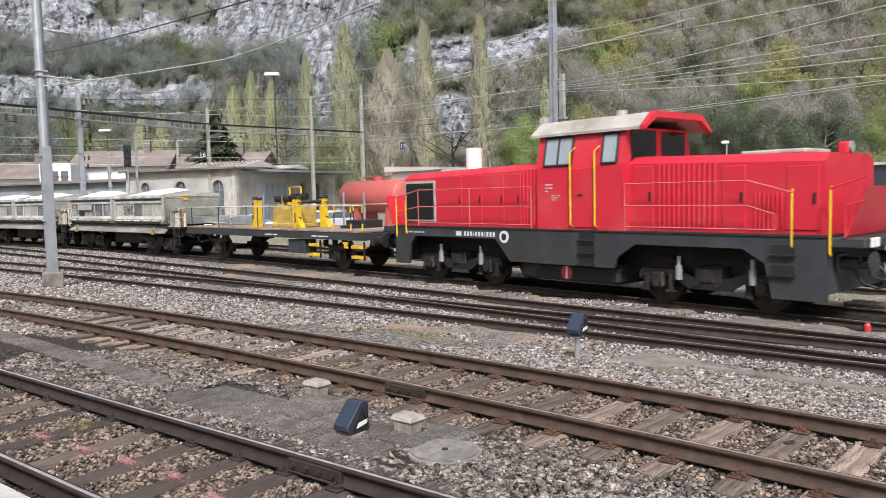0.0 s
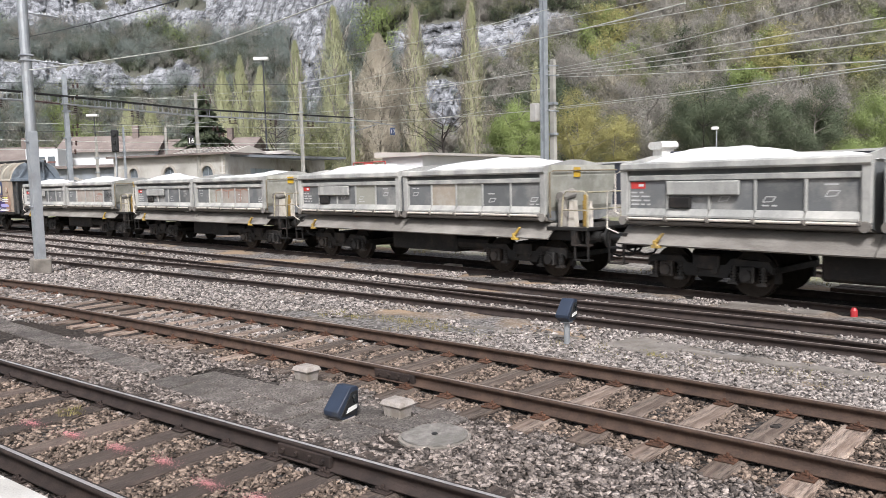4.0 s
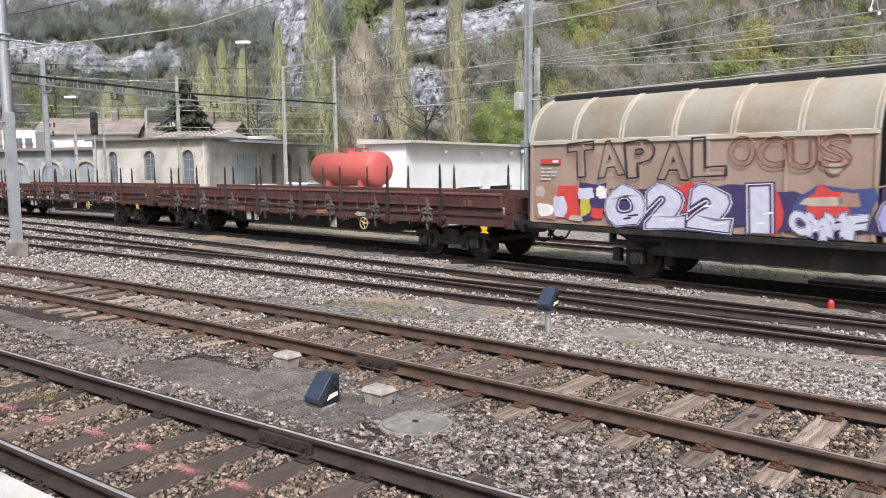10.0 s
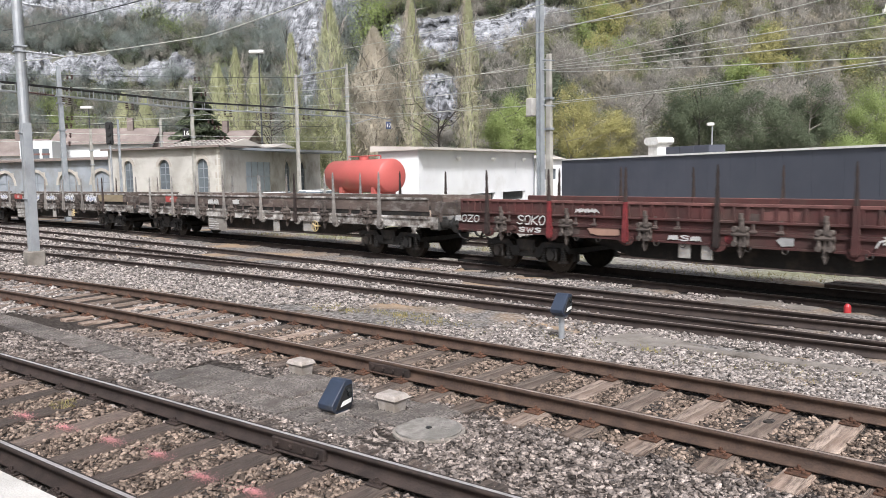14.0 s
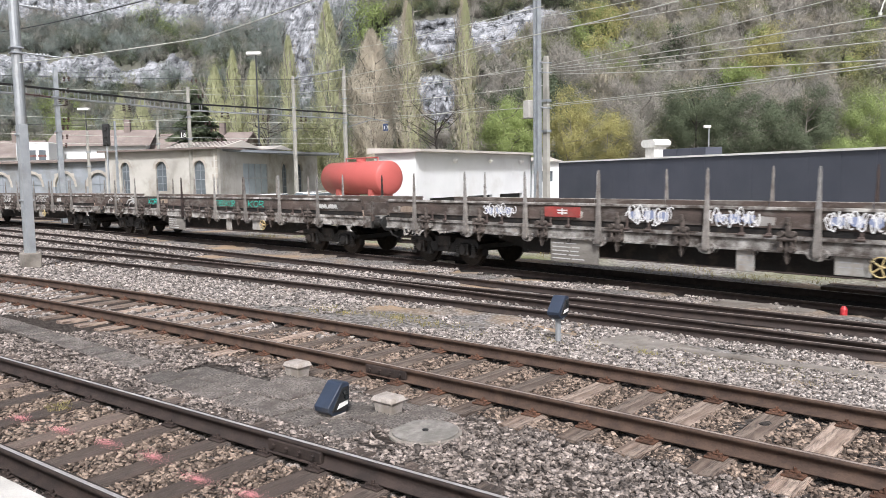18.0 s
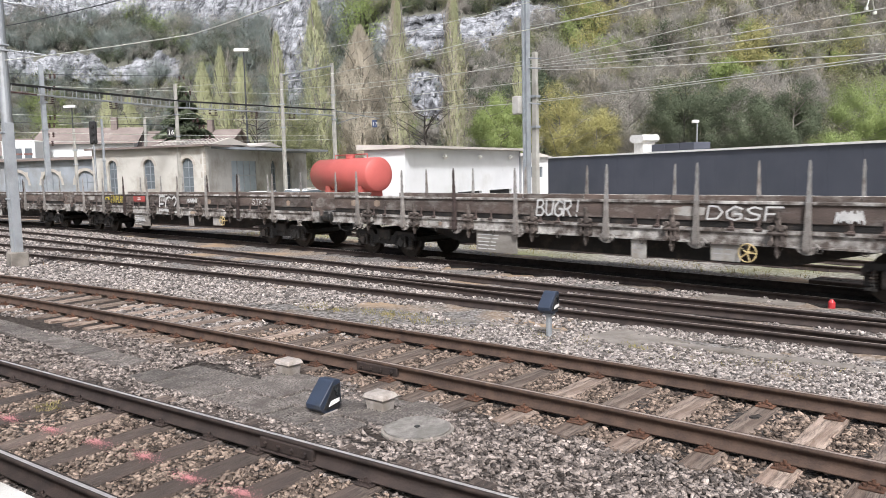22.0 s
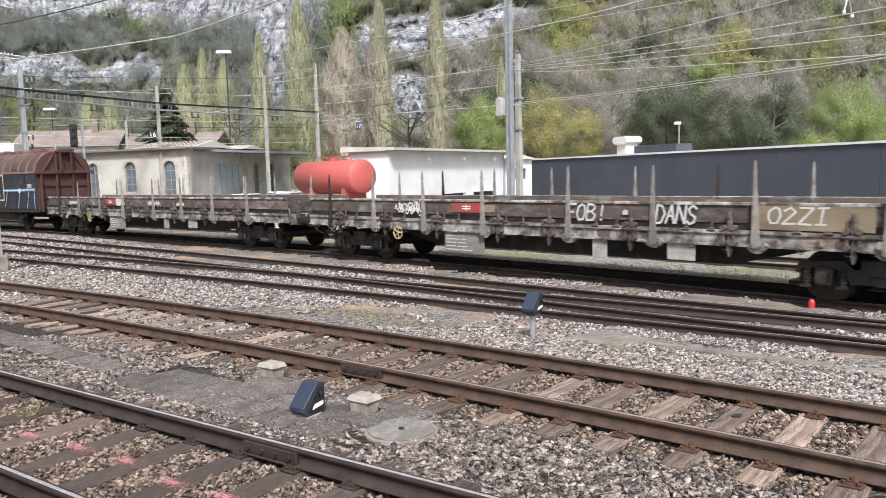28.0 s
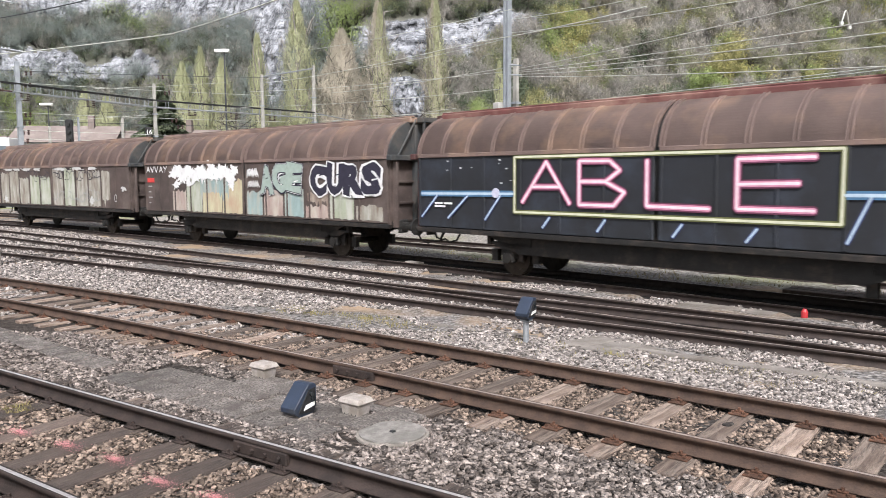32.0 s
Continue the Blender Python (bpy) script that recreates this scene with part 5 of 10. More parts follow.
# ---- side-tipping gravel wagons -----------------------------------------
def tipper(s_mid, half, seed, marks, tinted=()):
    r = thing("gravel_wagon", "dusty grey side-tipping wagon heaped with white gravel", "wagon", group="gravel wagons in the train")
    rr = random.Random(seed)
    e = half - 0.62
    bm = bmesh.new()
    box(bm, -e, e, -0.9, 0.9, 0.92, 1.2, 0.02)
    for s in (-1, 1):
        box(bm, -e, e, *sorted((s * 1.0, s * 1.12)), 0.95, 1.16)
        for x in (-e + 0.06, e - 0.18):
            box(bm, x, x + 0.12, *sorted((s * 0.1, s * 1.35)), 0.85, 1.2)
    box(bm, -1.5, 1.3, -0.85, 0.85, 0.42, 0.95, 0.05)
    tube(bm, (1.4, -0.7, 0.72), (2.6, -0.7, 0.72), 0.2, 12)
    part("underframe", bm, M_GEAR, r, "dark underframe")
    a0, b1 = -e + 0.08, e - 0.9
    mid = (a0 + b1) / 2 + 0.05
    tints = {k: m for k, m in tinted}
    for t, (x0, x1) in enumerate(((a0, mid - 0.1), (mid + 0.1, b1))):
        # hopper shell, set back behind the flap
        bm = bmesh.new()
        prism(bm, [(-0.9, 1.36), (-1.26, 1.46), (-1.28, 2.6), (1.28, 2.6), (1.26, 1.46), (0.9, 1.36)], "x", x0 + 0.03, x1 - 0.03)
        tub = part("tub", bm, M_TUBIN, r, "grey steel tub")
        for x in (x0, x1 - 0.16):
            bm = bmesh.new()
            prism(bm, [(-1.3, 1.48), (-1.4, 1.56), (-1.42, 2.7), (-1.3, 2.74), (-0.2, 2.9), (0.2, 2.9), (1.3, 2.74), (1.42, 2.7), (1.4, 1.56), (1.3, 1.48)], "x", x, x + 0.05)
            for sg in (-1, 1):
                box(bm, x, x + 0.16, *sorted((sg * 1.3, sg * 1.415)), 1.56, 2.6, 0.015)
            part("end_frame", bm, M_TUB, tub)
        for sg in (-1, 1):
            bm = bmesh.new()
            prism(bm, [(sg * 1.25, 2.56), (sg * 1.43, 2.56), (sg * 1.46, 2.6), (sg * 1.45, 2.7), (sg * 1.4, 2.735), (sg * 1.25, 2.72)], "x", x0 + 0.01, x1 - 0.01)
            part("rim", bm, M_TUB, tub, "dust-whitened rounded rim")
        # hinged flap: top rail, five panels between ribs, sloping ledge, hinge bar
        xa0, xb0 = x0 + 0.17, x1 - 0.17
        n = 5
        w = (xb0 - xa0) / n
        bm = bmesh.new()
        box(bm, xa0, xb0, -1.385, -1.3, 2.34, 2.46, 0.015)
        flap = part("flap", bm, M_TUB, tub, "hinged side flap")
        for i in range(n):
            xa = xa0 + i * w
            bm = bmesh.new()
            box(bm, xa + 0.02, xa + w - 0.02, -1.335, -1.29, 1.73, 2.35)
            part("side_panel", bm, tints.get(t * 5 + i, M_TUBIN), flap)
            bm = bmesh.new()
            prism(bm, [(-1.33, 1.75), (-1.345, 1.76), (-1.43, 1.63), (-1.43, 1.59), (-1.33, 1.59)], "x", xa + 0.012, xa + w - 0.012)
            part("ledge", bm, M_TUB, flap)
        for i in range(n + 1):
            xa = xa0 + i * w
            bm = bmesh.new()
            box(bm, xa - 0.028, xa + 0.028, -1.375, -1.33, 1.74, 2.35, 0.01)
            part("rib", bm, M_TUB, flap)
            bm = bmesh.new()
            box(bm, xa - 0.045, xa + 0.045, -1.47, -1.36, 1.48, 1.6, 0.02)
            tube(bm, (xa, -1.44, 1.55), (xa, -1.49, 1.55), 0.032, 8)
            part("hinge", bm, M_CHUTE, flap)
        bm = bmesh.new()
        tube(bm, (xa0 - 0.1, -1.43, 1.545), (xb0 + 0.1, -1.43, 1.545), 0.028, 8)
        part("hinge_bar", bm, M_RAILW, flap, "pale hinge bar")
        bm = bmesh.new()
        prism(bm, [(-1.3, 1.5), (-1.39, 1.49), (-1.36, 1.43), (-1.0, 1.36), (-1.0, 1.42)], "x", x0 + 0.05, x1 - 0.05)
        part("bottom_lip", bm, M_CHUTE, tub)
        for x in (x0 + 0.08, x1 - 0.08):
            bm = bmesh.new()
            tube(bm, (x, -1.4, 1.5), (x, -1.47, 1.5), 0.1, 14)
            part("trunnion", bm, M_CHUTE, tub)
        # load
        bm = bmesh.new()
        nx, ny = 40, 16
        ph = rr.uniform(0, 6)
        g = []
        for i in range(nx + 1):
            row = []
            for j in range(ny + 1):
                u, v = i / nx, j / ny
                edge = min(1, 7 * min(u, 1 - u)) ** 0.7 * min(1, 2.6 * min(v, 1 - v)) ** 0.8
                z = 2.66 + edge * (0.24 + 0.1 * math.sin(u * 4.5 + ph) + 0.1 * noise.noise((u * 6 + seed, v * 4, x0))) + 0.045 * edge * noise.noise((u * 34, v * 16, seed)) + 0.02 * noise.noise((u * 90, v * 40, seed))
                row.append(bm.verts.new((x0 + 0.06 + u * (x1 - x0 - 0.12), -1.37 + 2.74 * v, z)))
            g.append(row)
        for i in range(nx):
            for j in range(ny):
                bm.faces.new((g[i][j], g[i + 1][j], g[i + 1][j + 1], g[i][j + 1]))
        part("gravel_load", bm, M_HEAP, tub, "heap of white gravel", True)
    # chute boards along both sides
    for s in (-1, 1):
        k = 3
        for i in range(2):
            xa, xb = (a0 - 0.05, mid) if i == 0 else (mid, b1 + 0.12)
            bm = bmesh.new()
            prism(bm, [(s * 1.05, 1.33), (s * 1.08, 1.36), (s * 1.5, 1.0), (s * 1.47, 0.97)], "x", xa + 0.01, xb - 0.01)
            part("chute_board", bm, M_CHUTE, r, "sloping dusty chute board")
    for x in (a0 + 0.95, b1 - 0.9):
        bm = bmesh.new()
        box(bm, x - 0.1, x + 0.1, -1.55, -1.43, 0.93, 0.99, 0.01)
        box(bm, x - 0.06, x + 0.02, -1.55, -1.45, 0.98, 1.1, 0.01)
        prism(bm, [(x - 0.04, 1.08), (x + 0.04, 1.06), (x + 0.19, 1.24), (x + 0.15, 1.26)], "y", -1.53, -1.48)
        part("catch", bm, M_GEARYEL, r, "grimy yellow catch")
    # end wall of the hopper over the platform, leaning in towards its foot
    bm = bmesh.new()
    prism(bm, [(b1 + 0.02, 2.62), (b1 + 0.06, 2.76), (b1 + 0.12, 2.76), (b1 + 0.16, 2.5), (b1 + 0.02, 1.75), (b1 - 0.12, 1.45), (b1 - 0.1, 1.8)], "y", -1.32, 1.32)
    part("end_plate", bm, M_TUBOLIVE, r, "leaning olive-grey end plate")
    bm = bmesh.new()
    box(bm, b1 - 0.05, e + 0.25, -1.32, 1.32, 1.2, 1.28, 0.01)
    part("platform", bm, M_GEAR, r)
    bm = bmesh.new()
    pipe(bm, [(b1 + 0.12, -1.36, 1.5), (b1 + 0.14, -1.4, 1.62), (b1 + 0.14, -1.4, 2.58), (b1 + 0.2, -1.34, 2.62), (b1 + 0.2, 1.3, 2.62)], 0.02)
    part("handrail", bm, M_TANBOARD, r, "thin beige handrail")
    for y in (-1.25, 1.25):
        bm = bmesh.new()
        pipe(bm, [(b1 + 0.35, y, 1.28), (b1 + 0.42, y, 2.02), (b1 + 0.5, y, 2.12), (e + 0.12, y, 2.12), (e + 0.22, y, 2.02), (e + 0.22, y, 1.28)], 0.024)
        pipe(bm, [(b1 + 0.38, y, 1.68), (e + 0.22, y, 1.68)], 0.02)
        part("railing", bm, M_RAILT, r, "looped beige railing")
    bm = bmesh.new()
    pipe(bm, [(e + 0.22, -1.25, 2.1), (e + 0.22, 1.25, 2.1)], 0.024)
    pipe(bm, [(e + 0.22, -1.25, 1.7), (e + 0.22, 1.25, 1.7)], 0.02)
    part("railing", bm, M_RAILT, r, "looped beige railing")
    bm = bmesh.new()
    tube(bm, (b1 + 0.32, -1.12, 1.28), (b1 + 0.28, -1.1, 1.98), 0.13, 14, 0.11)
    tube(bm, (b1 + 0.28, -1.18, 1.98), (b1 + 0.28, -0.7, 2.06), 0.13, 12)
    part("tipping_cylinder", bm, M_CHUTE, r, "dusty tipping cylinder")
    bm = bmesh.new()
    prism(bm, [(b1 + 0.46, 1.28), (b1 + 0.66, 1.28), (b1 + 0.6, 1.9), (b1 + 0.5, 1.9)], "y", -1.12, -0.95)
    part("post", bm, M_RAILW, r)
    for x, z in ((e - 0.1, 1.9), (e + 0.06, 1.75)):
        bm = bmesh.new()
        tube(bm, (x, -0.9, 1.28), (x, -0.9, z), 0.06, 10)
        tube(bm, (x, -0.9, z), (x, -0.9, z + 0.14), 0.04, 8)
        part("valve", bm, M_OCHRE if z > 1.8 else M_RAILW, r)
    bm = bmesh.new()
    box(bm, b1 + 0.168, b1 + 0.18, -0.5, -0.24, 2.46, 2.7, 0.0)
    part("data_plate", bm, M_YELLOW, r, "yellow plate")
    # rear ladder loops and steps
    bm = bmesh.new()
    pipe(bm, [(a0 - 0.02, -1.42, 1.62), (a0 - 0.14, -1.42, 1.68), (a0 - 0.14, -1.42, 2.5), (a0, -1.42, 2.56)], 0.018)
    pipe(bm, [(a0 - 0.1, -1.36, 1.2), (a0 - 0.42, -1.34, 1.3), (a0 - 0.42, -1.34, 2.1), (a0 - 0.2, -1.34, 2.16)], 0.02)
    part("grab_rail", bm, M_RAILW, r, "pale grab rail")
    for x in (-e - 0.1, e + 0.1):
        bm = bmesh.new()
        for z in (0.5, 0.85):
            box(bm, x - 0.2, x + 0.2, -1.36, -1.14, z, z + 0.03)
        for dx in (-0.19, 0.19):
            box(bm, x + dx - 0.02, x + dx + 0.02, -1.34, -1.3, 0.5, 1.2)
        part("step", bm, M_GEAR, r)
    for sgn in (-1, 1):
        bogie_at(r, sgn * (half - 2.55))
    ends(r, e + 0.02)
    # painted data: red plate, rows of writing, small framed symbols
    pw = (mid - 0.1 - a0 - 0.34) / 5
    stripe(r, a0 + 0.22, a0 + 0.58, 2.18, 2.32, SPRAY["red"], "red_plate", -1.338, "red plate with a white emblem")
    stripe(r, a0 + 0.42, a0 + 0.54, 2.225, 2.275, SPRAY["white"], "emblem", -1.345)
    bars(r, a0 + 0.22, 2.08, [(0.16, 0.1), (0.2, 0.22), (0.26, 0.16), (0.2, 0.1, 0.08)], -1.34, SPRAY["chalk"], h=0.035, gap=0.085)
    for k, (x, z) in enumerate(((a0 + 0.2 + 2.15 * pw, 2.12), (a0 + 0.2 + 3.1 * pw, 1.83), (a0 + 0.2 + 4.3 * pw, 2.22), (mid + 0.42, 2.22), (mid + 0.3 + 3.1 * pw, 2.06), (mid + 0.3 + 4.5 * pw, 1.8))):
        bars(r, x, z, [(0.14, 0.1) if k % 2 else (0.24,)], -1.34, SPRAY["chalk"], h=0.03)
        bm = bmesh.new()
        z2 = z - 0.2 if z > 2 else z + 0.08
        ribbon(bm, [(x + 0.02, z2), (x + 0.2, z2 + 0.01), (x + 0.27, z2 + 0.1), (x + 0.08, z2 + 0.1), (x + 0.02, z2)], 0.018, -1.34)
        part("painted_symbol", bm, SPRAY["chalk"], r)
    bm = bmesh.new()
    box(bm, a0 + 0.2 + pw, a0 + 0.12 + 2.75 * pw, -1.44, -1.37, 2.04, 2.33, 0.02)
    part("data_board", bm, M_TUB, r, "grey board over two panels")
    bm = bmesh.new()
    box(bm, a0 + 0.25 + pw, a0 + 0.25 + 1.5 * pw, -1.42, -1.33, 1.78, 2.0, 0.015)
    part("document_box", bm, M_GEAR, r, "small dark box")
    for text, x, z, w, h, st, col in marks:
        if text:
            lettering(r, text, x, z, w, h, st, -1.384, SPRAY[col] if col != "black" else M_BLACK, 0.1, 1.5)
        else:
            bm = bmesh.new()
            ribbon(bm, [(x, z), (x + 0.03, z + h * 0.9), (x + w * 0.5, z + h), (x + w, z + h * 0.85)], st, -1.342)
            part("graffiti", bm, SPRAY[col], r, "faded red sprayed outline")
    VEHICLES.append((r, s_mid, half - 2.55))


# ---- covered wagons with sliding walls ----------------------------------
ROOF_LINE = [(-1.42, 3.04), (-1.38, 3.26), (-1.27, 3.52), (-1.08, 3.76), (-0.82, 3.95), (-0.5, 4.07), (-0.16, 4.12)]
for _ in range(2):
    # round the corners off
    ROOF_LINE = [ROOF_LINE[0]] + [(p[0] * k + q[0] * (1 - k), p[1] * k + q[1] * (1 - k)) for p, q in zip(ROOF_LINE[:-1], ROOF_LINE[1:]) for k in (0.75, 0.25)] + [ROOF_LINE[-1]]


def covered_wagon(s_mid, half, label, side_mats, roof_mat, ridge_mat, end_top, end_mat, sill, axles, ribs_at=5, straps=6):
    r = thing("covered_wagon", label, "wagon", group="covered wagons in the train")
    bm = bmesh.new()
    box(bm, -half, half, -1.3, 1.3, 1.02, 1.2)
    part("underframe", bm, M_GEAR if sill is None else sill, r)
    for s in (-1, 1):
        bm = bmesh.new()
        box(bm, -half, half, *sorted((s * 1.3, s * 1.43)), 1.0, 1.12, 0.01)
        part("sole_bar", bm, M_GEAR if sill is None else sill, r, "long black sole bar")
        bm = bmesh.new()
        prism(bm, [(-half + 2.2, 1.02), (half - 2.2, 1.02), (half - 3.3, 0.56), (-half + 3.3, 0.56)], "y", *sorted((s * 1.02, s * 1.1)))
        part("truss_plate", bm, M_GEAR if sill is None else sill, r)
    # inner core closes the body
    bm = bmesh.new()
    out = [(-1.3, 1.2), (-1.34, 3.0)] + [(y * 0.94, z - 0.06) for y, z in ROOF_LINE] + [(-y * 0.94, z - 0.06) for y, z in reversed(ROOF_LINE)] + [(1.34, 3.0), (1.3, 1.2)]
    prism(bm, out, "x", -half + 0.08, half - 0.08)
    part("body_core", bm, M_BLACK, r)
    for sgn in (-1, 1):
        for k, (x0, x1) in enumerate(((-half + 0.06, -0.06), (0.06, half - 0.06))):
            bm = bmesh.new()
            box(bm, x0, x1, *sorted((sgn * 1.36, sgn * 1.4)), 1.14, 2.98, 0.008)
            wall = part("sliding_wall", bm, side_mats[k], r, "sliding wall section")
            n = ribs_at
            for i in range(n + 1):
                x = x0 + 0.04 + (x1 - x0 - 0.08) * i / n
                bm = bmesh.new()
                box(bm, x - 0.035, x + 0.035, *sorted((sgn * 1.395, sgn * 1.425)), 1.16, 2.96, 0.008)
                part("rib", bm, side_mats[k], wall)
            bm = bmesh.new()
            box(bm, x0, x1, *sorted((sgn * 1.38, sgn * 1.44)), 2.96, 3.06, 0.012)
            part("gutter", bm, roof_mat, wall)
            # curved roof shell
            bm = bmesh.new()
            pts = [(sgn * abs(y) if sgn > 0 else y, z) for y, z in ROOF_LINE]
            cols = []
            for x in (x0, x1):
                cols.append([bm.verts.new((x, y, z)) for y, z in pts])
            for i in range(len(pts) - 1):
                bm.faces.new((cols[0][i], cols[1][i], cols[1][i + 1], cols[0][i + 1]))
            bmesh.ops.solidify(bm, geom=bm.faces[:], thickness=0.03)
            part("roof_shell", bm, roof_mat, wall, smooth=False)
            for i in range(straps + 1):
                x = x0 + 0.05 + (x1 - x0 - 0.1) * i / straps
                bm = bmesh.new()
                a = [(y * 1.008 - (0.018 if y < 0 else -0.018), z + 0.018) for y, z in pts]
                b = [(y * 0.99, z - 0.02) for y, z in pts]
                for o in ((-0.06, -0.025), (0.025, 0.06)):
                    prism(bm, a + b[::-1], "x", x + o[0], x + o[1])
                part("roof_strap", bm, roof_mat, wall)
    bm = bmesh.new()
    box(bm, -half + 0.1, half + 0.1, -0.6, 0.6, 4.0, 4.165, 0.03)
    part("ridge", bm, ridge_mat, r, "long ridge cover")
    for y in (-0.5, 0.5):
        bm = bmesh.new()
        box(bm, -half + 0.1, half + 0.12, y - 0.05, y + 0.05, 4.168, 4.205, 0.01)
        part("ridge_rail", bm, M_ROOF if ridge_mat is M_BLACK else ridge_mat, r, "pale ridge rail")
    for s in (-1, 1):
        x = s * half
        bm = bmesh.new()
        out = [(-1.36, 1.02), (-1.36, 3.0), (-1.28, 3.05), (1.28, 3.05), (1.36, 3.0), (1.36, 1.02)]
        prism(bm, out, "x", *sorted((x - s * 0.08, x)))
        e = part("end_wall", bm, end_mat, r, "ribbed end wall")
        bm = bmesh.new()
        out = [(y, z) for y, z in ROOF_LINE] + [(-y, z) for y, z in reversed(ROOF_LINE)]
        prism(bm, out, "x", *sorted((x - s * 0.08, x + s * 0.01)))
        part("end_gable", bm, end_top, e)
        for y in (-1.2, -0.42, 0.42, 1.2):
            bm = bmesh.new()
            box(bm, *sorted((x, x + s * 0.16)), y - 0.05, y + 0.05, 1.02, 2.98 if abs(y) > 1 else 3.95, 0.012)
            part("end_post", bm, end_mat if abs(y) > 1 else end_top, e)
        bm = bmesh.new()
        box(bm, *sorted((x, x + s * 0.2)), -1.5, 1.5, 2.92, 3.08, 0.02)
        for y in (-1.12, 1.12):
            tube(bm, (x + s * 0.1, y, 3.05), (x + s * 0.1, y * 0.35, 4.1), 0.03, 6)
        box(bm, *sorted((x, x + s * 0.34)), -0.34, 0.34, 4.02, 4.16, 0.01)
        box(bm, *sorted((x + s * 0.28, x + s * 0.34)), -0.3, -0.24, 3.0, 4.05)
        box(bm, *sorted((x + s * 0.28, x + s * 0.34)), 0.24, 0.3, 3.0, 4.05)
        part("end_beam", bm, end_top, e)
        for z in (1.7, 2.3):
            bm = bmesh.new()
            box(bm, *sorted((x, x + s * 0.07)), -1.2, 1.2, z, z + 0.06)
            part("end_rail", bm, end_mat, e)
    for a in axles:
        axle_at(r, a)
    ends(r, half + 0.02)
    VEHICLES.append((r, s_mid, (axles[1] - axles[0]) / 2))
    return r


def stripe(root, x0, x1, z0, z1, mat, name="painted_panel", y=-1.412, label=""):
    bm = bmesh.new()
    prism(bm, [(x0, z0), (x1, z0), (x1, z1), (x0, z1)], "y", y - 0.006, y)
    return part(name, bm, mat, root, label)


def fat_letters(root, text, x0, x1, z0, z1, fill, seed, y=-1.434, label="", outline="dark"):
    """Bulky sprayed letters: each one jittered, a dark outline under a pale filling, white highlights on top."""
    rng = random.Random(seed)
    step = (x1 - x0) / len(text)
    for i, ch in enumerate(text):
        if ch == " ":
            continue
        dz, rot, k = rng.uniform(-0.05, 0.05), rng.uniform(-9, 9), rng.uniform(0.95, 1.18)
        for off, mat, yy in ((0.15, SPRAY[outline], y), (0.118, SPRAY["white"], y - 0.0012), (0.1, SPRAY[outline], y - 0.0024), (0.065, SPRAY[fill], y - 0.0036)):
            cu = bpy.data.curves.new("letters", "FONT")
            cu.body, cu.size, cu.offset, cu.resolution_u = ch, 1.0, off, 3
            tmp = bpy.data.objects.new("letters", cu)
            scene.collection.objects.link(tmp)
            me = bpy.data.meshes.new_from_object(tmp.evaluated_get(bpy.context.evaluated_depsgraph_get()))
            bpy.data.objects.remove(tmp)
            bpy.data.curves.remove(cu)
            lo = [min(v.co[a] for v in me.vertices) for a in (0, 1)]
            hi = [max(v.co[a] for v in me.vertices) for a in (0, 1)]
            grow = (off - 0.065) / 0.7
            sx, sz = step * k * (1.02 + grow) / (hi[0] - lo[0]), (z1 - z0) * (1 + grow) / (hi[1] - lo[1])
            sx = min(sx, sz * 1.5)
            for v in me.vertices:
                u, w = (v.co.x - (lo[0] + hi[0]) / 2) * sx, (v.co.y - (lo[1] + hi[1]) / 2) * sz
                w += 0.04 * math.sin(u * 9 + seed + i)
                v.co.x, v.co.y = u, w
            me.materials.clear()
            me.materials.append(mat)
            ob = new("graffiti", me)
            ob.parent = root
            ob.matrix_local = pose(x0 + step * (i + 0.5), yy - 0.0006 * i, (z0 + z1) / 2 + dz, 90, 0, 0) @ pose(0, 0, 0, 0, 0, rot)
            if label:
                ob["label"] = label
        bm = bmesh.new()
        for k2 in range(2):
            u = x0 + step * (i + rng.uniform(0.2, 0.6))
            w = z0 + (z1 - z0) * rng.uniform(0.1, 0.75)
            ribbon(bm, [(u, w), (u + step * rng.uniform(0.15, 0.3), w + 0.03)], 0.035, y - 0.0085, 0)
        part("graffiti", bm, SPRAY["dark"] if rng.random() < 0.5 else SPRAY["white"], root, "short painted stroke")


def blotch(root, x, z, w, h, mat, y, seed, name="painted_patch"):
    """A sprayed patch with an uneven outline."""
    rng = random.Random(seed)
    bm = bmesh.new()
    n = 14
    out = []
    for i in range(n):
        a = 6.28319 * i / n
        k = rng.uniform(0.75, 1.12)
        cx, cz = math.cos(a), math.sin(a)
        out.append((x + w / 2 + w / 2 * k * math.copysign(abs(cx) ** 0.6, cx), z + h / 2 + h / 2 * k * math.copysign(abs(cz) ** 0.6, cz)))
    prism(bm, out, "y", y - 0.002, y)
    return part(name, bm, mat, root)


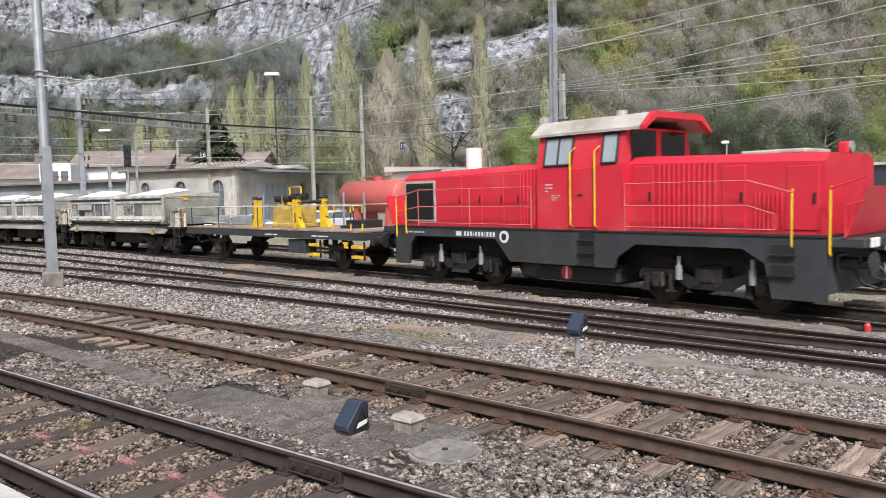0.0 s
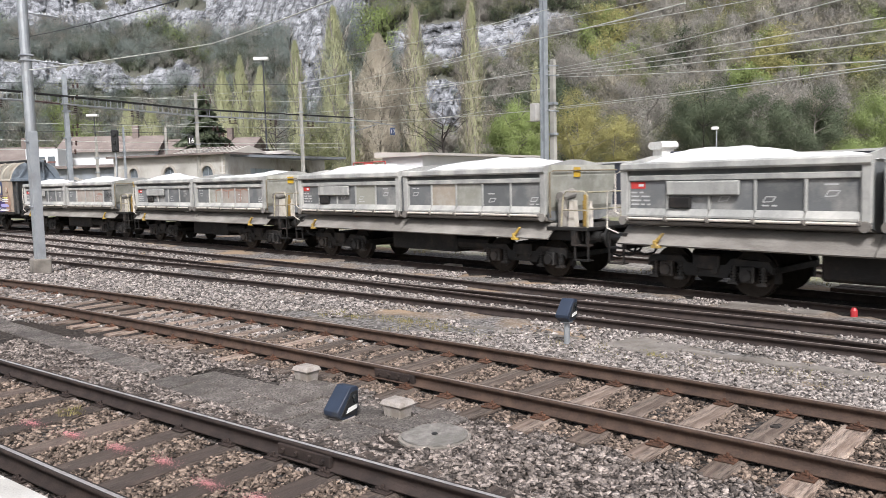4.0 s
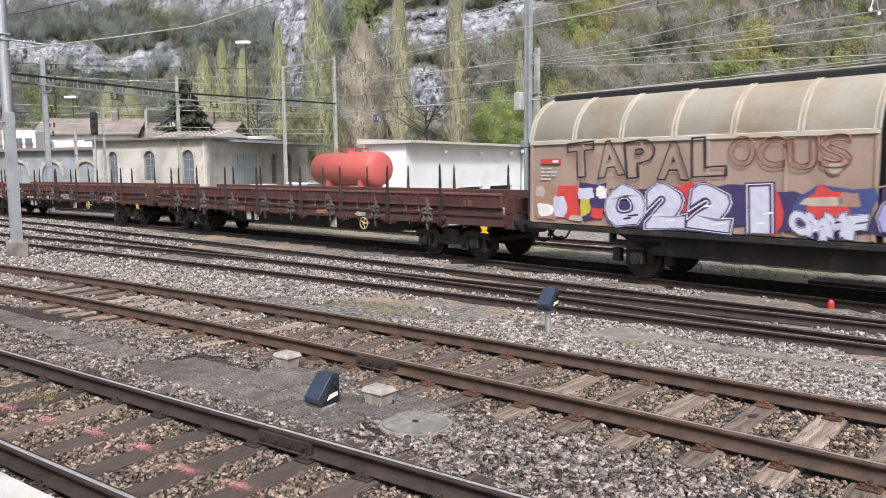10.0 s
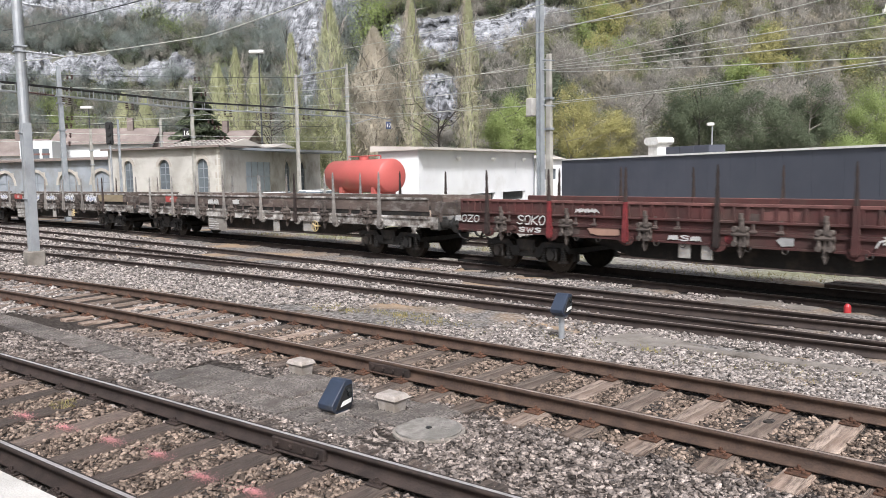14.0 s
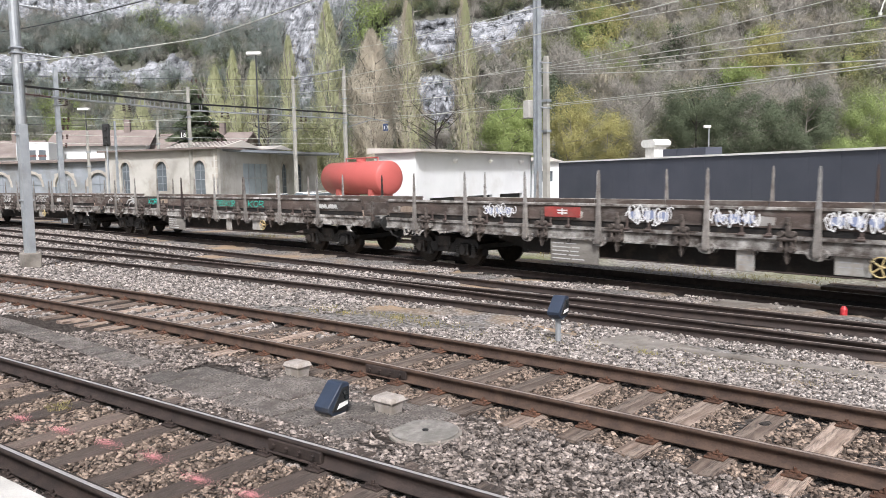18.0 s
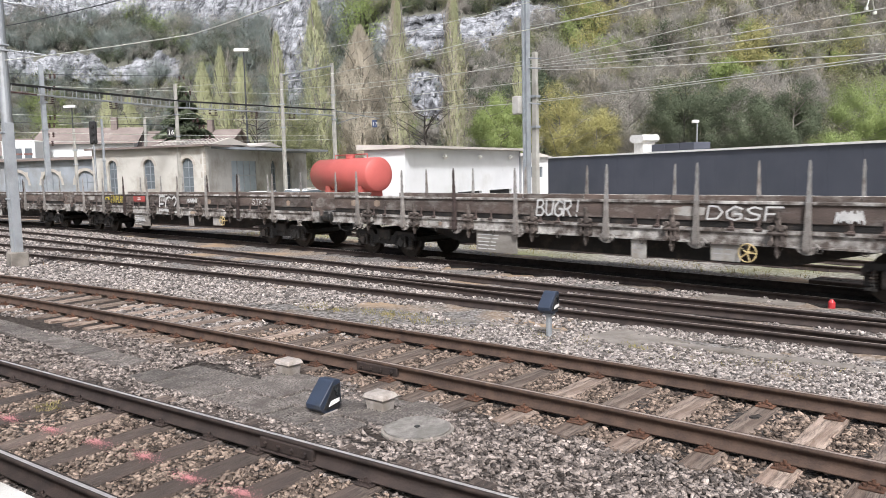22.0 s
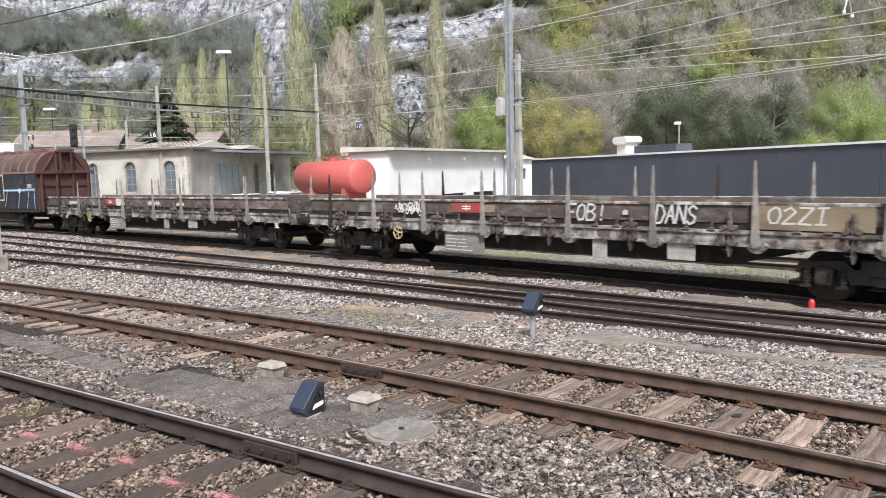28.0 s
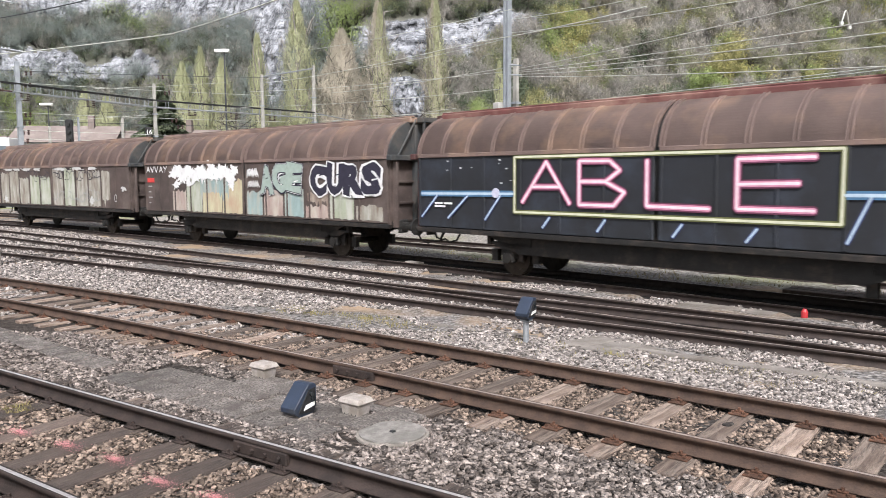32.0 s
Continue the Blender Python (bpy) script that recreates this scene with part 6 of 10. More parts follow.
def cargo_wagon():
    r = covered_wagon(35.3, 7.75, "beige sliding-wall wagon with a navy panel and purple graffiti", (M_ROSE, M_TAN), M_BEIGE, M_BLACK, M_ENDBLUE, M_ENDDARK, None, (-4.9, 5.1), 5, 6)
    stripe(r, 0.12, 6.4, 2.08, 2.97, M_NAVY, label="navy blue panel", y=-1.428)
    ob = text_mesh(r, "cargo", 0.0, 0.0, 1.0, -1.4365, SPRAY["cream"], "lettering", "large cream letters", offset=0.02)
    co = [v.co for v in ob.data.vertices]
    xa, xb, top = min(c.x for c in co), max(c.x for c in co), max(c.y for c in co)
    for c in co:
        c.x = 1.97 + (c.x - xa) * 4.3 / (xb - xa)
        c.y = 2.15 + (c.y * 0.76 / top if c.y > 0 else c.y * 0.2)
    bars(r, 0.55, 2.18, [(0.24, 0.22, 0.22, 0.36)], -1.436, SPRAY["white"], h=0.09)
    stripe(r, 0.22, 0.42, 2.18, 2.27, SPRAY["red"], y=-1.436, name="red_mark")
    for k, (x, w, c) in enumerate(((-0.2, 1.7, "violet"), (1.2, 1.7, "dark"), (2.6, 1.8, "violet"), (4.1, 1.7, "dark"), (5.5, 1.9, "violet"), (3.9, 0.8, "blue"), (6.7, 0.7, "clay"))):
        blotch(r, x, 1.15 + 0.02 * (k % 3), w, 0.97, SPRAY[c], -1.427 - 0.0004 * k, 40 + k)
    fat_letters(r, "GrAyeR", 0.0, 6.1, 1.22, 2.05, "lavender", 3, -1.44, label="fat lavender graffiti letter with dark outline")
    for x, z, w, h, c in ((5.95, 1.2, 1.2, 0.05, "white"), (6.0, 1.28, 1.2, 0.05, "white"), (6.1, 1.42, 1.1, 0.2, "lavender"), (6.35, 1.74, 0.9, 0.07, "white"), (6.35, 1.84, 0.9, 0.07, "white"), (6.4, 1.93, 0.8, 0.09, "yellow"), (1.0, 1.22, 0.7, 0.04, "white"), (1.05, 1.29, 0.6, 0.04, "white"), (2.6, 1.2, 0.6, 0.04, "white"), (2.65, 1.27, 0.55, 0.04, "white"), (4.4, 1.22, 0.6, 0.04, "white")):
        blotch(r, x, z, w, h, SPRAY[c], -1.4425, int(x * 9), "painted_swoosh")
    halo = random.Random(4)
    for k in range(7):
        bm = bmesh.new()
        x = -0.1 + 0.98 * k
        ribbon(bm, [(x + 0.14 * i, 2.06 + 0.07 * math.sin(0.45 * i + 0.2) + halo.uniform(-0.01, 0.01)) for i in range(8)], 0.03, -1.4345 - 0.0003 * k)
        part("graffiti", bm, SPRAY["clay"], r, "thin red-brown sprayed edge")
    outlined(r, "Out", 5.55, 6.3, 1.78, 2.02, -1.446, SPRAY["cream"], 0.03, 0.02, 3)
    for k, (x, w, c) in enumerate(((-7.5, 0.8, "clay"), (-6.9, 0.7, "red"), (-6.3, 0.9, "violet"), (-5.6, 1.7, "violet"), (-4.4, 1.6, "navyblue"), (-3.1, 1.4, "violet"), (-2.3, 1.3, "violet"), (-1.4, 1.4, "navyblue"), (-3.9, 0.6, "red"), (-2.1, 0.5, "red"), (-1.2, 0.7, "red"))):
        blotch(r, x, 1.17 + 0.05 * (k % 3), w, 0.86, SPRAY[c], -1.427 - 0.0004 * k, 60 + k)
    fat_letters(r, "O22I", -5.5, -1.55, 1.2, 2.06, "frost", 8, label="fat white graffiti letter with dark outline", outline="violet")
    fat_letters(r, "CMMF", -1.5, -0.2, 1.22, 1.62, "frost", 9, outline="violet")
    for x, w, z, h, c in ((-7.45, 0.5, 1.3, 0.32, "white"), (-6.95, 0.4, 1.3, 0.5, "frost"), (-7.5, 0.3, 1.75, 0.25, "stone"), (-6.2, 0.3, 1.35, 0.4, "lemon"), (-6.5, 0.4, 1.22, 0.14, "stone"), (-6.3, 0.5, 1.72, 0.28, "frost"), (-5.9, 0.35, 1.3, 0.25, "red"), (-1.35, 0.8, 1.72, 0.18, "stone"), (-0.7, 0.4, 1.7, 0.3, "clay"), (-5.75, 0.3, 1.75, 0.28, "white")):
        blotch(r, x, z, w, h, SPRAY[c], -1.4325, int(x * 10))
    outlined(r, "TAPAL", -6.55, -2.7, 2.2, 3.0, -1.446, SPRAY["dark"], 0.016, 0.05, 5, "thin dark hollow graffiti letter")
    outlined(r, "OCUS", -2.7, -0.45, 2.4, 3.0, -1.446, SPRAY["rustorange"], 0.018, 0.02, 6, "thin rust-red hollow graffiti letter")
    stripe(r, -7.35, -6.75, 2.52, 2.64, SPRAY["red"], "red_plate", -1.43, "red plate with a white emblem")
    stripe(r, -6.98, -6.82, 2.55, 2.61, SPRAY["white"], "emblem", -1.437)
    bars(r, -7.35, 2.4, [(0.12, 0.16), (0.14, 0.3), (0.26, 0.16), (0.3,)], -1.43, SPRAY["chalk"], h=0.035, gap=0.08)
    bm = bmesh.new()
    for cx, cz, rad in ((6.95, 2.45, 0.2), (-0.75, 2.42, 0.14)):
        tube(bm, (cx, -1.434, cz), (cx, -1.428, cz), rad, 24)
    part("sign_disc", bm, SPRAY["clay"], r, "round warning sign")
    bm = bmesh.new()
    for cx, cz, rad in ((6.95, 2.45, 0.16), (-0.75, 2.42, 0.11)):
        tube(bm, (cx, -1.437, cz), (cx, -1.4345, cz), rad, 24)
    part("sign_face", bm, SPRAY["stone"], r)
    bm = bmesh.new()
    ribbon(bm, [(6.83, 2.55), (6.96, 2.46), (7.07, 2.34)], 0.035, -1.4395)
    part("sign_bar", bm, SPRAY["clay"], r)
    bars(r, 1.6, 0.75, [(0.5, 0.4)], -1.11, SPRAY["grey"], h=0.06)
    bm = bmesh.new()
    rad = 0.2
    pipe(bm, [(2.9 + rad * math.cos(i / 16 * 6.283), -1.16, 0.8 + rad * math.sin(i / 16 * 6.283)) for i in range(16)], 0.011, 6, True)
    for i in range(3):
        a = i * 2.094
        tube(bm, (2.9, -1.16, 0.8), (2.9 + rad * math.cos(a), -1.16, 0.8 + rad * math.sin(a)), 0.015, 6)
    part("brake_wheel", bm, M_OCHRE2, r, "faded yellow brake wheel")


def able_wagon():
    r = covered_wagon(-181.05, 7.2, "sliding-wall wagon with brown roof and black neon-letter mural", (M_MURAL, M_MURAL), M_BROWNROOF, M_REDRIDGE, M_ENDRED, M_ENDRED, None, (-4.2, 4.6), 6, 8)
    y = -1.43
    for x, ch, w in ((-3.5, "A", 1.35), (-1.9, "B", 1.15), (-0.2, "L", 1.35), (1.7, "E", 1.4)):
        lettering(r, ch, x, 1.84, w, 0.94, 0.17, y, SPRAY["plum"], name="mural_letter", label="dark pink sprayed edge of a letter")
        lettering(r, ch, x, 1.84, w, 0.94, 0.11, y - 0.003, SPRAY["neon"], name="mural_letter", label="pink neon-like letter")
        lettering(r, ch, x, 1.84, w, 0.94, 0.05, y - 0.006, SPRAY["blush"], name="mural_letter")
    bm = bmesh.new()
    ribbon(bm, [(-3.75, 1.62), (-3.75, 2.92), (3.55, 2.92), (3.55, 1.62), (-3.75, 1.62)], 0.11, y)
    part("mural_frame", bm, SPRAY["moss"], r, "dark yellow sprayed edge")
    bm = bmesh.new()
    ribbon(bm, [(-3.75, 1.62), (-3.75, 2.92), (3.55, 2.92), (3.55, 1.62), (-3.75, 1.62)], 0.05, y - 0.004)
    part("mural_frame", bm, SPRAY["lime"], r, "pale yellow painted frame")
    rails = (((-7.0, 2.02), (-3.8, 2.05)), ((3.6, 2.12), (7.0, 2.15)))
    slants = (((-6.4, 1.98), (-7.0, 1.4)), ((-5.3, 1.98), (-6.0, 1.4)), ((-4.2, 2.0), (-4.7, 1.4)), ((4.0, 2.1), (3.65, 1.3)), ((5.38, 1.95), (5.12, 1.25)), ((6.4, 2.1), (6.1, 1.22)), ((6.95, 2.1), (6.93, 1.2)),
              ((-2.7, 1.52), (-2.9, 1.28)), ((-1.2, 1.52), (-1.4, 1.26)), ((0.6, 1.5), (0.4, 1.24)), ((2.1, 1.48), (1.9, 1.22)))
    for k, (a, b) in enumerate(rails + slants):
        wide = k < 2
        bm = bmesh.new()
        ribbon(bm, [a, b], 0.15 if wide else 0.085, y - 0.0002 * k)
        part("mural_line", bm, SPRAY["lake" if wide else "navyblue"], r, "blue sprayed edge of a line")
        bm = bmesh.new()
        ribbon(bm, [a, b], 0.06 if wide else 0.04, y - 0.005 - 0.0002 * k)
        part("mural_line", bm, SPRAY["ice"], r, "pale blue painted line")
    bm = bmesh.new()
    tube(bm, (5.35, y - 0.01, 2.1), (5.35, y, 2.1), 0.13, 16)
    tube(bm, (-4.35, y - 0.01, 2.06), (-4.35, y, 2.06), 0.12, 16)
    part("round_plate", bm, SPRAY["frost"], r)
    rr = random.Random(8)
    bm = bmesh.new()
    for i in range(26):
        x, z = rr.uniform(-6.9, 6.9), rr.uniform(2.2, 2.9)
        if -3.8 < x < 3.6:
            continue
        d = rr.uniform(0.015, 0.04)
        ribbon(bm, [(x - d, z), (x + d, z)], d, y)
    part("paint_specks", bm, SPRAY["white"], r)
    text_mesh(r, "3/42", 6.2, 2.24, 0.3, y - 0.004, SPRAY["white"], "graffiti", "white sprayed figures")
    bars(r, -6.5, 1.75, [(0.3, 0.3), (0.4,)], y, SPRAY["white"], h=0.05)


def wash(root, x0, x1, z0, z1, mat, seed, drips=True, y=-1.405):
    """A coat of thinned paint: uneven top, runs down along the lower edge."""
    rng = random.Random(seed)
    n = max(5, int((x1 - x0) / 0.09))
    top = [(x0 + (x1 - x0) * i / n, z1 + rng.uniform(-0.09, 0.04)) for i in range(n + 1)]
    low = []
    for i in range(n + 1):
        x = x0 + (x1 - x0) * i / n
        low.append((x, z0 + rng.uniform(0.0, 0.05) - (rng.choice([0, 0.05, 0.18, 0.35]) if drips and i % 2 else 0)))
    bm = bmesh.new()
    u = [bm.verts.new((x, y, z)) for x, z in top]
    w = [bm.verts.new((x, y, max(z, 1.16))) for x, z in low]
    for i in range(n):
        bm.faces.new((w[i], w[i + 1], u[i + 1], u[i]))
    return part("painted_patch", bm, mat, root)


def splash(root, x, z, r0, r1, mat, seed, y=-1.43, spikes=26):
    """A thrown burst of paint with long and short points."""
    rng = random.Random(seed)
    bm = bmesh.new()
    c = bm.verts.new((x, y, z))
    ring = []
    for i in range(spikes):
        a = 6.28319 * i / spikes
        d = rng.uniform(0.6, 1.2) if rng.random() < 0.45 else rng.uniform(0.45, 0.7)
        ring.append(bm.verts.new((x + r0 * d * math.cos(a), y, z + r1 * d * math.sin(a))))
    for i in range(spikes):
        bm.faces.new((c, ring[i], ring[(i + 1) % spikes]))
    return part("paint_burst", bm, mat, root)


WASH = {k: surf("thin_" + k + "_wash", c1, c2, 2.2, 0.75, 0, 0.1, 40, dirt=d, dirt_scale=1.6, dirt_amount=0.5, stretch=(2.2, 1, 0.55)) for k, c1, c2, d in (
    ("cream", (0.5, 0.48, 0.32), (0.38, 0.36, 0.24), (0.38, 0.27, 0.19)), ("stone", (0.4, 0.39, 0.35), (0.27, 0.26, 0.22), (0.16, 0.13, 0.1)),
    ("sage", (0.33, 0.36, 0.27), (0.23, 0.25, 0.18), (0.42, 0.42, 0.38)), ("teal", (0.27, 0.36, 0.36), (0.2, 0.27, 0.26), (0.36, 0.34, 0.29)),
    ("pink", (0.36, 0.27, 0.24), (0.25, 0.19, 0.17), (0.42, 0.38, 0.33)), ("brown", (0.2, 0.15, 0.12), (0.14, 0.1, 0.085), (0.34, 0.29, 0.24)))}


def smeared_wagon(s_mid, seed, label, washes, tags, bursts):
    r = covered_wagon(s_mid, 7.2, label, (M_BROWNSIDE, M_BROWNSIDE), M_BROWNROOF, M_BROWNROOF, M_ENDDARK, M_BROWNSIDE, None, (-4.4, 4.4), 6, 8)
    for k, (x0, x1, z0, z1, col) in enumerate(washes):
        wash(r, x0, x1, z0, z1, WASH[col], seed * 50 + k, z0 > 1.3, -1.403 - 0.0006 * (k % 8))
    for k, (x, z, a, b) in enumerate(bursts):
        splash(r, x, z, a, b, SPRAY["white" if seed == 1 else "chalk"], seed * 70 + k, -1.4285 - 0.0003 * k)
    for text, x, z, w, h, st, col, fat in tags:
        if fat:
            fat_letters(r, text, x, x + w, z, z + h, col, len(text), outline=fat)
        else:
            lettering(r, text, x, z, w, h, st, -1.435, SPRAY[col])
    stripe(r, -6.95, -6.4, 2.28, 2.46, SPRAY["red"], "red_plate", -1.406)
    if seed == 2:
        scribble(r, -2.4, 2.35, 2.2, 0.5, None, SPRAY["dark"], -1.43, 5, 7)
        scribble(r, 0.2, 2.35, 4.4, 0.48, None, SPRAY["dark"], -1.43, 6, 14)
        scribble(r, 0.2, 1.4, 4.4, 0.6, None, SPRAY["grey"], -1.43, 7, 12)
    bars(r, -6.9, 2.1, [(0.3,), (0.22,), (0.3,), (0.18,)], -1.405, SPRAY["grey"], h=0.05, gap=0.22)
    return r


def scribble(root, x, z, w, h, fill, line, y, seed, strokes=9):
    """An unreadable sprayed tangle: looping lines, with a faint filling behind them where one is given."""
    rng = random.Random(seed)
    if fill:
        for k in range(3):
            blotch(root, x + w * (0.08 + 0.29 * k), z + h * 0.2, w * 0.26, h * 0.55, fill, y - 0.0004 * k, seed + k)
    for k in range(strokes):
        bm = bmesh.new()
        cx, cz = x + w * (k + 0.5) / strokes, z + h * rng.uniform(0.35, 0.65)
        a0, turn = rng.uniform(0, 6.28), rng.choice([-1, 1])
        ra, rb = w / strokes * rng.uniform(0.6, 1.3), h * rng.uniform(0.22, 0.5)
        pts = [(cx + ra * math.cos(a0 + turn * i * 0.5), cz + rb * math.sin(a0 + turn * i * 0.5)) for i in range(rng.randint(6, 12))]
        ribbon(bm, pts, rng.uniform(0.02, 0.034), y - 0.004 - 0.0005 * (k % 3))
        part("graffiti", bm, line, root, "looping sprayed line")


# ---- flat wagons with stakes --------------------------------------------
def stake_mesh(mat, tip):
    bm = bmesh.new()
    lv = [(0.92, 0.04, 0.04), (0.96, 0.066, 0.05), (1.2, 0.056, 0.05), (1.42, 0.046, 0.042), (1.8, 0.036, 0.034), (2.05, 0.028, 0.03), (2.28, 0.02, 0.022), (2.34, 0.026, 0.026), (2.48, 0.018, 0.018), (2.56, 0.01, 0.01)]
    rings = []
    for z, a, b in lv:
        rings.append([bm.verts.new((x, y, z)) for x, y in ((-a, -b), (a, -b), (a, b), (-a, b))])
    for k, (p, q) in enumerate(zip(rings[:-1], rings[1:])):
        for i in range(4):
            f = bm.faces.new((p[i], p[(i + 1) % 4], q[(i + 1) % 4], q[i]))
            f.material_index = 1 if k >= 4 else 0
    bm.faces.new(rings[0][::-1])
    bm.faces.new(rings[-1])
    return mesh_from("stake", bm, [mat, tip])


def latch_mesh():
    """A drop-side latch: two cheeks with round eyes, a spindle with a nut, a hook below."""
    bm = bmesh.new()
    for sx in (-0.1, 0.1):
        box(bm, sx - 0.03, sx + 0.03, -0.1, 0.05, 0.98, 1.34, 0.01)
        for z in (1.32, 1.04):
            tube(bm, (sx, -0.13, z), (sx, 0.0, z), 0.055, 10)
    box(bm, -0.035, 0.035, -0.07, 0.03, 0.86, 1.52, 0.01)
    tube(bm, (0, -0.05, 1.5), (0, -0.05, 1.62), 0.045, 8)
    tube(bm, (-0.17, -0.08, 1.22), (0.17, -0.08, 1.22), 0.04, 8)
    prism(bm, [(-0.06, 0.9), (0.06, 0.9), (0.0, 0.76)], "y", -0.06, 0.0)
    return mesh_from("latch", bm, [M_LATCH])


STAKES = {"tipped": stake_mesh(M_STAKE, M_STAKETIP), "grey": stake_mesh(M_STAKE, M_STAKE), "dark": stake_mesh(M_STAKEDK, M_STAKEDK), "red": stake_mesh(M_STAKERED, M_STAKEDK), "rust": stake_mesh(M_FLATRED, M_STAKEDK)}
LATCH = latch_mesh()


def ring_mesh():
    bm = bmesh.new()
    pipe(bm, [(-0.05, 0, 0), (-0.055, -0.02, -0.06), (-0.03, -0.025, -0.1), (0.03, -0.025, -0.1), (0.055, -0.02, -0.06), (0.05, 0, 0)], 0.011, 5)
    return mesh_from("lashing_ring", bm, [M_GEAR])


def hinge_mesh():
    bm = bmesh.new()
    box(bm, -0.03, 0.03, -0.03, 0.0, 1.3, 1.5, 0.008)
    box(bm, -0.055, 0.055, -0.05, 0.0, 1.22, 1.31, 0.012)
    tube(bm, (-0.08, -0.045, 1.26), (0.08, -0.045, 1.26), 0.025, 8)
    return mesh_from("hinge", bm, [M_BROWNSIDE])


def shoe_mesh(mat):
    """The rounded drop of the side sill under a stake."""
    bm = bmesh.new()
    prism(bm, [(-0.21, 1.0)] + [(0.2 * math.cos(a), 1.0 + 0.16 * math.sin(a)) for a in np.linspace(math.pi, 2 * math.pi, 9)] + [(0.21, 1.0), (0.16, 1.05), (-0.16, 1.05)], "y", -0.02, 0.02)
    return mesh_from("stake_shoe", bm, [mat])


RING, HINGE = ring_mesh(), hinge_mesh()
SHOE, SHOE_RED = shoe_mesh(M_SOLE), shoe_mesh(M_FLATRED)
STAKE_X = [-8.08, -5.97, -3.86, -1.73, 0.85, 2.98, 5.12, 7.3]


def stake_wagon(s0, s1, seed, red, tags, patches, label):
    r = thing("stake_wagon", label, "wagon", group="flat wagons with stakes in the train")
    mid, half = (s0 + s1) / 2, (s1 - s0) / 2 - 0.62
    rr = random.Random(seed)
    beam, board = (M_FLATRED, M_FLATRED) if red else (M_SOLE, M_BOARD)
    for s in (-1, 1):
        bm = bmesh.new()
        lo, hi = sorted((s * 1.28, s * 1.36))
        prism(bm, [(-half, 1.26), (half, 1.26), (half, 1.0), (half - 0.3, 0.97), (-half + 0.3, 0.97), (-half, 1.0)], "y", lo, hi)
        box(bm, -half, half, *sorted((s * 1.36, s * 1.4)), 1.2, 1.27)
        box(bm, -half, half, *sorted((s * 1.36, s * 1.4)), 0.96, 1.0)
        part("sole_bar", bm, beam, r, "side sill stained with rust" if red else "chalky grey side sill")
    for x in (-half, half - 0.1):
        bm = bmesh.new()
        box(bm, x, x + 0.1, -1.28, 1.28, 0.9, 1.26)
        part("headstock", bm, beam, r)
    bm = bmesh.new()
    for y in (-0.5, 0.5):
        prism(bm, [(-half, 1.2), (half, 1.2), (half - 3.2, 0.92), (half - 5, 0.5), (-half + 5, 0.5), (-half + 3.2, 0.92)], "y", y - 0.06, y + 0.06)
    for i in range(9):
        x = -half + 1 + i * (2 * half - 2) / 8
        box(bm, x - 0.06, x + 0.06, -1.28, 1.28, 1.02, 1.2)
    box(bm, -2.2, -1.0, -0.35, 0.35, 0.55, 0.95, 0.04)
    tube(bm, (0.4, -0.2, 0.72), (1.6, -0.2, 0.72), 0.2, 12)
    part("underframe", bm, M_GEAR, r)
    bm = bmesh.new()
    box(bm, -half + 0.05, half - 0.05, -1.3, 1.3, 1.2, 1.27)
    part("floor", bm, M_DECK, r, "plank floor")
    # side boards between the stakes, ends with lower boards
    xs = [-half + 0.08] + [x for x in STAKE_X] + [half - 0.08]
    for sgn in (-1, 1):
        for k, (a, b) in enumerate(zip(xs[:-1], xs[1:])):
            if b - a < 0.4:
                continue
            bm = bmesh.new()
            lo, hi = sorted((sgn * 1.31, sgn * 1.35))
            box(bm, a + 0.015, b - 0.015, lo, hi, 1.4, 1.79, 0.006)
            if red:
                box(bm, a + 0.015, b - 0.015, *sorted((sgn * 1.34, sgn * 1.395)), 1.42, 1.47, 0.008)
                n = max(3, round((b - a) / 0.3))
                for i in range(n + 1):
                    x = a + 0.06 + (b - a - 0.12) * i / n
                    box(bm, x - 0.028, x + 0.028, *sorted((sgn * 1.34, sgn * 1.385)), 1.47, 1.74)
            side = part("side_board", bm, board, r)
            bm = bmesh.new()
            box(bm, a + 0.015, b - 0.015, *sorted((sgn * 1.32, sgn * 1.385)), 1.735, 1.8, 0.01)
            part("top_rail", bm, M_SOLE if not red else M_LEDGE, side)
            # Near black on grey wagons: shade under the board is put in the colour.
            bm = bmesh.new()
            box(bm, a + 0.015, b - 0.015, *sorted((sgn * 1.29, sgn * 1.325)), 1.275, 1.41)
            part("lower_strip", bm, M_GEAR if not red else M_FLATRED, side, "dark recessed strip")
        for x in STAKE_X:
            kind = rr.choice(["grey", "tipped", "tipped", "grey", "tipped", "dark"]) if not red else ("dark" if seed == 11 else rr.choice(["rust", "rust", "red", "dark"]))
            shared("stake", STAKES[kind], r, Matrix.Translation((x, sgn * 1.43, rr.uniform(-0.03, 0.02))) @ pose(0, 0, 0, 0, rr.uniform(-1, 1), 0 if sgn < 0 else 180))
            shared("latch", LATCH, r, Matrix.Translation((x + (0.52 if x < 0 else -0.5), sgn * 1.42, 0)) @ pose(0, 0, 0, 0, 0, 0 if sgn < 0 else 180))
            shared("stake_shoe", SHOE_RED if red else SHOE, r, Matrix.Translation((x, sgn * 1.375, 0)))
    for i in range(26):
        x = -half + 0.5 + i * (2 * half - 1.0) / 25
        shared("lashing_ring", RING, r, Matrix.Translation((x + rr.uniform(-0.08, 0.08), -1.405, 0.99)))
    for x in STAKE_X[:-1]:
        for o in (0.72, 1.25):
            shared("hinge", HINGE, r, Matrix.Translation((x + o, -1.355, 0)))
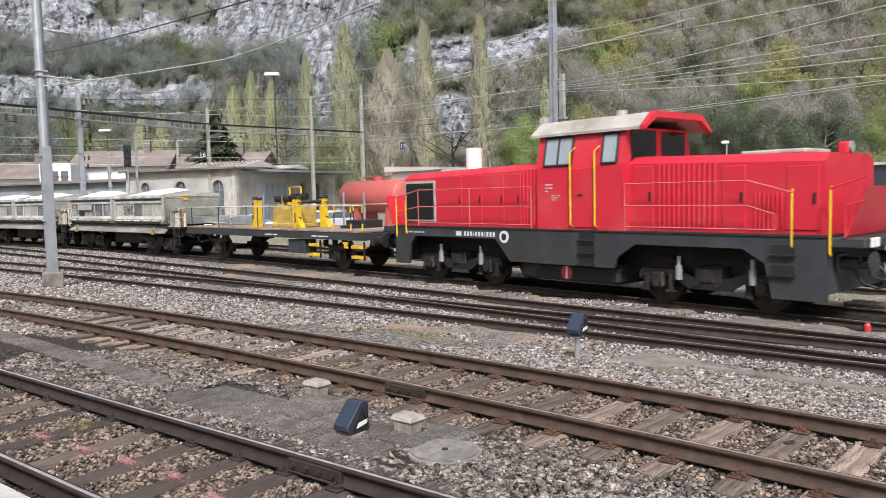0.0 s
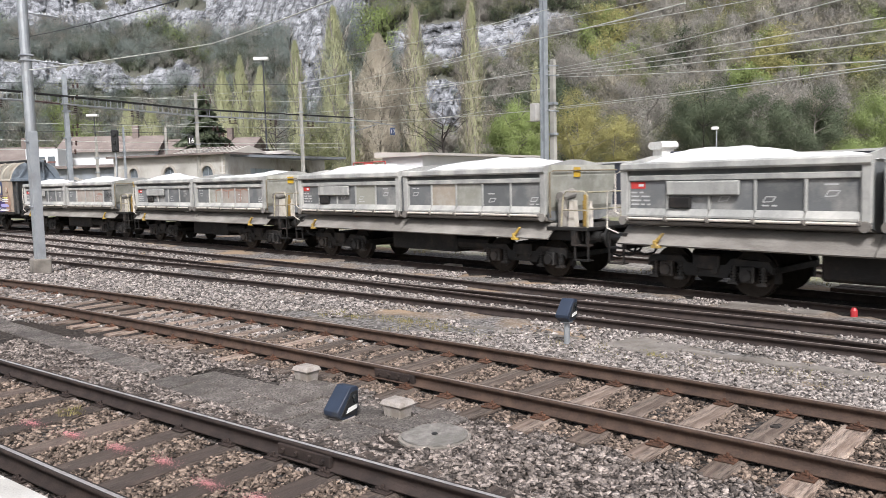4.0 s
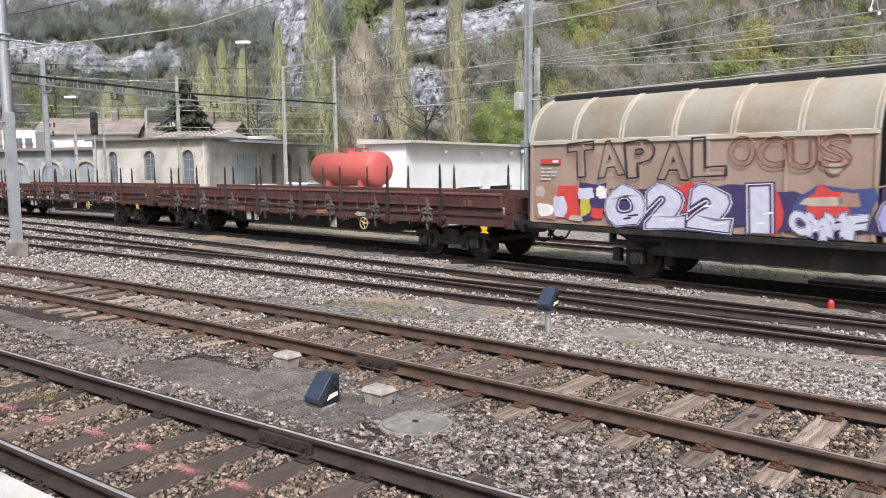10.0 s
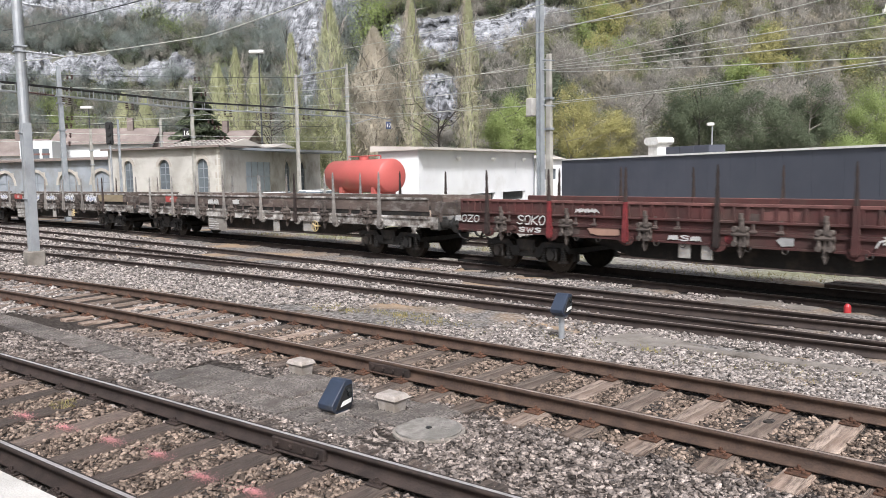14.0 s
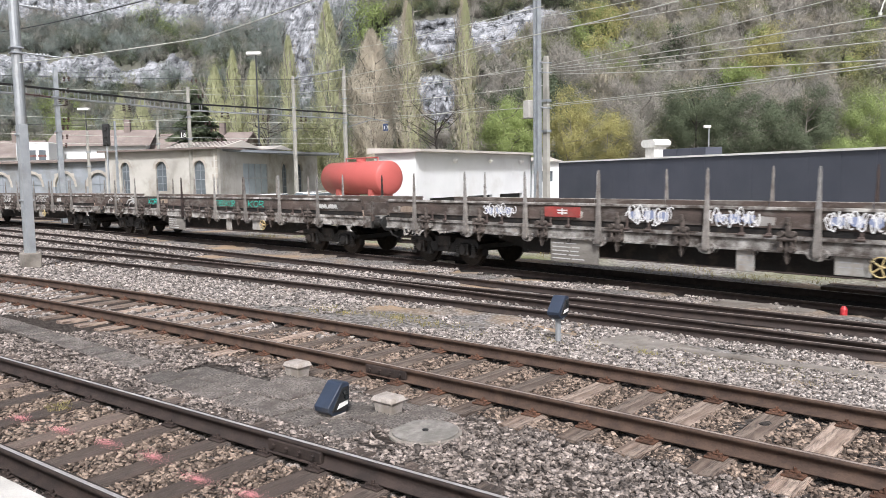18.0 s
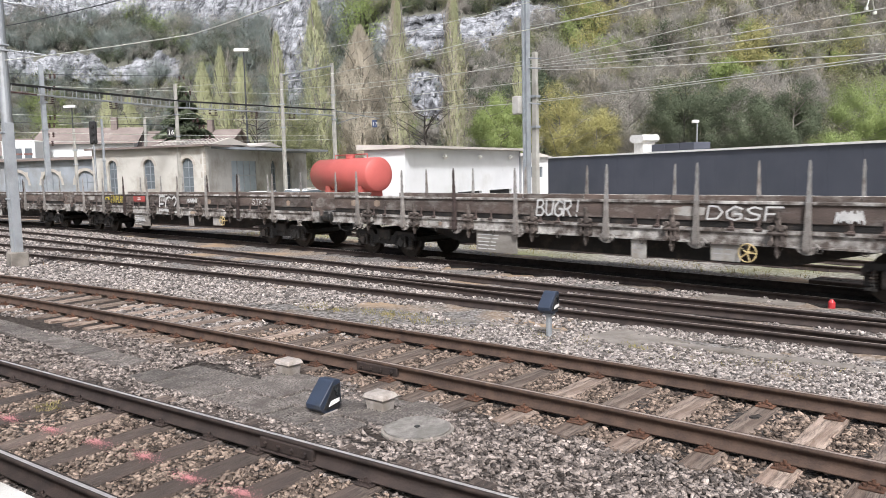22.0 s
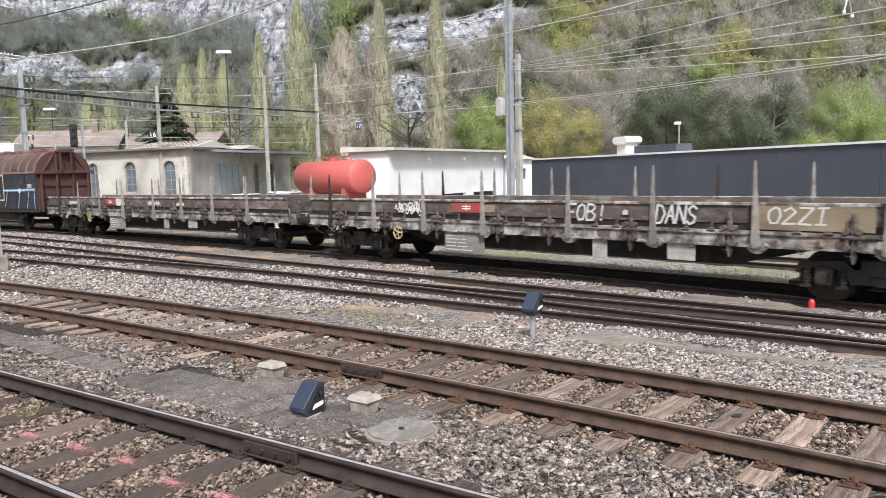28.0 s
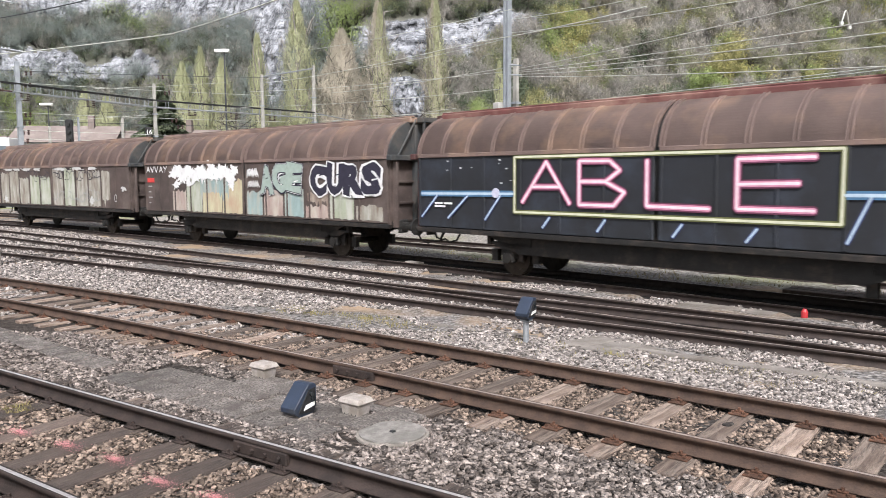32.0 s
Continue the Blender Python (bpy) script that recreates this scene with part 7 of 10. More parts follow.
    for i in range(9):
        bm = bmesh.new()
        x, w = rr.uniform(-half + 0.3, half - 1.2), rr.uniform(0.15, 0.7)
        z0, z1 = rr.choice([(1.02, 1.18), (1.04, 1.12), (1.45, 1.6), (1.5, 1.66)])
        yy = -1.363 if z0 < 1.2 else -1.352
        out = [(x, z0), (x + w * 0.5, z0 - 0.015), (x + w, z0 + 0.01), (x + w + 0.03, z1), (x + w * 0.4, z1 + 0.02), (x - 0.02, z1 - 0.02)]
        prism(bm, out, "y", yy - 0.002, yy)
        part("scuffed_patch", bm, rr.choice([M_LEDGE, M_BROWNSIDE, M_STAKERED] if red else [M_PLATEW, M_SOLE, M_BROWNSIDE, M_DECK]), r)
    for s in (-1, 1):
        bm = bmesh.new()
        x = s * (half - 0.03)
        box(bm, x - 0.04, x + 0.04, -1.28, 1.28, 1.29, 1.66, 0.01)
        for y in (-1.0, -0.35, 0.35, 1.0):
            box(bm, *sorted((x, x + s * 0.1)), y - 0.05, y + 0.05, 1.1, 1.7)
        part("end_board", bm, board, r)
    # plates, data panels, wheel
    for x, w, z0, z1 in ((-2.62, 0.27, 0.66, 0.965), (-2.1, 0.24, 0.66, 0.965), (2.3, 0.3, 0.62, 0.965)) if red else ((-3.17, 1.38, 0.42, 0.965), (1.45, 0.36, 0.55, 0.965), (3.26, 0.6, 0.62, 0.965)):
        bm = bmesh.new()
        box(bm, x, x + w, -1.34, -1.3, z0, z1, 0.008)
        pan = part("data_panel", bm, M_CHUTE if w > 1 else M_PLATEW, r, "pale data panel")
        bars(pan, x + 0.06, z1 - 0.12, [[w * rr.uniform(0.2, 0.4), w * rr.uniform(0.1, 0.3)] for _ in range(int((z1 - z0 - 0.08) / 0.09))], -1.3425, SPRAY["grey"] if w < 1 else SPRAY["chalk"], h=0.025, gap=0.09)
    bm = bmesh.new()
    rad, cx, cz = (0.175, -4.95, 0.86) if seed > 18 else (0.175, 4.04, 0.82)
    pipe(bm, [(cx + rad * math.cos(i / 16 * 6.283), -1.42, cz + rad * math.sin(i / 16 * 6.283)) for i in range(16)], 0.013, 6, True)
    for i in range(5):
        a = i * 1.257
        tube(bm, (cx, -1.42, cz), (cx + rad * math.cos(a), -1.42, cz + rad * math.sin(a)), 0.014, 6)
    tube(bm, (cx, -1.42, cz), (cx, -1.2, cz), 0.03, 8)
    part("brake_wheel", bm, M_OCHRE2, r, "faded cream-yellow brake wheel")
    for x in (half - 2.05, -half + 2.05, half - 3.0):
        bm = bmesh.new()
        tube(bm, (x, -1.46, 1.1), (x, -1.39, 1.1), 0.07, 10)
        part("rope_hook", bm, beam, r)
    bm = bmesh.new()
    prism(bm, [(half - 0.75, 0.95), (half - 0.5, 0.95), (half - 0.57, 0.84), (half - 0.5, 0.78), (half - 0.75, 0.78), (half - 0.68, 0.84)], "y", -1.43, -1.39)
    part("towing_hook", bm, M_YELLOW if red else beam, r)
    for s in (-1, 1):
        bogie_at(r, s * (half - 2.15))
    ends(r, half)
    for text, x, z, w, h, st, col in tags:
        if st == 0:
            scribble(r, x, z, w, h, SPRAY["frostblue"] if col == "navyblue" else None, SPRAY["white"] if col == "navyblue" else SPRAY[col], -1.39, int(x * 10) + seed, 18)
            continue
        lettering(r, text, x, z, w * 0.85, h * 0.85, st * 0.6, -1.404 if red else -1.392, SPRAY["chalk" if col == "white" else col], 0.15, 1.25)
    for x, z, w, h, col in patches:
        if col == "tan":
            stripe(r, x, x + w, z, z + h, M_TANBOARD, "tan_board", -1.383, "bare tan board")
            continue
        if col == "red":
            sgn_ = stripe(r, x - 0.25, x + 0.8, 1.47, 1.71, M_REDPLATE, "red_plate", -1.386, "faded red plate with a white emblem")
            bm = bmesh.new()
            ribbon(bm, [(x + 0.14, 1.565), (x + 0.42, 1.565)], 0.03, -1.394)
            ribbon(bm, [(x + 0.14, 1.625), (x + 0.42, 1.625)], 0.03, -1.3945)
            ribbon(bm, [(x + 0.28, 1.53), (x + 0.28, 1.66)], 0.035, -1.3955)
            part("emblem", bm, SPRAY["white"], sgn_)
            continue
        blotch(r, x, z, w, h, SPRAY[{"orange": "rustorange", "white": "chalk", "cream": "chalk"}.get(col, col)], -1.386, int(x * 7))
    VEHICLES.append((r, mid, half - 2.15))


locomotive(115.9)
equipment_wagon(102.0)
tipper(89.15, 6.25, 1, [("SWC", 0.75, 1.86, 0.27, 0.38, 0.05, "black")], ((5, M_TUBOLIVE), (6, M_TUBOLIVE), (8, M_TUBOLIVE), (9, M_TUBOLIVE)))
tipper(76.4, 6.5, 2, [], ((3, M_TUBOLIVE), (6, M_TUBSAND), (7, M_TUBOLIVE)))
tipper(63.5, 6.4, 3, [(None, 1.35, 1.8, 0.85, 0.48, 0.06, "clay"), (None, 2.3, 1.95, 0.8, 0.32, 0.07, "clay"), (None, 3.15, 1.8, 0.5, 0.5, 0.06, "clay")], ((6, M_TUBOLIVE), (7, M_TUBROSE), (8, M_TUBROSE)))
tipper(50.55, 6.5, 4, [("DRAF", 4.05, 1.95, 0.16, 0.26, 0.03, "black"), (None, 3.2, 1.85, 0.5, 0.3, 0.08, "clay")], ((6, M_TUBROSE), (7, M_TUBROSE), (8, M_TUBROSE)))
cargo_wagon()
GREYLAB = "weathered brown flat wagon with steel stakes and drop sides"
REDLAB = "rust-red flat wagon with dark stakes and ribbed sides"
stake_wagon(7.1, 27.25, 11, True, [], [(1.6, 1.02, 0.9, 0.16, "orange"), (3.6, 1.02, 0.5, 0.14, "grey")], REDLAB)
stake_wagon(-12.6, 7.1, 12, True, [("~OZO", -9.3, 1.2, 0.22, 0.2, 0.045, "white"), ("SOKO", -7.05, 1.2, 0.22, 0.26, 0.05, "white"), ("SWS", -7.0, 1.02, 0.24, 0.12, 0.05, "chalk"), ("~", -5.2, 1.52, 0.7, 0.14, 0.03, "white"), ("110", -2.95, 1.22, 0.24, 0.2, 0.05, "white"), ("~S~", -2.8, 1.03, 0.24, 0.12, 0.04, "white"), (">SOS>", 1.15, 1.08, 0.22, 0.24, 0.055, "white"), ("35.C", 3.65, 1.08, 0.28, 0.24, 0.05, "white"), (">D22>", 5.45, 1.06, 0.22, 0.22, 0.05, "white")], [(-4.9, 1.02, 0.9, 0.2, "clay"), (-0.55, 1.03, 0.34, 0.2, "grey")], REDLAB)
stake_wagon(-32.7, -12.6, 13, False, [("~~", -3, 1.42, 0.4, 0.26, 0.05, "white")], [(-1.2, 1.45, 0.5, 0.2, "cream"), (-6.4, 1.5, 0.5, 0.16, "red")], GREYLAB)
stake_wagon(-52.8, -32.7, 14, False, [("~", -5.35, 1.42, 1.1, 0.32, 0, "navyblue"), ("~", -1.0, 1.4, 1.1, 0.36, 0, "navyblue"), ("~", 0.92, 1.4, 1.0, 0.34, 0, "navyblue"), ("~", 3.1, 1.4, 1.05, 0.36, 0, "navyblue"), ("~", 5.4, 1.36, 1.2, 0.4, 0, "navyblue")], [(-3.05, 1.42, 0.42, 0.26, "red"), (6.72, 1.42, 2.4, 0.32, "tan")], GREYLAB)
stake_wagon(-73.05, -52.8, 15, False, [("TRBSKOR", 0.75, 1.46, 0.2, 0.24, 0.035, "teal"), ("KOR", 3.1, 1.45, 0.34, 0.26, 0.045, "teal"), ("~~", 7.3, 1.45, 0.5, 0.22, 0.04, "white"), ("KOR", -4.8, 1.45, 0.26, 0.26, 0.06, "teal"), (">", -9.0, 1.4, 0.55, 0.36, 0.08, "white"), (">", -8.2, 1.4, 0.55, 0.36, 0.08, "white"), (">", -7.0, 1.4, 0.95, 0.38, 0.1, "white"), (">", -6.8, 1.34, 0.8, 0.3, 0.08, "white")], [], GREYLAB)
stake_wagon(-93.2, -73.05, 16, False, [("BUGR!", -1.12, 1.4, 0.25, 0.42, 0.075, "white"), ("DGSF", 3.2, 1.44, 0.36, 0.3, 0.06, "white"), ("~", 5.6, 1.42, 0.5, 0.3, 0.05, "white")], [], GREYLAB)
stake_wagon(-113.2, -93.2, 17, False, [("STUPLRO", -5.3, 1.4, 0.18, 0.36, 0.05, "lemon"), ("~", -5.8, 1.5, 0.45, 0.22, 0.04, "lemon"), ("STKE!", 6.0, 1.46, 0.22, 0.22, 0.04, "white"), ("FC2", -0.8, 1.08, 0.48, 0.74, 0.13, "chalk"), ("~", -0.75, 1.06, 1.4, 0.2, 0.05, "white"), ("~", 1.5, 1.42, 1.0, 0.3, 0.03, "chalk"), ("~", -2.85, 0.6, 0.9, 0.22, 0.04, "white")], [(-2.8, 1.44, 0.6, 0.26, "red")], GREYLAB)
stake_wagon(-132.9, -113.2, 18, False, [("PFES", -4.4, 1.44, 0.24, 0.24, 0.04, "white"), ("CREW", -1.9, 1.44, 0.24, 0.24, 0.04, "white")], [(3.0, 1.44, 0.5, 0.2, "cream"), (-6.6, 1.42, 1.0, 0.3, "lemon"), (-4.9, 1.45, 0.7, 0.2, "red")], GREYLAB)
stake_wagon(-153.05, -133.3, 19, False, [("FOB!", 0.8, 1.38, 0.25, 0.4, 0.075, "white"), ("DANS", 3.02, 1.36, 0.215, 0.43, 0.075, "white"), ("O2ZI", 5.3, 1.42, 0.26, 0.34, 0.06, "white"), ("~", -5.05, 1.4, 1.15, 0.36, 0, "white")], [(-2.6, 1.42, 0.9, 0.34, "red"), (5.06, 1.3, 2.05, 0.44, "tan"), (2.25, 1.5, 0.18, 0.12, "cream")], GREYLAB)
stake_wagon(-173.4, -153.05, 20, False, [("~", 0.3, 1.42, 1.2, 0.3, 0.05, "white"), ("~", -6.9, 1.44, 0.9, 0.22, 0.04, "white"), ("~", 2.6, 1.44, 0.6, 0.2, 0.035, "cream")], [(-3.2, 1.5, 0.6, 0.18, "red"), (-2.6, 1.42, 1.0, 0.33, "cream")], GREYLAB)
able_wagon()
smeared_wagon(-196.7, 1, "brown sliding-wall wagon covered in graffiti",
              [(-4.95, -3.95, 1.18, 2.0, "pink"), (-3.9, -2.8, 1.18, 2.6, "sage"), (-2.75, -1.45, 1.18, 2.7, "cream"), (-1.4, -0.1, 1.18, 2.4, "cream"), (-2.9, -1.0, 1.9, 2.85, "teal"),
               (0.12, 1.05, 1.18, 2.0, "teal"), (1.15, 2.2, 1.18, 2.1, "pink"), (2.3, 3.3, 1.18, 2.1, "teal"), (3.4, 4.5, 1.18, 1.6, "pink"), (4.6, 5.7, 1.18, 1.95, "sage"), (5.8, 6.95, 1.18, 1.65, "stone"), (3.5, 4.5, 1.7, 2.0, "brown")],
              [("AGE", 1.0, 1.95, 2.2, 0.92, 0, "sage", "dark"), ("CURS", 3.7, 1.95, 3.2, 0.92, 0, "dark", "white"), ("AVV", -6.95, 2.68, 0.26, 0.22, 0.04, "white", False), ("AY", -5.9, 2.68, 0.26, 0.22, 0.04, "white", False), ("~", 0.25, 2.45, 0.6, 0.35, 0.03, "white", False), ("~", 0.3, 2.1, 0.6, 0.28, 0.03, "chalk", False)],
              [(-4.75 + 0.3 * k, 2.62 + 0.14 * math.sin(k * 2.3), 0.42 + 0.1 * math.sin(k * 1.7), 0.3 + 0.12 * math.sin(k * 3.1)) for k in range(15)] + [(-4.6, 2.2, 0.3, 0.22), (-0.75, 2.25, 0.3, 0.25), (-3.7, 2.3, 0.25, 0.3)])
smeared_wagon(-212.4, 2, "pale paint-smeared sliding-wall wagon with brown roof",
              [(-6.6, -5.9, 1.18, 1.9, "brown"), (-5.8, -4.8, 1.18, 2.75, "stone"), (-4.75, -3.6, 1.18, 2.85, "stone"), (-3.55, -2.4, 1.18, 2.5, "stone"), (-2.35, -1.2, 1.18, 2.6, "sage"), (-1.15, -0.1, 1.18, 2.55, "sage"),
               (0.12, 1.15, 1.18, 2.9, "stone"), (1.25, 2.3, 1.18, 2.9, "sage"), (2.4, 3.5, 1.18, 2.85, "stone"), (3.55, 4.65, 1.18, 2.8, "stone"), (4.75, 5.5, 1.5, 2.8, "stone")],
              [("O", 5.9, 1.45, 0.2, 0.3, 0.03, "chalk", False)],
              [(-4.8, 2.9, 0.6, 0.1), (-3.8, 2.92, 0.6, 0.1), (-2.7, 2.9, 0.7, 0.12), (-1.5, 2.9, 0.5, 0.1), (1.0, 2.9, 0.7, 0.1), (2.6, 2.9, 0.7, 0.1), (4.0, 2.9, 0.6, 0.1), (-5.2, 1.4, 0.25, 0.2), (3.9, 1.45, 0.3, 0.25), (6.7, 2.0, 0.3, 0.12)])
# ---- platform edge ------------------------------------------------------
T1_DIR = Vector((1, -0.745, 0)).normalized()
T1_OUT = Vector((T1_DIR.y, -T1_DIR.x, 0)) * (1 if T1_DIR.y * 0 - T1_DIR.x * -1 > 0 else 1)
if T1_OUT.y > 0:
    T1_OUT = -T1_OUT


def oriented(origin, d, z):
    n = Vector((-d.y, d.x, 0))
    return Matrix.Translation((origin[0], origin[1], z)) @ Matrix((d, n, Vector((0, 0, 1)))).transposed().to_4x4()


platform = thing("platform", "pale concrete station platform with coping slabs", "platform", oriented(Vector((0, 4.40, 0)) + T1_OUT * 1.66, T1_DIR, 0), kind="structure")
bm = bmesh.new()
box(bm, -40, 30, -6.5, -0.5, -0.3, 0.535)
box(bm, -40, 30, -0.5, -0.12, -0.3, 0.46)
part("slab", bm, M_CONC, platform)
for i in range(24):
    bm = bmesh.new()
    box(bm, -12 + i * 1.0 + 0.006, -11 + i * 1.0 - 0.006, -0.55, 0.0, 0.46, 0.55, 0.008)
    part("coping_slab", bm, M_PLATFORM, platform)

# ---- small things between the tracks ------------------------------------
YARD_DIR = Vector((0.775, -0.632, 0)).normalized()


def shunting_signal(x, y, z, post, label):
    d = Vector((0.8, -0.6, 0)).normalized()
    r = thing("shunting_signal", label, "railway signal", oriented((x, y), d, z), group="dwarf signals in the yard")
    if post:
        bm = bmesh.new()
        tube(bm, (0, 0, -0.08), (0, 0, post + 0.05), 0.055, 14)
        box(bm, -0.09, 0.09, -0.09, 0.09, post - 0.01, post + 0.02, 0.005)
        part("post", bm, M_GALV, r, "grey steel post")
    else:
        bm = bmesh.new()
        box(bm, -0.13, 0.13, -0.12, 0.12, -0.1, 0.05, 0.015)
        part("foot", bm, M_GREYBOX, r, "pale cast foot")
    o = post
    bm = bmesh.new()
    prof = [(-0.19, o + 0.1), (-0.2, o + 0.16), (0.03, o + 0.41), (0.06, o + 0.43), (0.16, o + 0.42), (0.18, o + 0.39), (0.18, o + 0.14), (0.12, o + 0.05), (-0.1, o + 0.03)]
    prism(bm, prof, "x", -0.13, 0.12)
    bmesh.ops.bevel(bm, geom=bm.edges[:], offset=0.006, segments=1, affect="EDGES", profile=0.5)
    b = part("housing", bm, M_BLUE, r, "slate blue sloped lamp housing")
    bm = bmesh.new()
    prof2 = [(-0.14, o + 0.1), (0.04, o + 0.36), (0.15, o + 0.37), (0.15, o + 0.14), (0.09, o + 0.07)]
    prism(bm, prof2, "x", 0.12, 0.135)
    part("lamp_plate", bm, M_BLACK, b)
    bm = bmesh.new()
    prism(bm, [(-0.06, o + 0.12), (0.12, o + 0.15), (0.13, o + 0.2), (-0.02, o + 0.18)], "x", 0.135, 0.145)
    part("white_plate", bm, M_WHITE, b, "small white plate")
    for yy, zz in ((0.07, 0.31), (0.09, 0.25)):
        bm = bmesh.new()
        tube(bm, (0.135, yy, o + zz), (0.165, yy, o + zz), 0.03, 12)
        part("lens", bm, M_DKGLASS, b)
    r.scale = (0.8, 0.8, 0.8)
    return r


shunting_signal(-1.12, 7.5, -0.19, 0.0, "slate blue dwarf shunting signal low on the ballast")
shunting_signal(1.7, 11.1, -0.27, 0.42, "slate blue dwarf shunting signal on a short grey post")


def junction_box(x, y, z):
    r = thing("junction_box", "pale grey cable junction box with domed lid on the ballast", "junction box", oriented((x, y), YARD_DIR, z), group="junction boxes")
    bm = bmesh.new()
    vs = box(bm, -0.15, 0.15, -0.12, 0.12, -0.1, 0.13)
    for v in vs:
        if v.co.z < 0:
            v.co.x *= 0.78
            v.co.y *= 0.78
    bmesh.ops.bevel(bm, geom=bm.edges[:], offset=0.015, segments=1, affect="EDGES", profile=0.5)
    part("body", bm, M_GREYBOX, r)
    bm = bmesh.new()
    vs = box(bm, -0.18, 0.18, -0.145, 0.145, 0.13, 0.195)
    for v in vs:
        if v.co.z > 0.16:
            v.co.x *= 0.8
            v.co.y *= 0.8
    bmesh.ops.bevel(bm, geom=bm.edges[:], offset=0.012, segments=1, affect="EDGES", profile=0.5)
    part("lid", bm, M_GREYBOX, r, "pale domed lid")
    for i in range(4):
        bm = bmesh.new()
        a = -0.09 + 0.06 * i
        pipe(bm, [(a, -0.09, 0.03), (a + 0.01, -0.12, -0.02), (a + 0.03, -0.16, -0.07)], 0.006)
        part("cable", bm, M_BLACK, r)
    r.scale = (0.84, 0.84, 0.84)


junction_box(-0.56, 7.5, -0.15)
junction_box(-1.76, 9.02, -0.16)

disc = thing("manhole_cover", "round pebbly concrete manhole lid flush in the ballast", "manhole cover", pose(-0.18, 6.93, -0.19))
bm = bmesh.new()
tube(bm, (0, 0, -0.1), (0, 0, 0.03), 0.31, 40)
part("lid", bm, M_CONC_DISC, disc)
bm = bmesh.new()
for i in range(40):
    a, b = i / 40 * 6.2832, (i + 1) / 40 * 6.2832
    tube(bm, (0.322 * math.cos(a), 0.322 * math.sin(a), 0.0), (0.322 * math.cos(b), 0.322 * math.sin(b), 0.0), 0.022, 6)
part("rim", bm, M_CONC, disc)
bm = bmesh.new()
tube(bm, (0, 0, 0.02), (0, 0, 0.038), 0.03, 8)
part("lifting_hole", bm, M_BLACK, disc)

# dark cover slabs of the cable duct
cover = thing("cable_duct", "grimy concrete cover slabs of a cable duct", "cable duct", oriented((-3.3, 9.42), YARD_DIR, -0.185), kind="structure")
rr = random.Random(2)
for row in range(3):
    for i in range(7):
        if row == 2 and i < 2:
            continue
        bm = bmesh.new()
        x = i * 0.52 + row * 0.2 - 0.1
        y = -0.55 + row * 0.42
        box(bm, x + 0.012, x + 0.5, y + 0.012, y + 0.41, -0.08, 0.02 + rr.uniform(-0.008, 0.008), 0.01)
        ob = part("cover_slab", bm, M_CONC_DK, cover)
        ob.rotation_euler = (rr.uniform(-0.01, 0.01), rr.uniform(-0.01, 0.01), rr.uniform(-0.01, 0.01))
for i in range(13):
    bm = bmesh.new()
    x = -0.6 - i * 0.55
    yo = -0.12 + 0.018 * i
    box(bm, x - 0.54, x - 0.012, yo - 0.2, yo + 0.2, -0.08, 0.015 + rr.uniform(-0.006, 0.006), 0.01)
    part("cover_slab", bm, M_CONC_DK, cover)

TROUGH_A, TROUGH_B = (0.02, 13.12), (3.33, 10.66)
trough = thing("cable_trough", "pale concrete cable trough lids between gravel", "cable trough", oriented(TROUGH_A, Vector((0.8, -0.6, 0)).normalized(), -0.34), kind="structure")
for i in range(3):
    bm = bmesh.new()
    box(bm, i * 0.8 + 0.006, i * 0.8 + 0.794, -0.11, 0.11, -0.15, 0.03 + rr.uniform(-0.008, 0.008), 0.01)
    part("trough_lid", bm, M_CONC_MID, trough)
trough2 = thing("cable_trough", "pale concrete cable trough lids between gravel", "cable trough", oriented(TROUGH_B, Vector((1.93, -1.68, 0)).normalized(), -0.32), kind="structure")
for i in range(5):
    bm = bmesh.new()
    box(bm, i * 0.8 + 0.006, i * 0.8 + 0.794, -0.11, 0.11, -0.15, 0.03 + rr.uniform(-0.008, 0.008), 0.01)
    part("trough_lid", bm, M_CONC_MID, trough2)
crossing = thing("crossing_slabs", "weathered grey concrete slabs across the trough", "concrete slabs", oriented((2.17, 11.2), Vector((0.74, -1.04, 0)).normalized(), -0.315), kind="structure")
for i in range(3):
    for k in range(2):
        bm = bmesh.new()
        box(bm, i * 0.43 + 0.006, i * 0.43 + 0.424, k * 0.52 - 0.1 + 0.006, k * 0.52 + 0.41, -0.1, 0.012 + rr.uniform(-0.006, 0.006), 0.008)
        part("concrete_slab", bm, M_CONC_MID, crossing)
crossing2 = thing("crossing_slabs", "worn concrete slabs beside the goods track", "concrete slabs", oriented((5.55, 15.1), D5, -0.4), kind="structure")
for i in range(3):
    bm = bmesh.new()
    box(bm, i * 0.6 + 0.006, i * 0.6 + 0.594, -0.7, 0.25, -0.1, 0.02, 0.01)
    part("concrete_slab", bm, M_CONC_MID, crossing2)

deck = thing("board_crossing", "dark weathered timber boards beside the goods track", "timber crossing", oriented(O5 + D5 * 5.5 + N5 * 1.62, D5, -0.42), kind="structure")
for i in range(4):
    bm = bmesh.new()
    box(bm, rr.uniform(-0.06, 0.06), 5.2 + rr.uniform(-0.06, 0.06), i * 0.21, i * 0.21 + 0.198, -0.06, 0.085 + rr.uniform(-0.01, 0.01), 0.01)
    part("plank", bm, M_SLEEPER, deck)

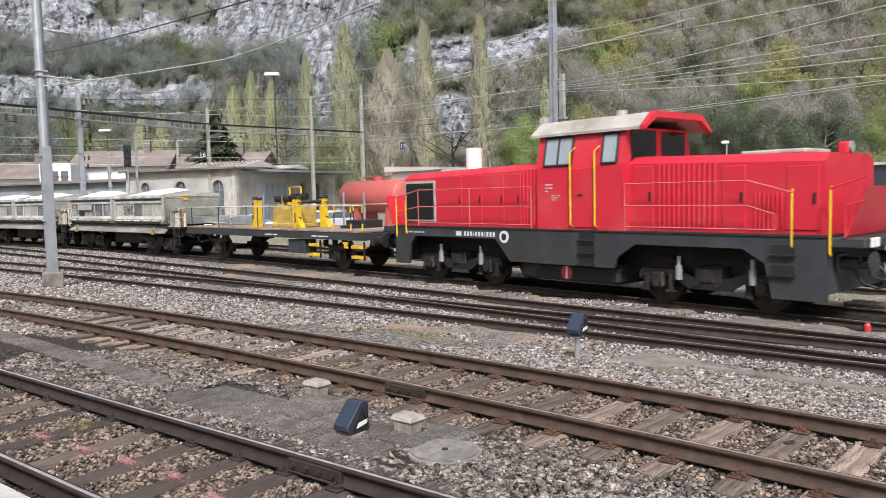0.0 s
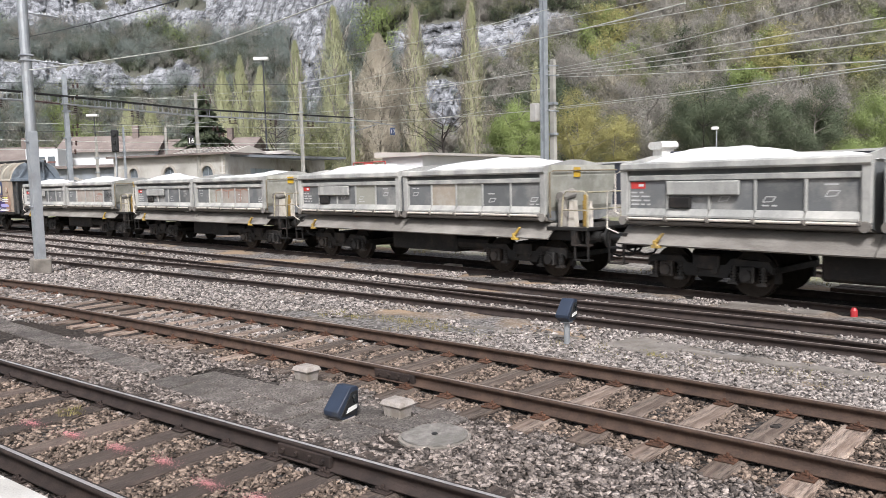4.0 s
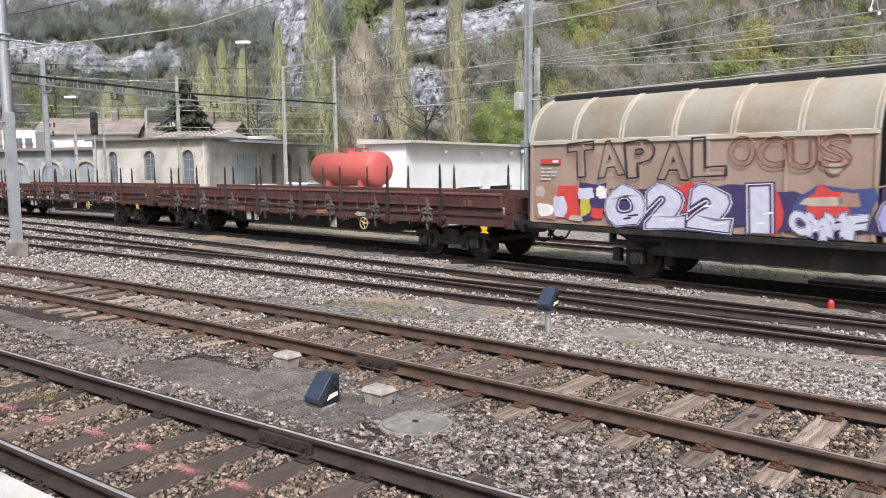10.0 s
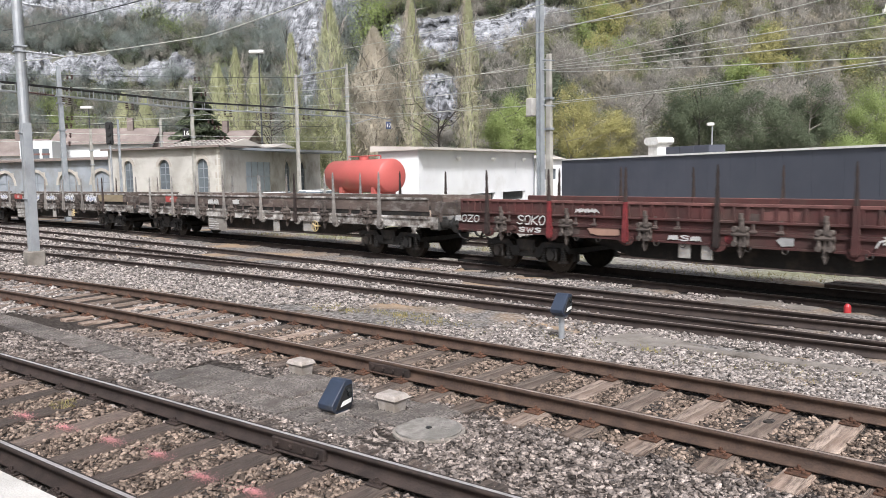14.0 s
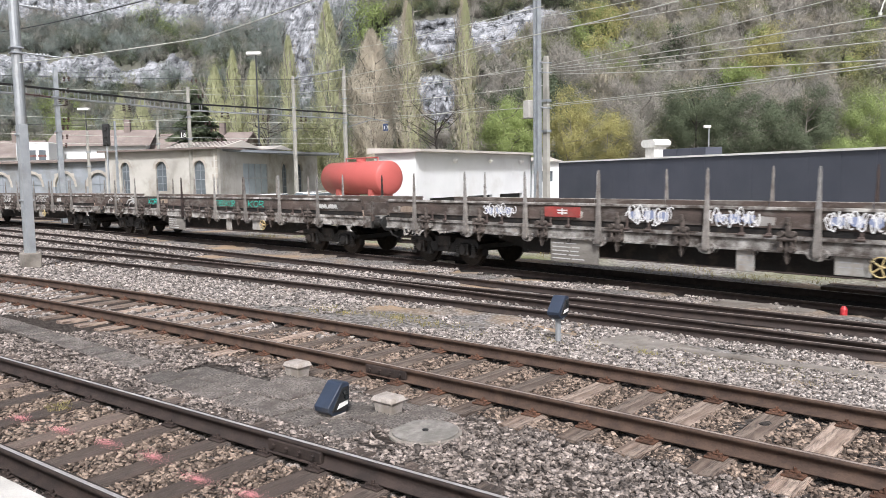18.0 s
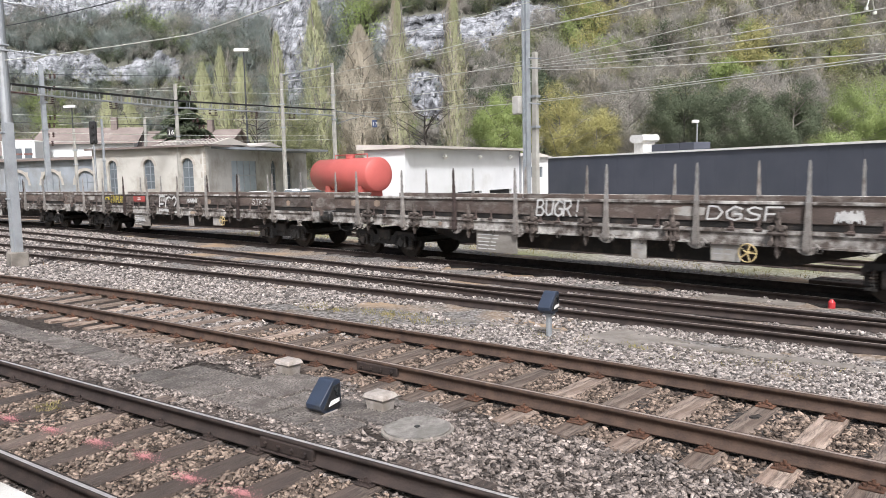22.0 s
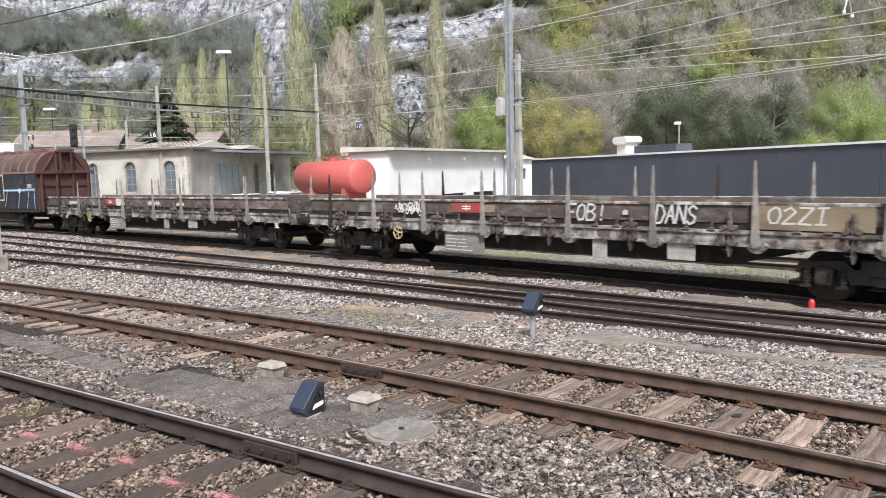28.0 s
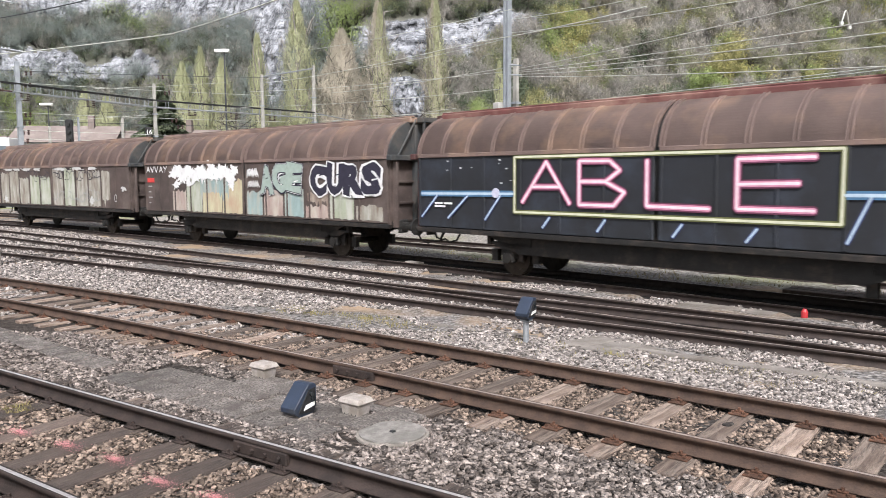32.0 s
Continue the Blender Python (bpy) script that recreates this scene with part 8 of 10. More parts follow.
peg = thing("marker_peg", "short red plastic marker peg beside the track", "marker peg", pose(7.16, 13.45, -0.45))
bm = bmesh.new()
tube(bm, (0, 0, 0), (0, 0, 0.16), 0.062, 14)
tube(bm, (0, 0, 0.16), (0, 0, 0.21), 0.062, 14, 0.03)
part("body", bm, M_REDPEG, peg)
for x, y in ((0.09, 22.1), (-15.9, 39.0)):
    q = thing("marker_stone", "small pale concrete marker stone in ballast", "marker stone", oriented((x, y), D5, -0.47))
    bm = bmesh.new()
    box(bm, -0.3, 0.3, -0.14, 0.14, 0, 0.2, 0.03)
    part("body", bm, M_CONC, q)

# fishplates at two rail joints, sprayed marks on the sleepers
for root, d, x, y, out in ((T1, T1_DIR, -1.69, 6.53, 1), (T2, YARD_DIR, -0.18, 8.38, 1)):
    bm = bmesh.new()
    box(bm, -0.32, 0.32, -0.022, 0.022, -0.055, 0.045, 0.008)
    for i in range(4):
        tube(bm, (-0.24 + 0.16 * i, -0.05, -0.005), (-0.24 + 0.16 * i, 0.02, -0.005), 0.022, 6)
    f = part("fishplate", bm, M_RAIL, root)
    c = LINES["first"] if root is T1 else LINES["second"]
    yy = float(np.interp(x, [p.x for p in c], [p.y for p in c]))
    sgn = 1 if root is T1 else -1
    n = Vector((-d.y, d.x, 0))
    f.matrix_local = oriented((x, yy), d, -0.075) @ Matrix.Translation((0, sgn * GAUGE / 2 - 0.032, 0))
rng = random.Random(6)
for x, y in ((-4.26, 7.49), (-3.66, 7.1), (-3.06, 6.72), (-2.49, 6.34), (-1.96, 5.84), (-1.46, 5.52)):
    bm = bmesh.new()
    for k in range(900):
        sp = rng.choice((0.5, 1.0, 1.0, 1.6))
        cx, cy, rad = rng.gauss(0, 0.085) * sp, rng.gauss(0, 0.032) * sp, rng.uniform(0.0015, 0.005)
        cy = max(-0.115, min(0.115, cy))
        vs = [bm.verts.new((cx + rad * math.cos(a) * rng.uniform(0.6, 1.3), cy + rad * math.sin(a) * rng.uniform(0.5, 1.1), 0.00003 * k)) for a in (0, 1.5, 3.0, 4.6)]
        bm.faces.new(vs)
    m = part("spray_mark", bm, M_PINK, T1, "pink sprayed mark on a sleeper")
    m.matrix_local = oriented((x, y), T1_DIR, -0.164)

# ---- ballast stones -----------------------------------------------------
SLABS = [(-0.18, 6.93, 0.32), (-1.12, 7.5, 0.14), (-0.56, 7.5, 0.13), (-1.76, 9.02, 0.13)]


def off_slabs(px, py):
    ok = clear(px, py)
    for ob, x0, x1, y0, y1 in ((cover, -0.1, 3.95, -0.54, 0.7), (cover, -7.7, -0.55, -0.3, 0.05), (trough, -0.6, 2.5, -0.12, 0.45), (trough2, -0.1, 4.0, -0.12, 0.14), (trough2, -0.1, 1.6, 0.12, 0.5), (crossing, 0.0, 1.28, -0.08, 0.92), (crossing2, 0.0, 1.8, -0.7, 0.25)):
        m = ob.matrix_world.inverted()
        lx = m[0][0] * px + m[0][1] * py + m[0][3]
        ly = m[1][0] * px + m[1][1] * py + m[1][3]
        drift = fbm(px * 2.2, py * 2.2, 300, 3) > (0.475 if ob is cover else 0.6)
        ok &= ~((lx > x0) & (lx < x1) & (ly > y0) & (ly < y1)) | drift
    return ok


def beyond(px, py):
    c = LINES["second"]
    o = np.argsort([p.x for p in c])
    return py > np.interp(px, np.array([p.x for p in c])[o], np.array([p.y for p in c])[o]) + 0.6


def near_stones(x, y):
    return in_view(x, y) & off_track(x, y) & off_slabs(x, y) & off_sleepers(x, y) & (np.random.default_rng(9).uniform(0, 1, x.shape) < np.clip(1.35 - y * 0.055, 0.3, 1))


stones("ballast", 170000, -7.0, 5.5, 3.6, 12.0, (0.02, 0.046), 5, lambda x, y: near_stones(x, y) & ~between(x, y) & ~beyond(x, y), "loose grey ballast stones beside the sleepers")
stones("ballast", 170000, -7.0, 5.5, 3.6, 12.0, (0.02, 0.046), 5, lambda x, y: near_stones(x, y) & ~between(x, y) & beyond(x, y), "loose pale ballast stones beyond the second track", M_STONE_PALE)
stones("ballast", 150000, -7.0, 5.5, 3.6, 12.0, (0.02, 0.044), 6, lambda x, y: near_stones(x, y) & between(x, y), "rust-stained brown ballast stones between the rails", M_STONE_BR)
stones("ballast", 90000, -13.0, 8.0, 9.0, 22.0, (0.03, 0.065), 7, lambda x, y: in_view(x, y) & off_track(x, y, ("second", "third", "fourth", "fifth")) & off_slabs(x, y) & off_sleepers(x, y) & off_oily_shade(x, y) & (fbm(x * 0.45, y * 0.45, 410, 4) < 0.575) & (y > 10.5 - 0.4 * x) & (((x - O5.x) * N5.x + (y - O5.y) * N5.y) < 0), "coarse pale ballast stones between the yard tracks", M_STONE_PALE)

stones("ballast", 60000, -34.0, -8.0, 14.0, 42.0, (0.05, 0.1), 8, lambda x, y: (y > np.abs(x) * 1.3) & off_track(x, y, ("third", "fourth", "fifth")) & off_oily_shade(x, y) & (((x - O5.x) * N5.x + (y - O5.y) * N5.y) < 0) & (y < 17 - 1.25 * x), "coarse pale ballast stones between the yard tracks", M_STONE_PALE)

# dry weeds and a tuft of grass
M_GRASS = surf("dry_grass", (0.16, 0.15, 0.05), (0.24, 0.19, 0.09), 5, 0.9, 0, 0, 20, island=0.4)


def tufts(name, spots, seed, label):
    rng = np.random.default_rng(seed)
    V, F = [], []
    for x, y, rad, n, h in spots:
        a = rng.uniform(0, 6.28, n)
        rr_ = rad * np.sqrt(rng.uniform(0, 1, n))
        px, py = x + rr_ * np.cos(a), y + rr_ * np.sin(a)
        pz = ground_height(px, py)
        hh = h * rng.uniform(0.5, 1.2, n)
        lx, ly = rng.normal(0, 0.5, n) * hh, rng.normal(0, 0.5, n) * hh
        w = 0.006 + 0.004 * rng.uniform(0, 1, n)
        c, s = np.cos(a + 1.5), np.sin(a + 1.5)
        for i in range(n):
            k = len(V)
            V += [(px[i] - w[i] * c[i], py[i] - w[i] * s[i], pz[i]), (px[i] + w[i] * c[i], py[i] + w[i] * s[i], pz[i]), (px[i] + lx[i], py[i] + ly[i], pz[i] + hh[i])]
            F.append((k, k + 1, k + 2))
    tagged(from_arrays(name, np.array(V), np.array(F), [M_GRASS]), label, "grass", kind="stuff")


rg = np.random.default_rng(12)
spots = [(-4.05, 7.9, 0.16, 160, 0.07)]
for i in range(70):
    t = rg.uniform(0, 1)
    spots.append((-2.5 + 7.5 * t + rg.normal(0, 0.25), 14.6 - 6.2 * t + rg.normal(0, 0.25), 0.25, 30, 0.05))
for i in range(60):
    s = rg.uniform(-20, 20)
    p, d = train_line(s, rg.uniform(2.0, 3.4))
    spots.append((p.x, p.y, 0.6, 40, 0.12))
tufts("weeds", spots, 4, "sparse dry weeds and grass tufts")

# ---- masts, beams and lamps ---------------------------------------------
M_STEELBLUE = surf("blue_grey_mast_steel", (0.36, 0.385, 0.405), (0.27, 0.29, 0.31), 3, 0.55, 0.4, 0.1, 40, dirt=(0.2, 0.2, 0.2), dirt_amount=0.2)
M_WIRE = surf("pale_copper_wire", (0.62, 0.63, 0.58), (0.48, 0.49, 0.44), 3, 0.5, 0.2, 0, 20)
M_DKWIRE = surf("dark_wire", (0.06, 0.065, 0.07), (0.04, 0.042, 0.045), 3, 0.6, 0.3, 0, 20)
M_INSUL = surf("brown_insulator", (0.06, 0.03, 0.025), (0.04, 0.02, 0.018), 5, 0.35, 0, 0, 20)


def near_mast():
    r = thing("catenary_mast", "tall pale grey steel catenary mast on a concrete foot", "mast", oriented((-12.07, 22.3), D5, -0.35), group="catenary masts")
    bm = bmesh.new()
    box(bm, -0.27, 0.27, -0.24, 0.24, -0.05, 0.5, 0.03)
    part("foot", bm, M_CONC, r, "stained concrete foot")
    for x in (-0.165, 0.165):
        bm = bmesh.new()
        box(bm, x - 0.035, x + 0.035, -0.12, 0.12, 0.45, 4.2, 0.008)
        part("channel", bm, M_GALV, r)
    for z in np.arange(0.8, 4.2, 0.55):
        bm = bmesh.new()
        box(bm, -0.12, 0.12, -0.1, 0.1, z, z + 0.08)
        part("batten", bm, M_STEELBLUE, r)
    bm = bmesh.new()
    tube(bm, (0, 0, 0.5), (0, 0, 11.5), 0.16, 14, 0.13)
    part("pole", bm, M_GALV, r, "pale grey tube")
    for z in (2.0, 3.9, 6.2, 6.35):
        bm = bmesh.new()
        box(bm, -0.17, 0.17, -0.17, 0.17, z, z + 0.05, 0.01)
        part("clamp", bm, M_STEELBLUE, r)
    for z, ln in ((6.25, 1.1), (7.6, 0.9), (5.1, 0.8)):
        bm = bmesh.new()
        pipe(bm, [(0, 0, z), (ln * 0.2, ln, z - 0.08)], 0.025)
        for k in range(4):
            tube(bm, (ln * 0.2 * (0.45 + 0.08 * k), ln * (0.45 + 0.08 * k), z - 0.04), (ln * 0.2 * (0.48 + 0.08 * k), ln * (0.48 + 0.08 * k), z - 0.042), 0.06, 8)
        part("bracket", bm, M_INSUL if z < 6 else M_GALV, r)


near_mast()


def concrete_mast(x, y, z1, w=0.16, steel=False, label="slim pale concrete catenary mast"):
    r = thing("catenary_mast", label, "mast", oriented((x, y), D5, -0.47), group="catenary masts")
    bm = bmesh.new()
    vs = box(bm, -w, w, -w * 0.8, w * 0.8, 0, z1 + 0.47, 0.015)
    for v in bm.verts:
        k = 1 - 0.3 * v.co.z / (z1 + 0.5)
        v.co.x *= k
        v.co.y *= k
    part("pole", bm, M_STEELBLUE if steel else M_MASTCONC, r)
    for k in (0.8, 0.62):
        bm = bmesh.new()
        box(bm, -w * 1.1, w * 1.1, -w * 1.0, w * 1.0, z1 * k, z1 * k + 0.1)
        part("clamp", bm, M_STEELBLUE, r)
    return r


concrete_mast(-19.16, 59, 9.2)
concrete_mast(-12.2, 64.7, 10.6)
concrete_mast(-8.6, 70, 12.1, 0.18)
concrete_mast(4.55, 33, 7.15, 0.15)
concrete_mast(-24.0, 48.6, 9.3, 0.2, True, "blue-grey steel catenary mast")
concrete_mast(-27.45, 60, 6.1, 0.14)
concrete_mast(-22.7, 62, 6.9, 0.14)
concrete_mast(-21.9, 52, 6.2, 0.1, True, "blue-grey steel catenary mast")

lat = thing("catenary_mast", "tall blue-grey rolled steel catenary mast", "mast", oriented((4.1, 32.4), D5, -0.47), group="catenary masts")
for sx in (-0.11, 0.11):
    bm = bmesh.new()
    box(bm, sx - 0.018, sx + 0.018, -0.12, 0.12, 0, 12.5)
    part("flange", bm, M_STEELBLUE, lat)
bm = bmesh.new()
box(bm, -0.09, 0.09, -0.012, 0.012, 0, 12.5)
part("web", bm, M_STEELBLUE, lat)
bm = bmesh.new()
box(bm, -0.55, -0.2, -0.3, 0.0, 5.0, 5.75, 0.03)
part("cabinet", bm, M_CABINET, lat, "pale grey cabinet on the mast")
bm = bmesh.new()
for z in (6.9, 5.45, 7.3):
    pipe(bm, [(0, 0, z), (0.7, 0.1, z - 0.1)], 0.03)
part("arm", bm, M_STEELBLUE, lat)


def lattice_beam(a, b, label):
    a, b = Vector(a), Vector(b)
    d = b - a
    ln = d.length
    h = Vector((d.x, d.y, 0)).normalized()
    r = thing("catenary_beam", label, "gantry beam", oriented((a.x, a.y), h, a.z), group="gantry beams")
    dz = b.z - a.z
    for k, m, rad in ((0.0, M_BLACK, 0.05), (-0.5, M_GALV, 0.045)):
        for y in (-0.18, 0.18):
            bm = bmesh.new()
            tube(bm, (0, y, k), (ln, y, k + dz), rad, 6)
            part("chord", bm, m, r)
    bm = bmesh.new()
    n = int(ln / 0.9)
    for i in range(n):
        x0, x1 = ln * i / n, ln * (i + 1) / n
        for y in (-0.18, 0.18):
            tube(bm, (x0, y, dz * i / n), (x0, y, dz * i / n - 0.5), 0.025, 5)
    part("lacing", bm, M_GALV, r)
    for t in (0.2, 0.45, 0.7):
        bm = bmesh.new()
        x = ln * t
        for o in (-0.25, 0.25):
            for k in range(3):
                tube(bm, (x + o, 0, dz * t - 0.55 - 0.13 * k), (x + o, 0, dz * t - 0.62 - 0.13 * k), 0.09, 8)
        tube(bm, (x - 0.35, 0, dz * t - 0.95), (x + 0.35, 0, dz * t - 0.95), 0.03, 5)
        part("insulator", bm, M_INSUL, r)


lattice_beam((-27.5, 40.5, 7.9), (-19.1, 59.0, 7.95), "dark lattice gantry beam spanning the tracks")
lattice_beam((-19.1, 59.0, 7.95), (-8.65, 70.0, 7.95), "dark lattice gantry beam spanning the tracks")
arm = thing("cross_beam", "pale steel cross beam between two masts", "gantry beam", pose(0, 0, 0))
bm = bmesh.new()
tube(bm, (-12.1, 64.7, 10.45), (-8.6, 70.0, 11.85), 0.06, 6)
tube(bm, (-8.6, 70.0, 7.9), (-4.9, 76.0, 7.5), 0.05, 6)
tube(bm, (-8.7, 69.8, 6.6), (-6.6, 73.0, 7.5), 0.04, 6)
part("tube", bm, M_GALV, arm)


def sign(x, y, z, body):
    r = thing("track_sign", "small blue track number sign with white digits", "sign", pose(x, y, z))
    bm = bmesh.new()
    box(bm, -0.24, 0.24, 0, 0.04, -0.36, 0.36, 0.015)
    part("board", bm, M_NAVY if body == "17" else M_BLACK, r)
    text_mesh(r, body, -0.22, -0.18, 0.5, -0.01, M_WHITE, "digits")


sign(-5.35, 75.9, 7.0, "17")
sign(-19.55, 58.6, 5.6, "16")


def yard_lamp(x, y, z):
    r = thing("yard_lamp", "tall yard lamp with a flat white head", "lamp post", pose(x, y, -0.47))
    bm = bmesh.new()
    tube(bm, (0, 0, 0), (0, 0, z + 0.4), 0.11, 10, 0.07)
    part("pole", bm, M_DKWIRE, r)
    bm = bmesh.new()
    box(bm, -0.95, 0.55, -0.3, 0.3, z + 0.28, z + 0.6, 0.05)
    part("lamp_head", bm, M_WHITE, r, "flat white lamp head")


yard_lamp(-18.8, 80, 15.0)
yard_lamp(-45.8, 100, 11.5)
r = thing("yard_lamp", "small lamp post with a white head", "lamp post", pose(26.2, 75.0, -0.47))
bm = bmesh.new()
tube(bm, (0, 0, 0), (0, 0, 7.0), 0.08, 8, 0.06)
part("pole", bm, M_GALV, r)
bm = bmesh.new()
box(bm, -0.5, 0.15, -0.2, 0.2, 6.85, 7.12, 0.05)
part("lamp_head", bm, M_WHITE, r)

sg = thing("light_signal", "black main light signal on a post", "railway signal", pose(-22.5, 52.0, -0.47))
bm = bmesh.new()
tube(bm, (0, 0, 0), (0, 0, 5.4), 0.07, 8)
part("post", bm, M_GALV, sg)
bm = bmesh.new()
box(bm, -0.24, 0.24, -0.1, 0.1, 5.0, 6.5, 0.06)
hd = part("signal_head", bm, M_BLACK, sg, "black signal head")
for z in (5.2, 5.7, 6.2):
    bm = bmesh.new()
    tube(bm, (0.0, -0.22, z), (0.0, -0.1, z), 0.12, 10)
    part("hood", bm, M_BLACK, hd)

# ---- wires --------------------------------------------------------------
WIRES_RIGHT = [
    ((4.7, 33.0, 6.76), (7.0, 15.0, 5.41)), ((4.7, 33.0, 6.67), (8.0, 14.0, 5.03)), ((4.7, 33.0, 6.60), (8.0, 14.0, 4.81)), ((4.7, 33.0, 6.50), (8.0, 14.0, 4.59)),
    ((4.7, 33.0, 6.41), (8.0, 14.0, 4.26)), ((4.6, 33.0, 5.06), (9.2, 16.0, 4.40)), ((4.6, 33.0, 5.13), (9.2, 16.0, 4.46)), ((4.5, 34.0, 8.43), (7.0, 20.0, 6.52)), ((4.5, 34.0, 9.01), (5.6, 24.0, 7.43))]
WIRES_LEFT = [
    ((-14.6, 26.0, 7.18), (-5.4, 14.0, 5.41)), ((-12.07, 22.3, 5.6), (-5.4, 18.0, 5.45)), ((-5.4, 18.0, 5.45), (-2.0, 12.0, 4.90)), ((-29.0, 60.0, 6.86), (-19.4, 59.0, 7.26)),
    ((-24.0, 48.6, 9.0), (-26.1, 80.0, 13.65)), ((-26.2, 55.0, 6.07), (-12.1, 64.0, 7.99)), ((-24.0, 60.0, 8.93), (-14.9, 64.0, 9.88))]
WIRES_MID = [
    ((-13.4, 66.0, 9.37), (4.4, 33.0, 6.65)), ((-8.6, 69.0, 7.61), (4.4, 33.0, 5.06)), ((-11.5, 66.0, 8.15), (4.4, 33.0, 5.94)), ((-6.1, 60.0, 8.61), (4.4, 33.0, 6.84)), ((-12.1, 64.0, 9.83), (2.1, 24.0, 6.31)),
    ((2.1, 24.0, 6.31), (4.3, 14.0, 5.23)), ((-4.0, 70.0, 11.88), (4.5, 34.0, 8.24)), ((-7.7, 60.0, 11.86), (4.0, 30.0, 8.59)), ((-8.1, 69.0, 7.10), (2.4, 40.0, 5.69))]


def wire(a, b, mat, rad, run=0.0):
    a, b = Vector(a), Vector(b)
    b = b + (b - a) * run
    r = thing("overhead_wire", "thin overhead line wire sagging between masts", "wire", group="overhead wires")
    bm = bmesh.new()
    n = 8
    ln = (b - a).length
    pts = [a.lerp(b, i / n) - Vector((0, 0, 0.004 * ln * 4 * (i / n) * (1 - i / n))) for i in range(n + 1)]
    pipe(bm, pts, rad, 5)
    part("strand", bm, mat, r)
    return pts


for i, (a, b) in enumerate(WIRES_RIGHT):
    pts = wire(a, b, M_WIRE, 0.012, 0.6)
    if i in (1, 2, 5):
        q = thing("wire_dropper", "small looped wire dropper with insulators", "wire fitting", pose(*pts[4 + i % 3]))
        bm = bmesh.new()
        for o in (-0.06, 0.06):
            pipe(bm, [(o * 3, o * 3, 0.0), (o, o, 0.22), (0, 0, 0.27)], 0.012)
            tube(bm, (o * 3, o * 3, -0.03), (o * 3, o * 3, 0.03), 0.035, 8)
        part("loop", bm, M_WIRE, q)
for i, (a, b) in enumerate(WIRES_LEFT):
    wire(a, b, M_DKWIRE if i in (0, 3, 4) else M_WIRE, 0.012, 0.3 if i in (0, 2) else 0)
for a, b in WIRES_MID:
    wire(a, b, M_WIRE, 0.015)
# cross-span wires and hanging insulators over the far yard
for i, (z0, z1) in enumerate(((4.7, 5.3), (5.4, 5.6), (6.0, 6.5), (6.6, 6.9), (8.6, 9.0), (9.3, 10.4))):
    a, b = Vector((-31.0, 46.0 + i, z0)), Vector((-8.6 - 0.6 * i, 70.0 - i, z1))
    pts = wire(a, b, M_DKWIRE if i % 3 == 2 else M_WIRE, 0.016)
    for k in (2, 5):
        q = thing("insulator", "dark ribbed insulator hanging from a wire", "insulator", pose(*pts[k]), group="insulators on the overhead line")
        for o in (-0.16, 0.16):
            bm = bmesh.new()
            for d in range(3):
                tube(bm, (o, 0, 0.02 - 0.11 * d), (o, 0, -0.05 - 0.11 * d), 0.08, 8)
            tube(bm, (o, 0, 0.03), (o, 0, -0.3), 0.03, 6)
            part("stack", bm, M_INSUL, q)

# ---- buildings ----------------------------------------------------------
M_RENDER = surf("beige_wall_render", (0.47, 0.455, 0.425), (0.39, 0.375, 0.345), 0.6, 0.92, 0, 0.15, 30, dirt=(0.24, 0.22, 0.185), dirt_scale=0.35, dirt_amount=0.4)
M_GREYREND = surf("grey_wall_render", (0.27, 0.295, 0.325), (0.2, 0.22, 0.245), 0.6, 0.92, 0, 0.15, 30, dirt=(0.17, 0.17, 0.165), dirt_scale=0.4, dirt_amount=0.4)
M_WHITEWALL = surf("whitewashed_wall", (0.68, 0.69, 0.7), (0.6, 0.61, 0.62), 0.5, 0.85, 0, 0.1, 30, dirt=(0.54, 0.54, 0.53), dirt_scale=0.3, dirt_amount=0.2)
M_DARKWALL = surf("anthracite_cladding", (0.062, 0.068, 0.09), (0.052, 0.058, 0.078), 0.4, 0.7, 0, 0.08, 20)
M_TILES = surf("weathered_roof_tiles", (0.19, 0.155, 0.14), (0.13, 0.105, 0.095), 1.2, 0.9, 0, 0.5, 12, dirt=(0.25, 0.215, 0.195), dirt_scale=0.6, random_value=0.1)
M_ROOFPALE = surf("pale_sheet_roof", (0.5, 0.47, 0.43), (0.42, 0.39, 0.36), 0.8, 0.8, 0, 0.2, 20)
M_QUOIN = surf("weathered_stone_quoin", (0.4, 0.375, 0.335), (0.31, 0.285, 0.25), 2, 0.9, 0, 0.2, 30, random_value=0.1)
M_BLUEDOOR = surf("faded_blue_grey_door", (0.36, 0.41, 0.45), (0.29, 0.335, 0.37), 1.5, 0.75, 0, 0.1, 30)
M_SASH = surf("blue_grey_sash_paint", (0.21, 0.235, 0.26), (0.16, 0.18, 0.2), 2, 0.8, 0, 0.1, 30)
M_PANE = surf("dull_window_glass", (0.13, 0.15, 0.165), (0.1, 0.115, 0.13), 1, 0.15, 0, 0, 10)
M_TANKRED = surf("salmon_red_tank_paint", (0.43, 0.095, 0.085), (0.36, 0.08, 0.07), 0.7, 0.55, 0, 0.05, 30, dirt=(0.36, 0.12, 0.09), dirt_scale=0.6, dirt_amount=0.3)
M_CARWHITE = surf("white_car_paint", (0.7, 0.71, 0.72), (0.66, 0.67, 0.68), 1, 0.25, 0, 0, 10, coat=0.5)


def facade_frame(a, b):
    """Pose of a wall from a to b: x along it, -y out of it towards the viewer."""
    a, b = Vector((*a, 0)), Vector((*b, 0))
    d = (b - a).normalized()
    n = Vector((-d.y, d.x, 0))
    return Matrix.Translation((a.x, a.y, -0.47)) @ Matrix((d, n, Vector((0, 0, 1)))).transposed().to_4x4(), (b - a).length


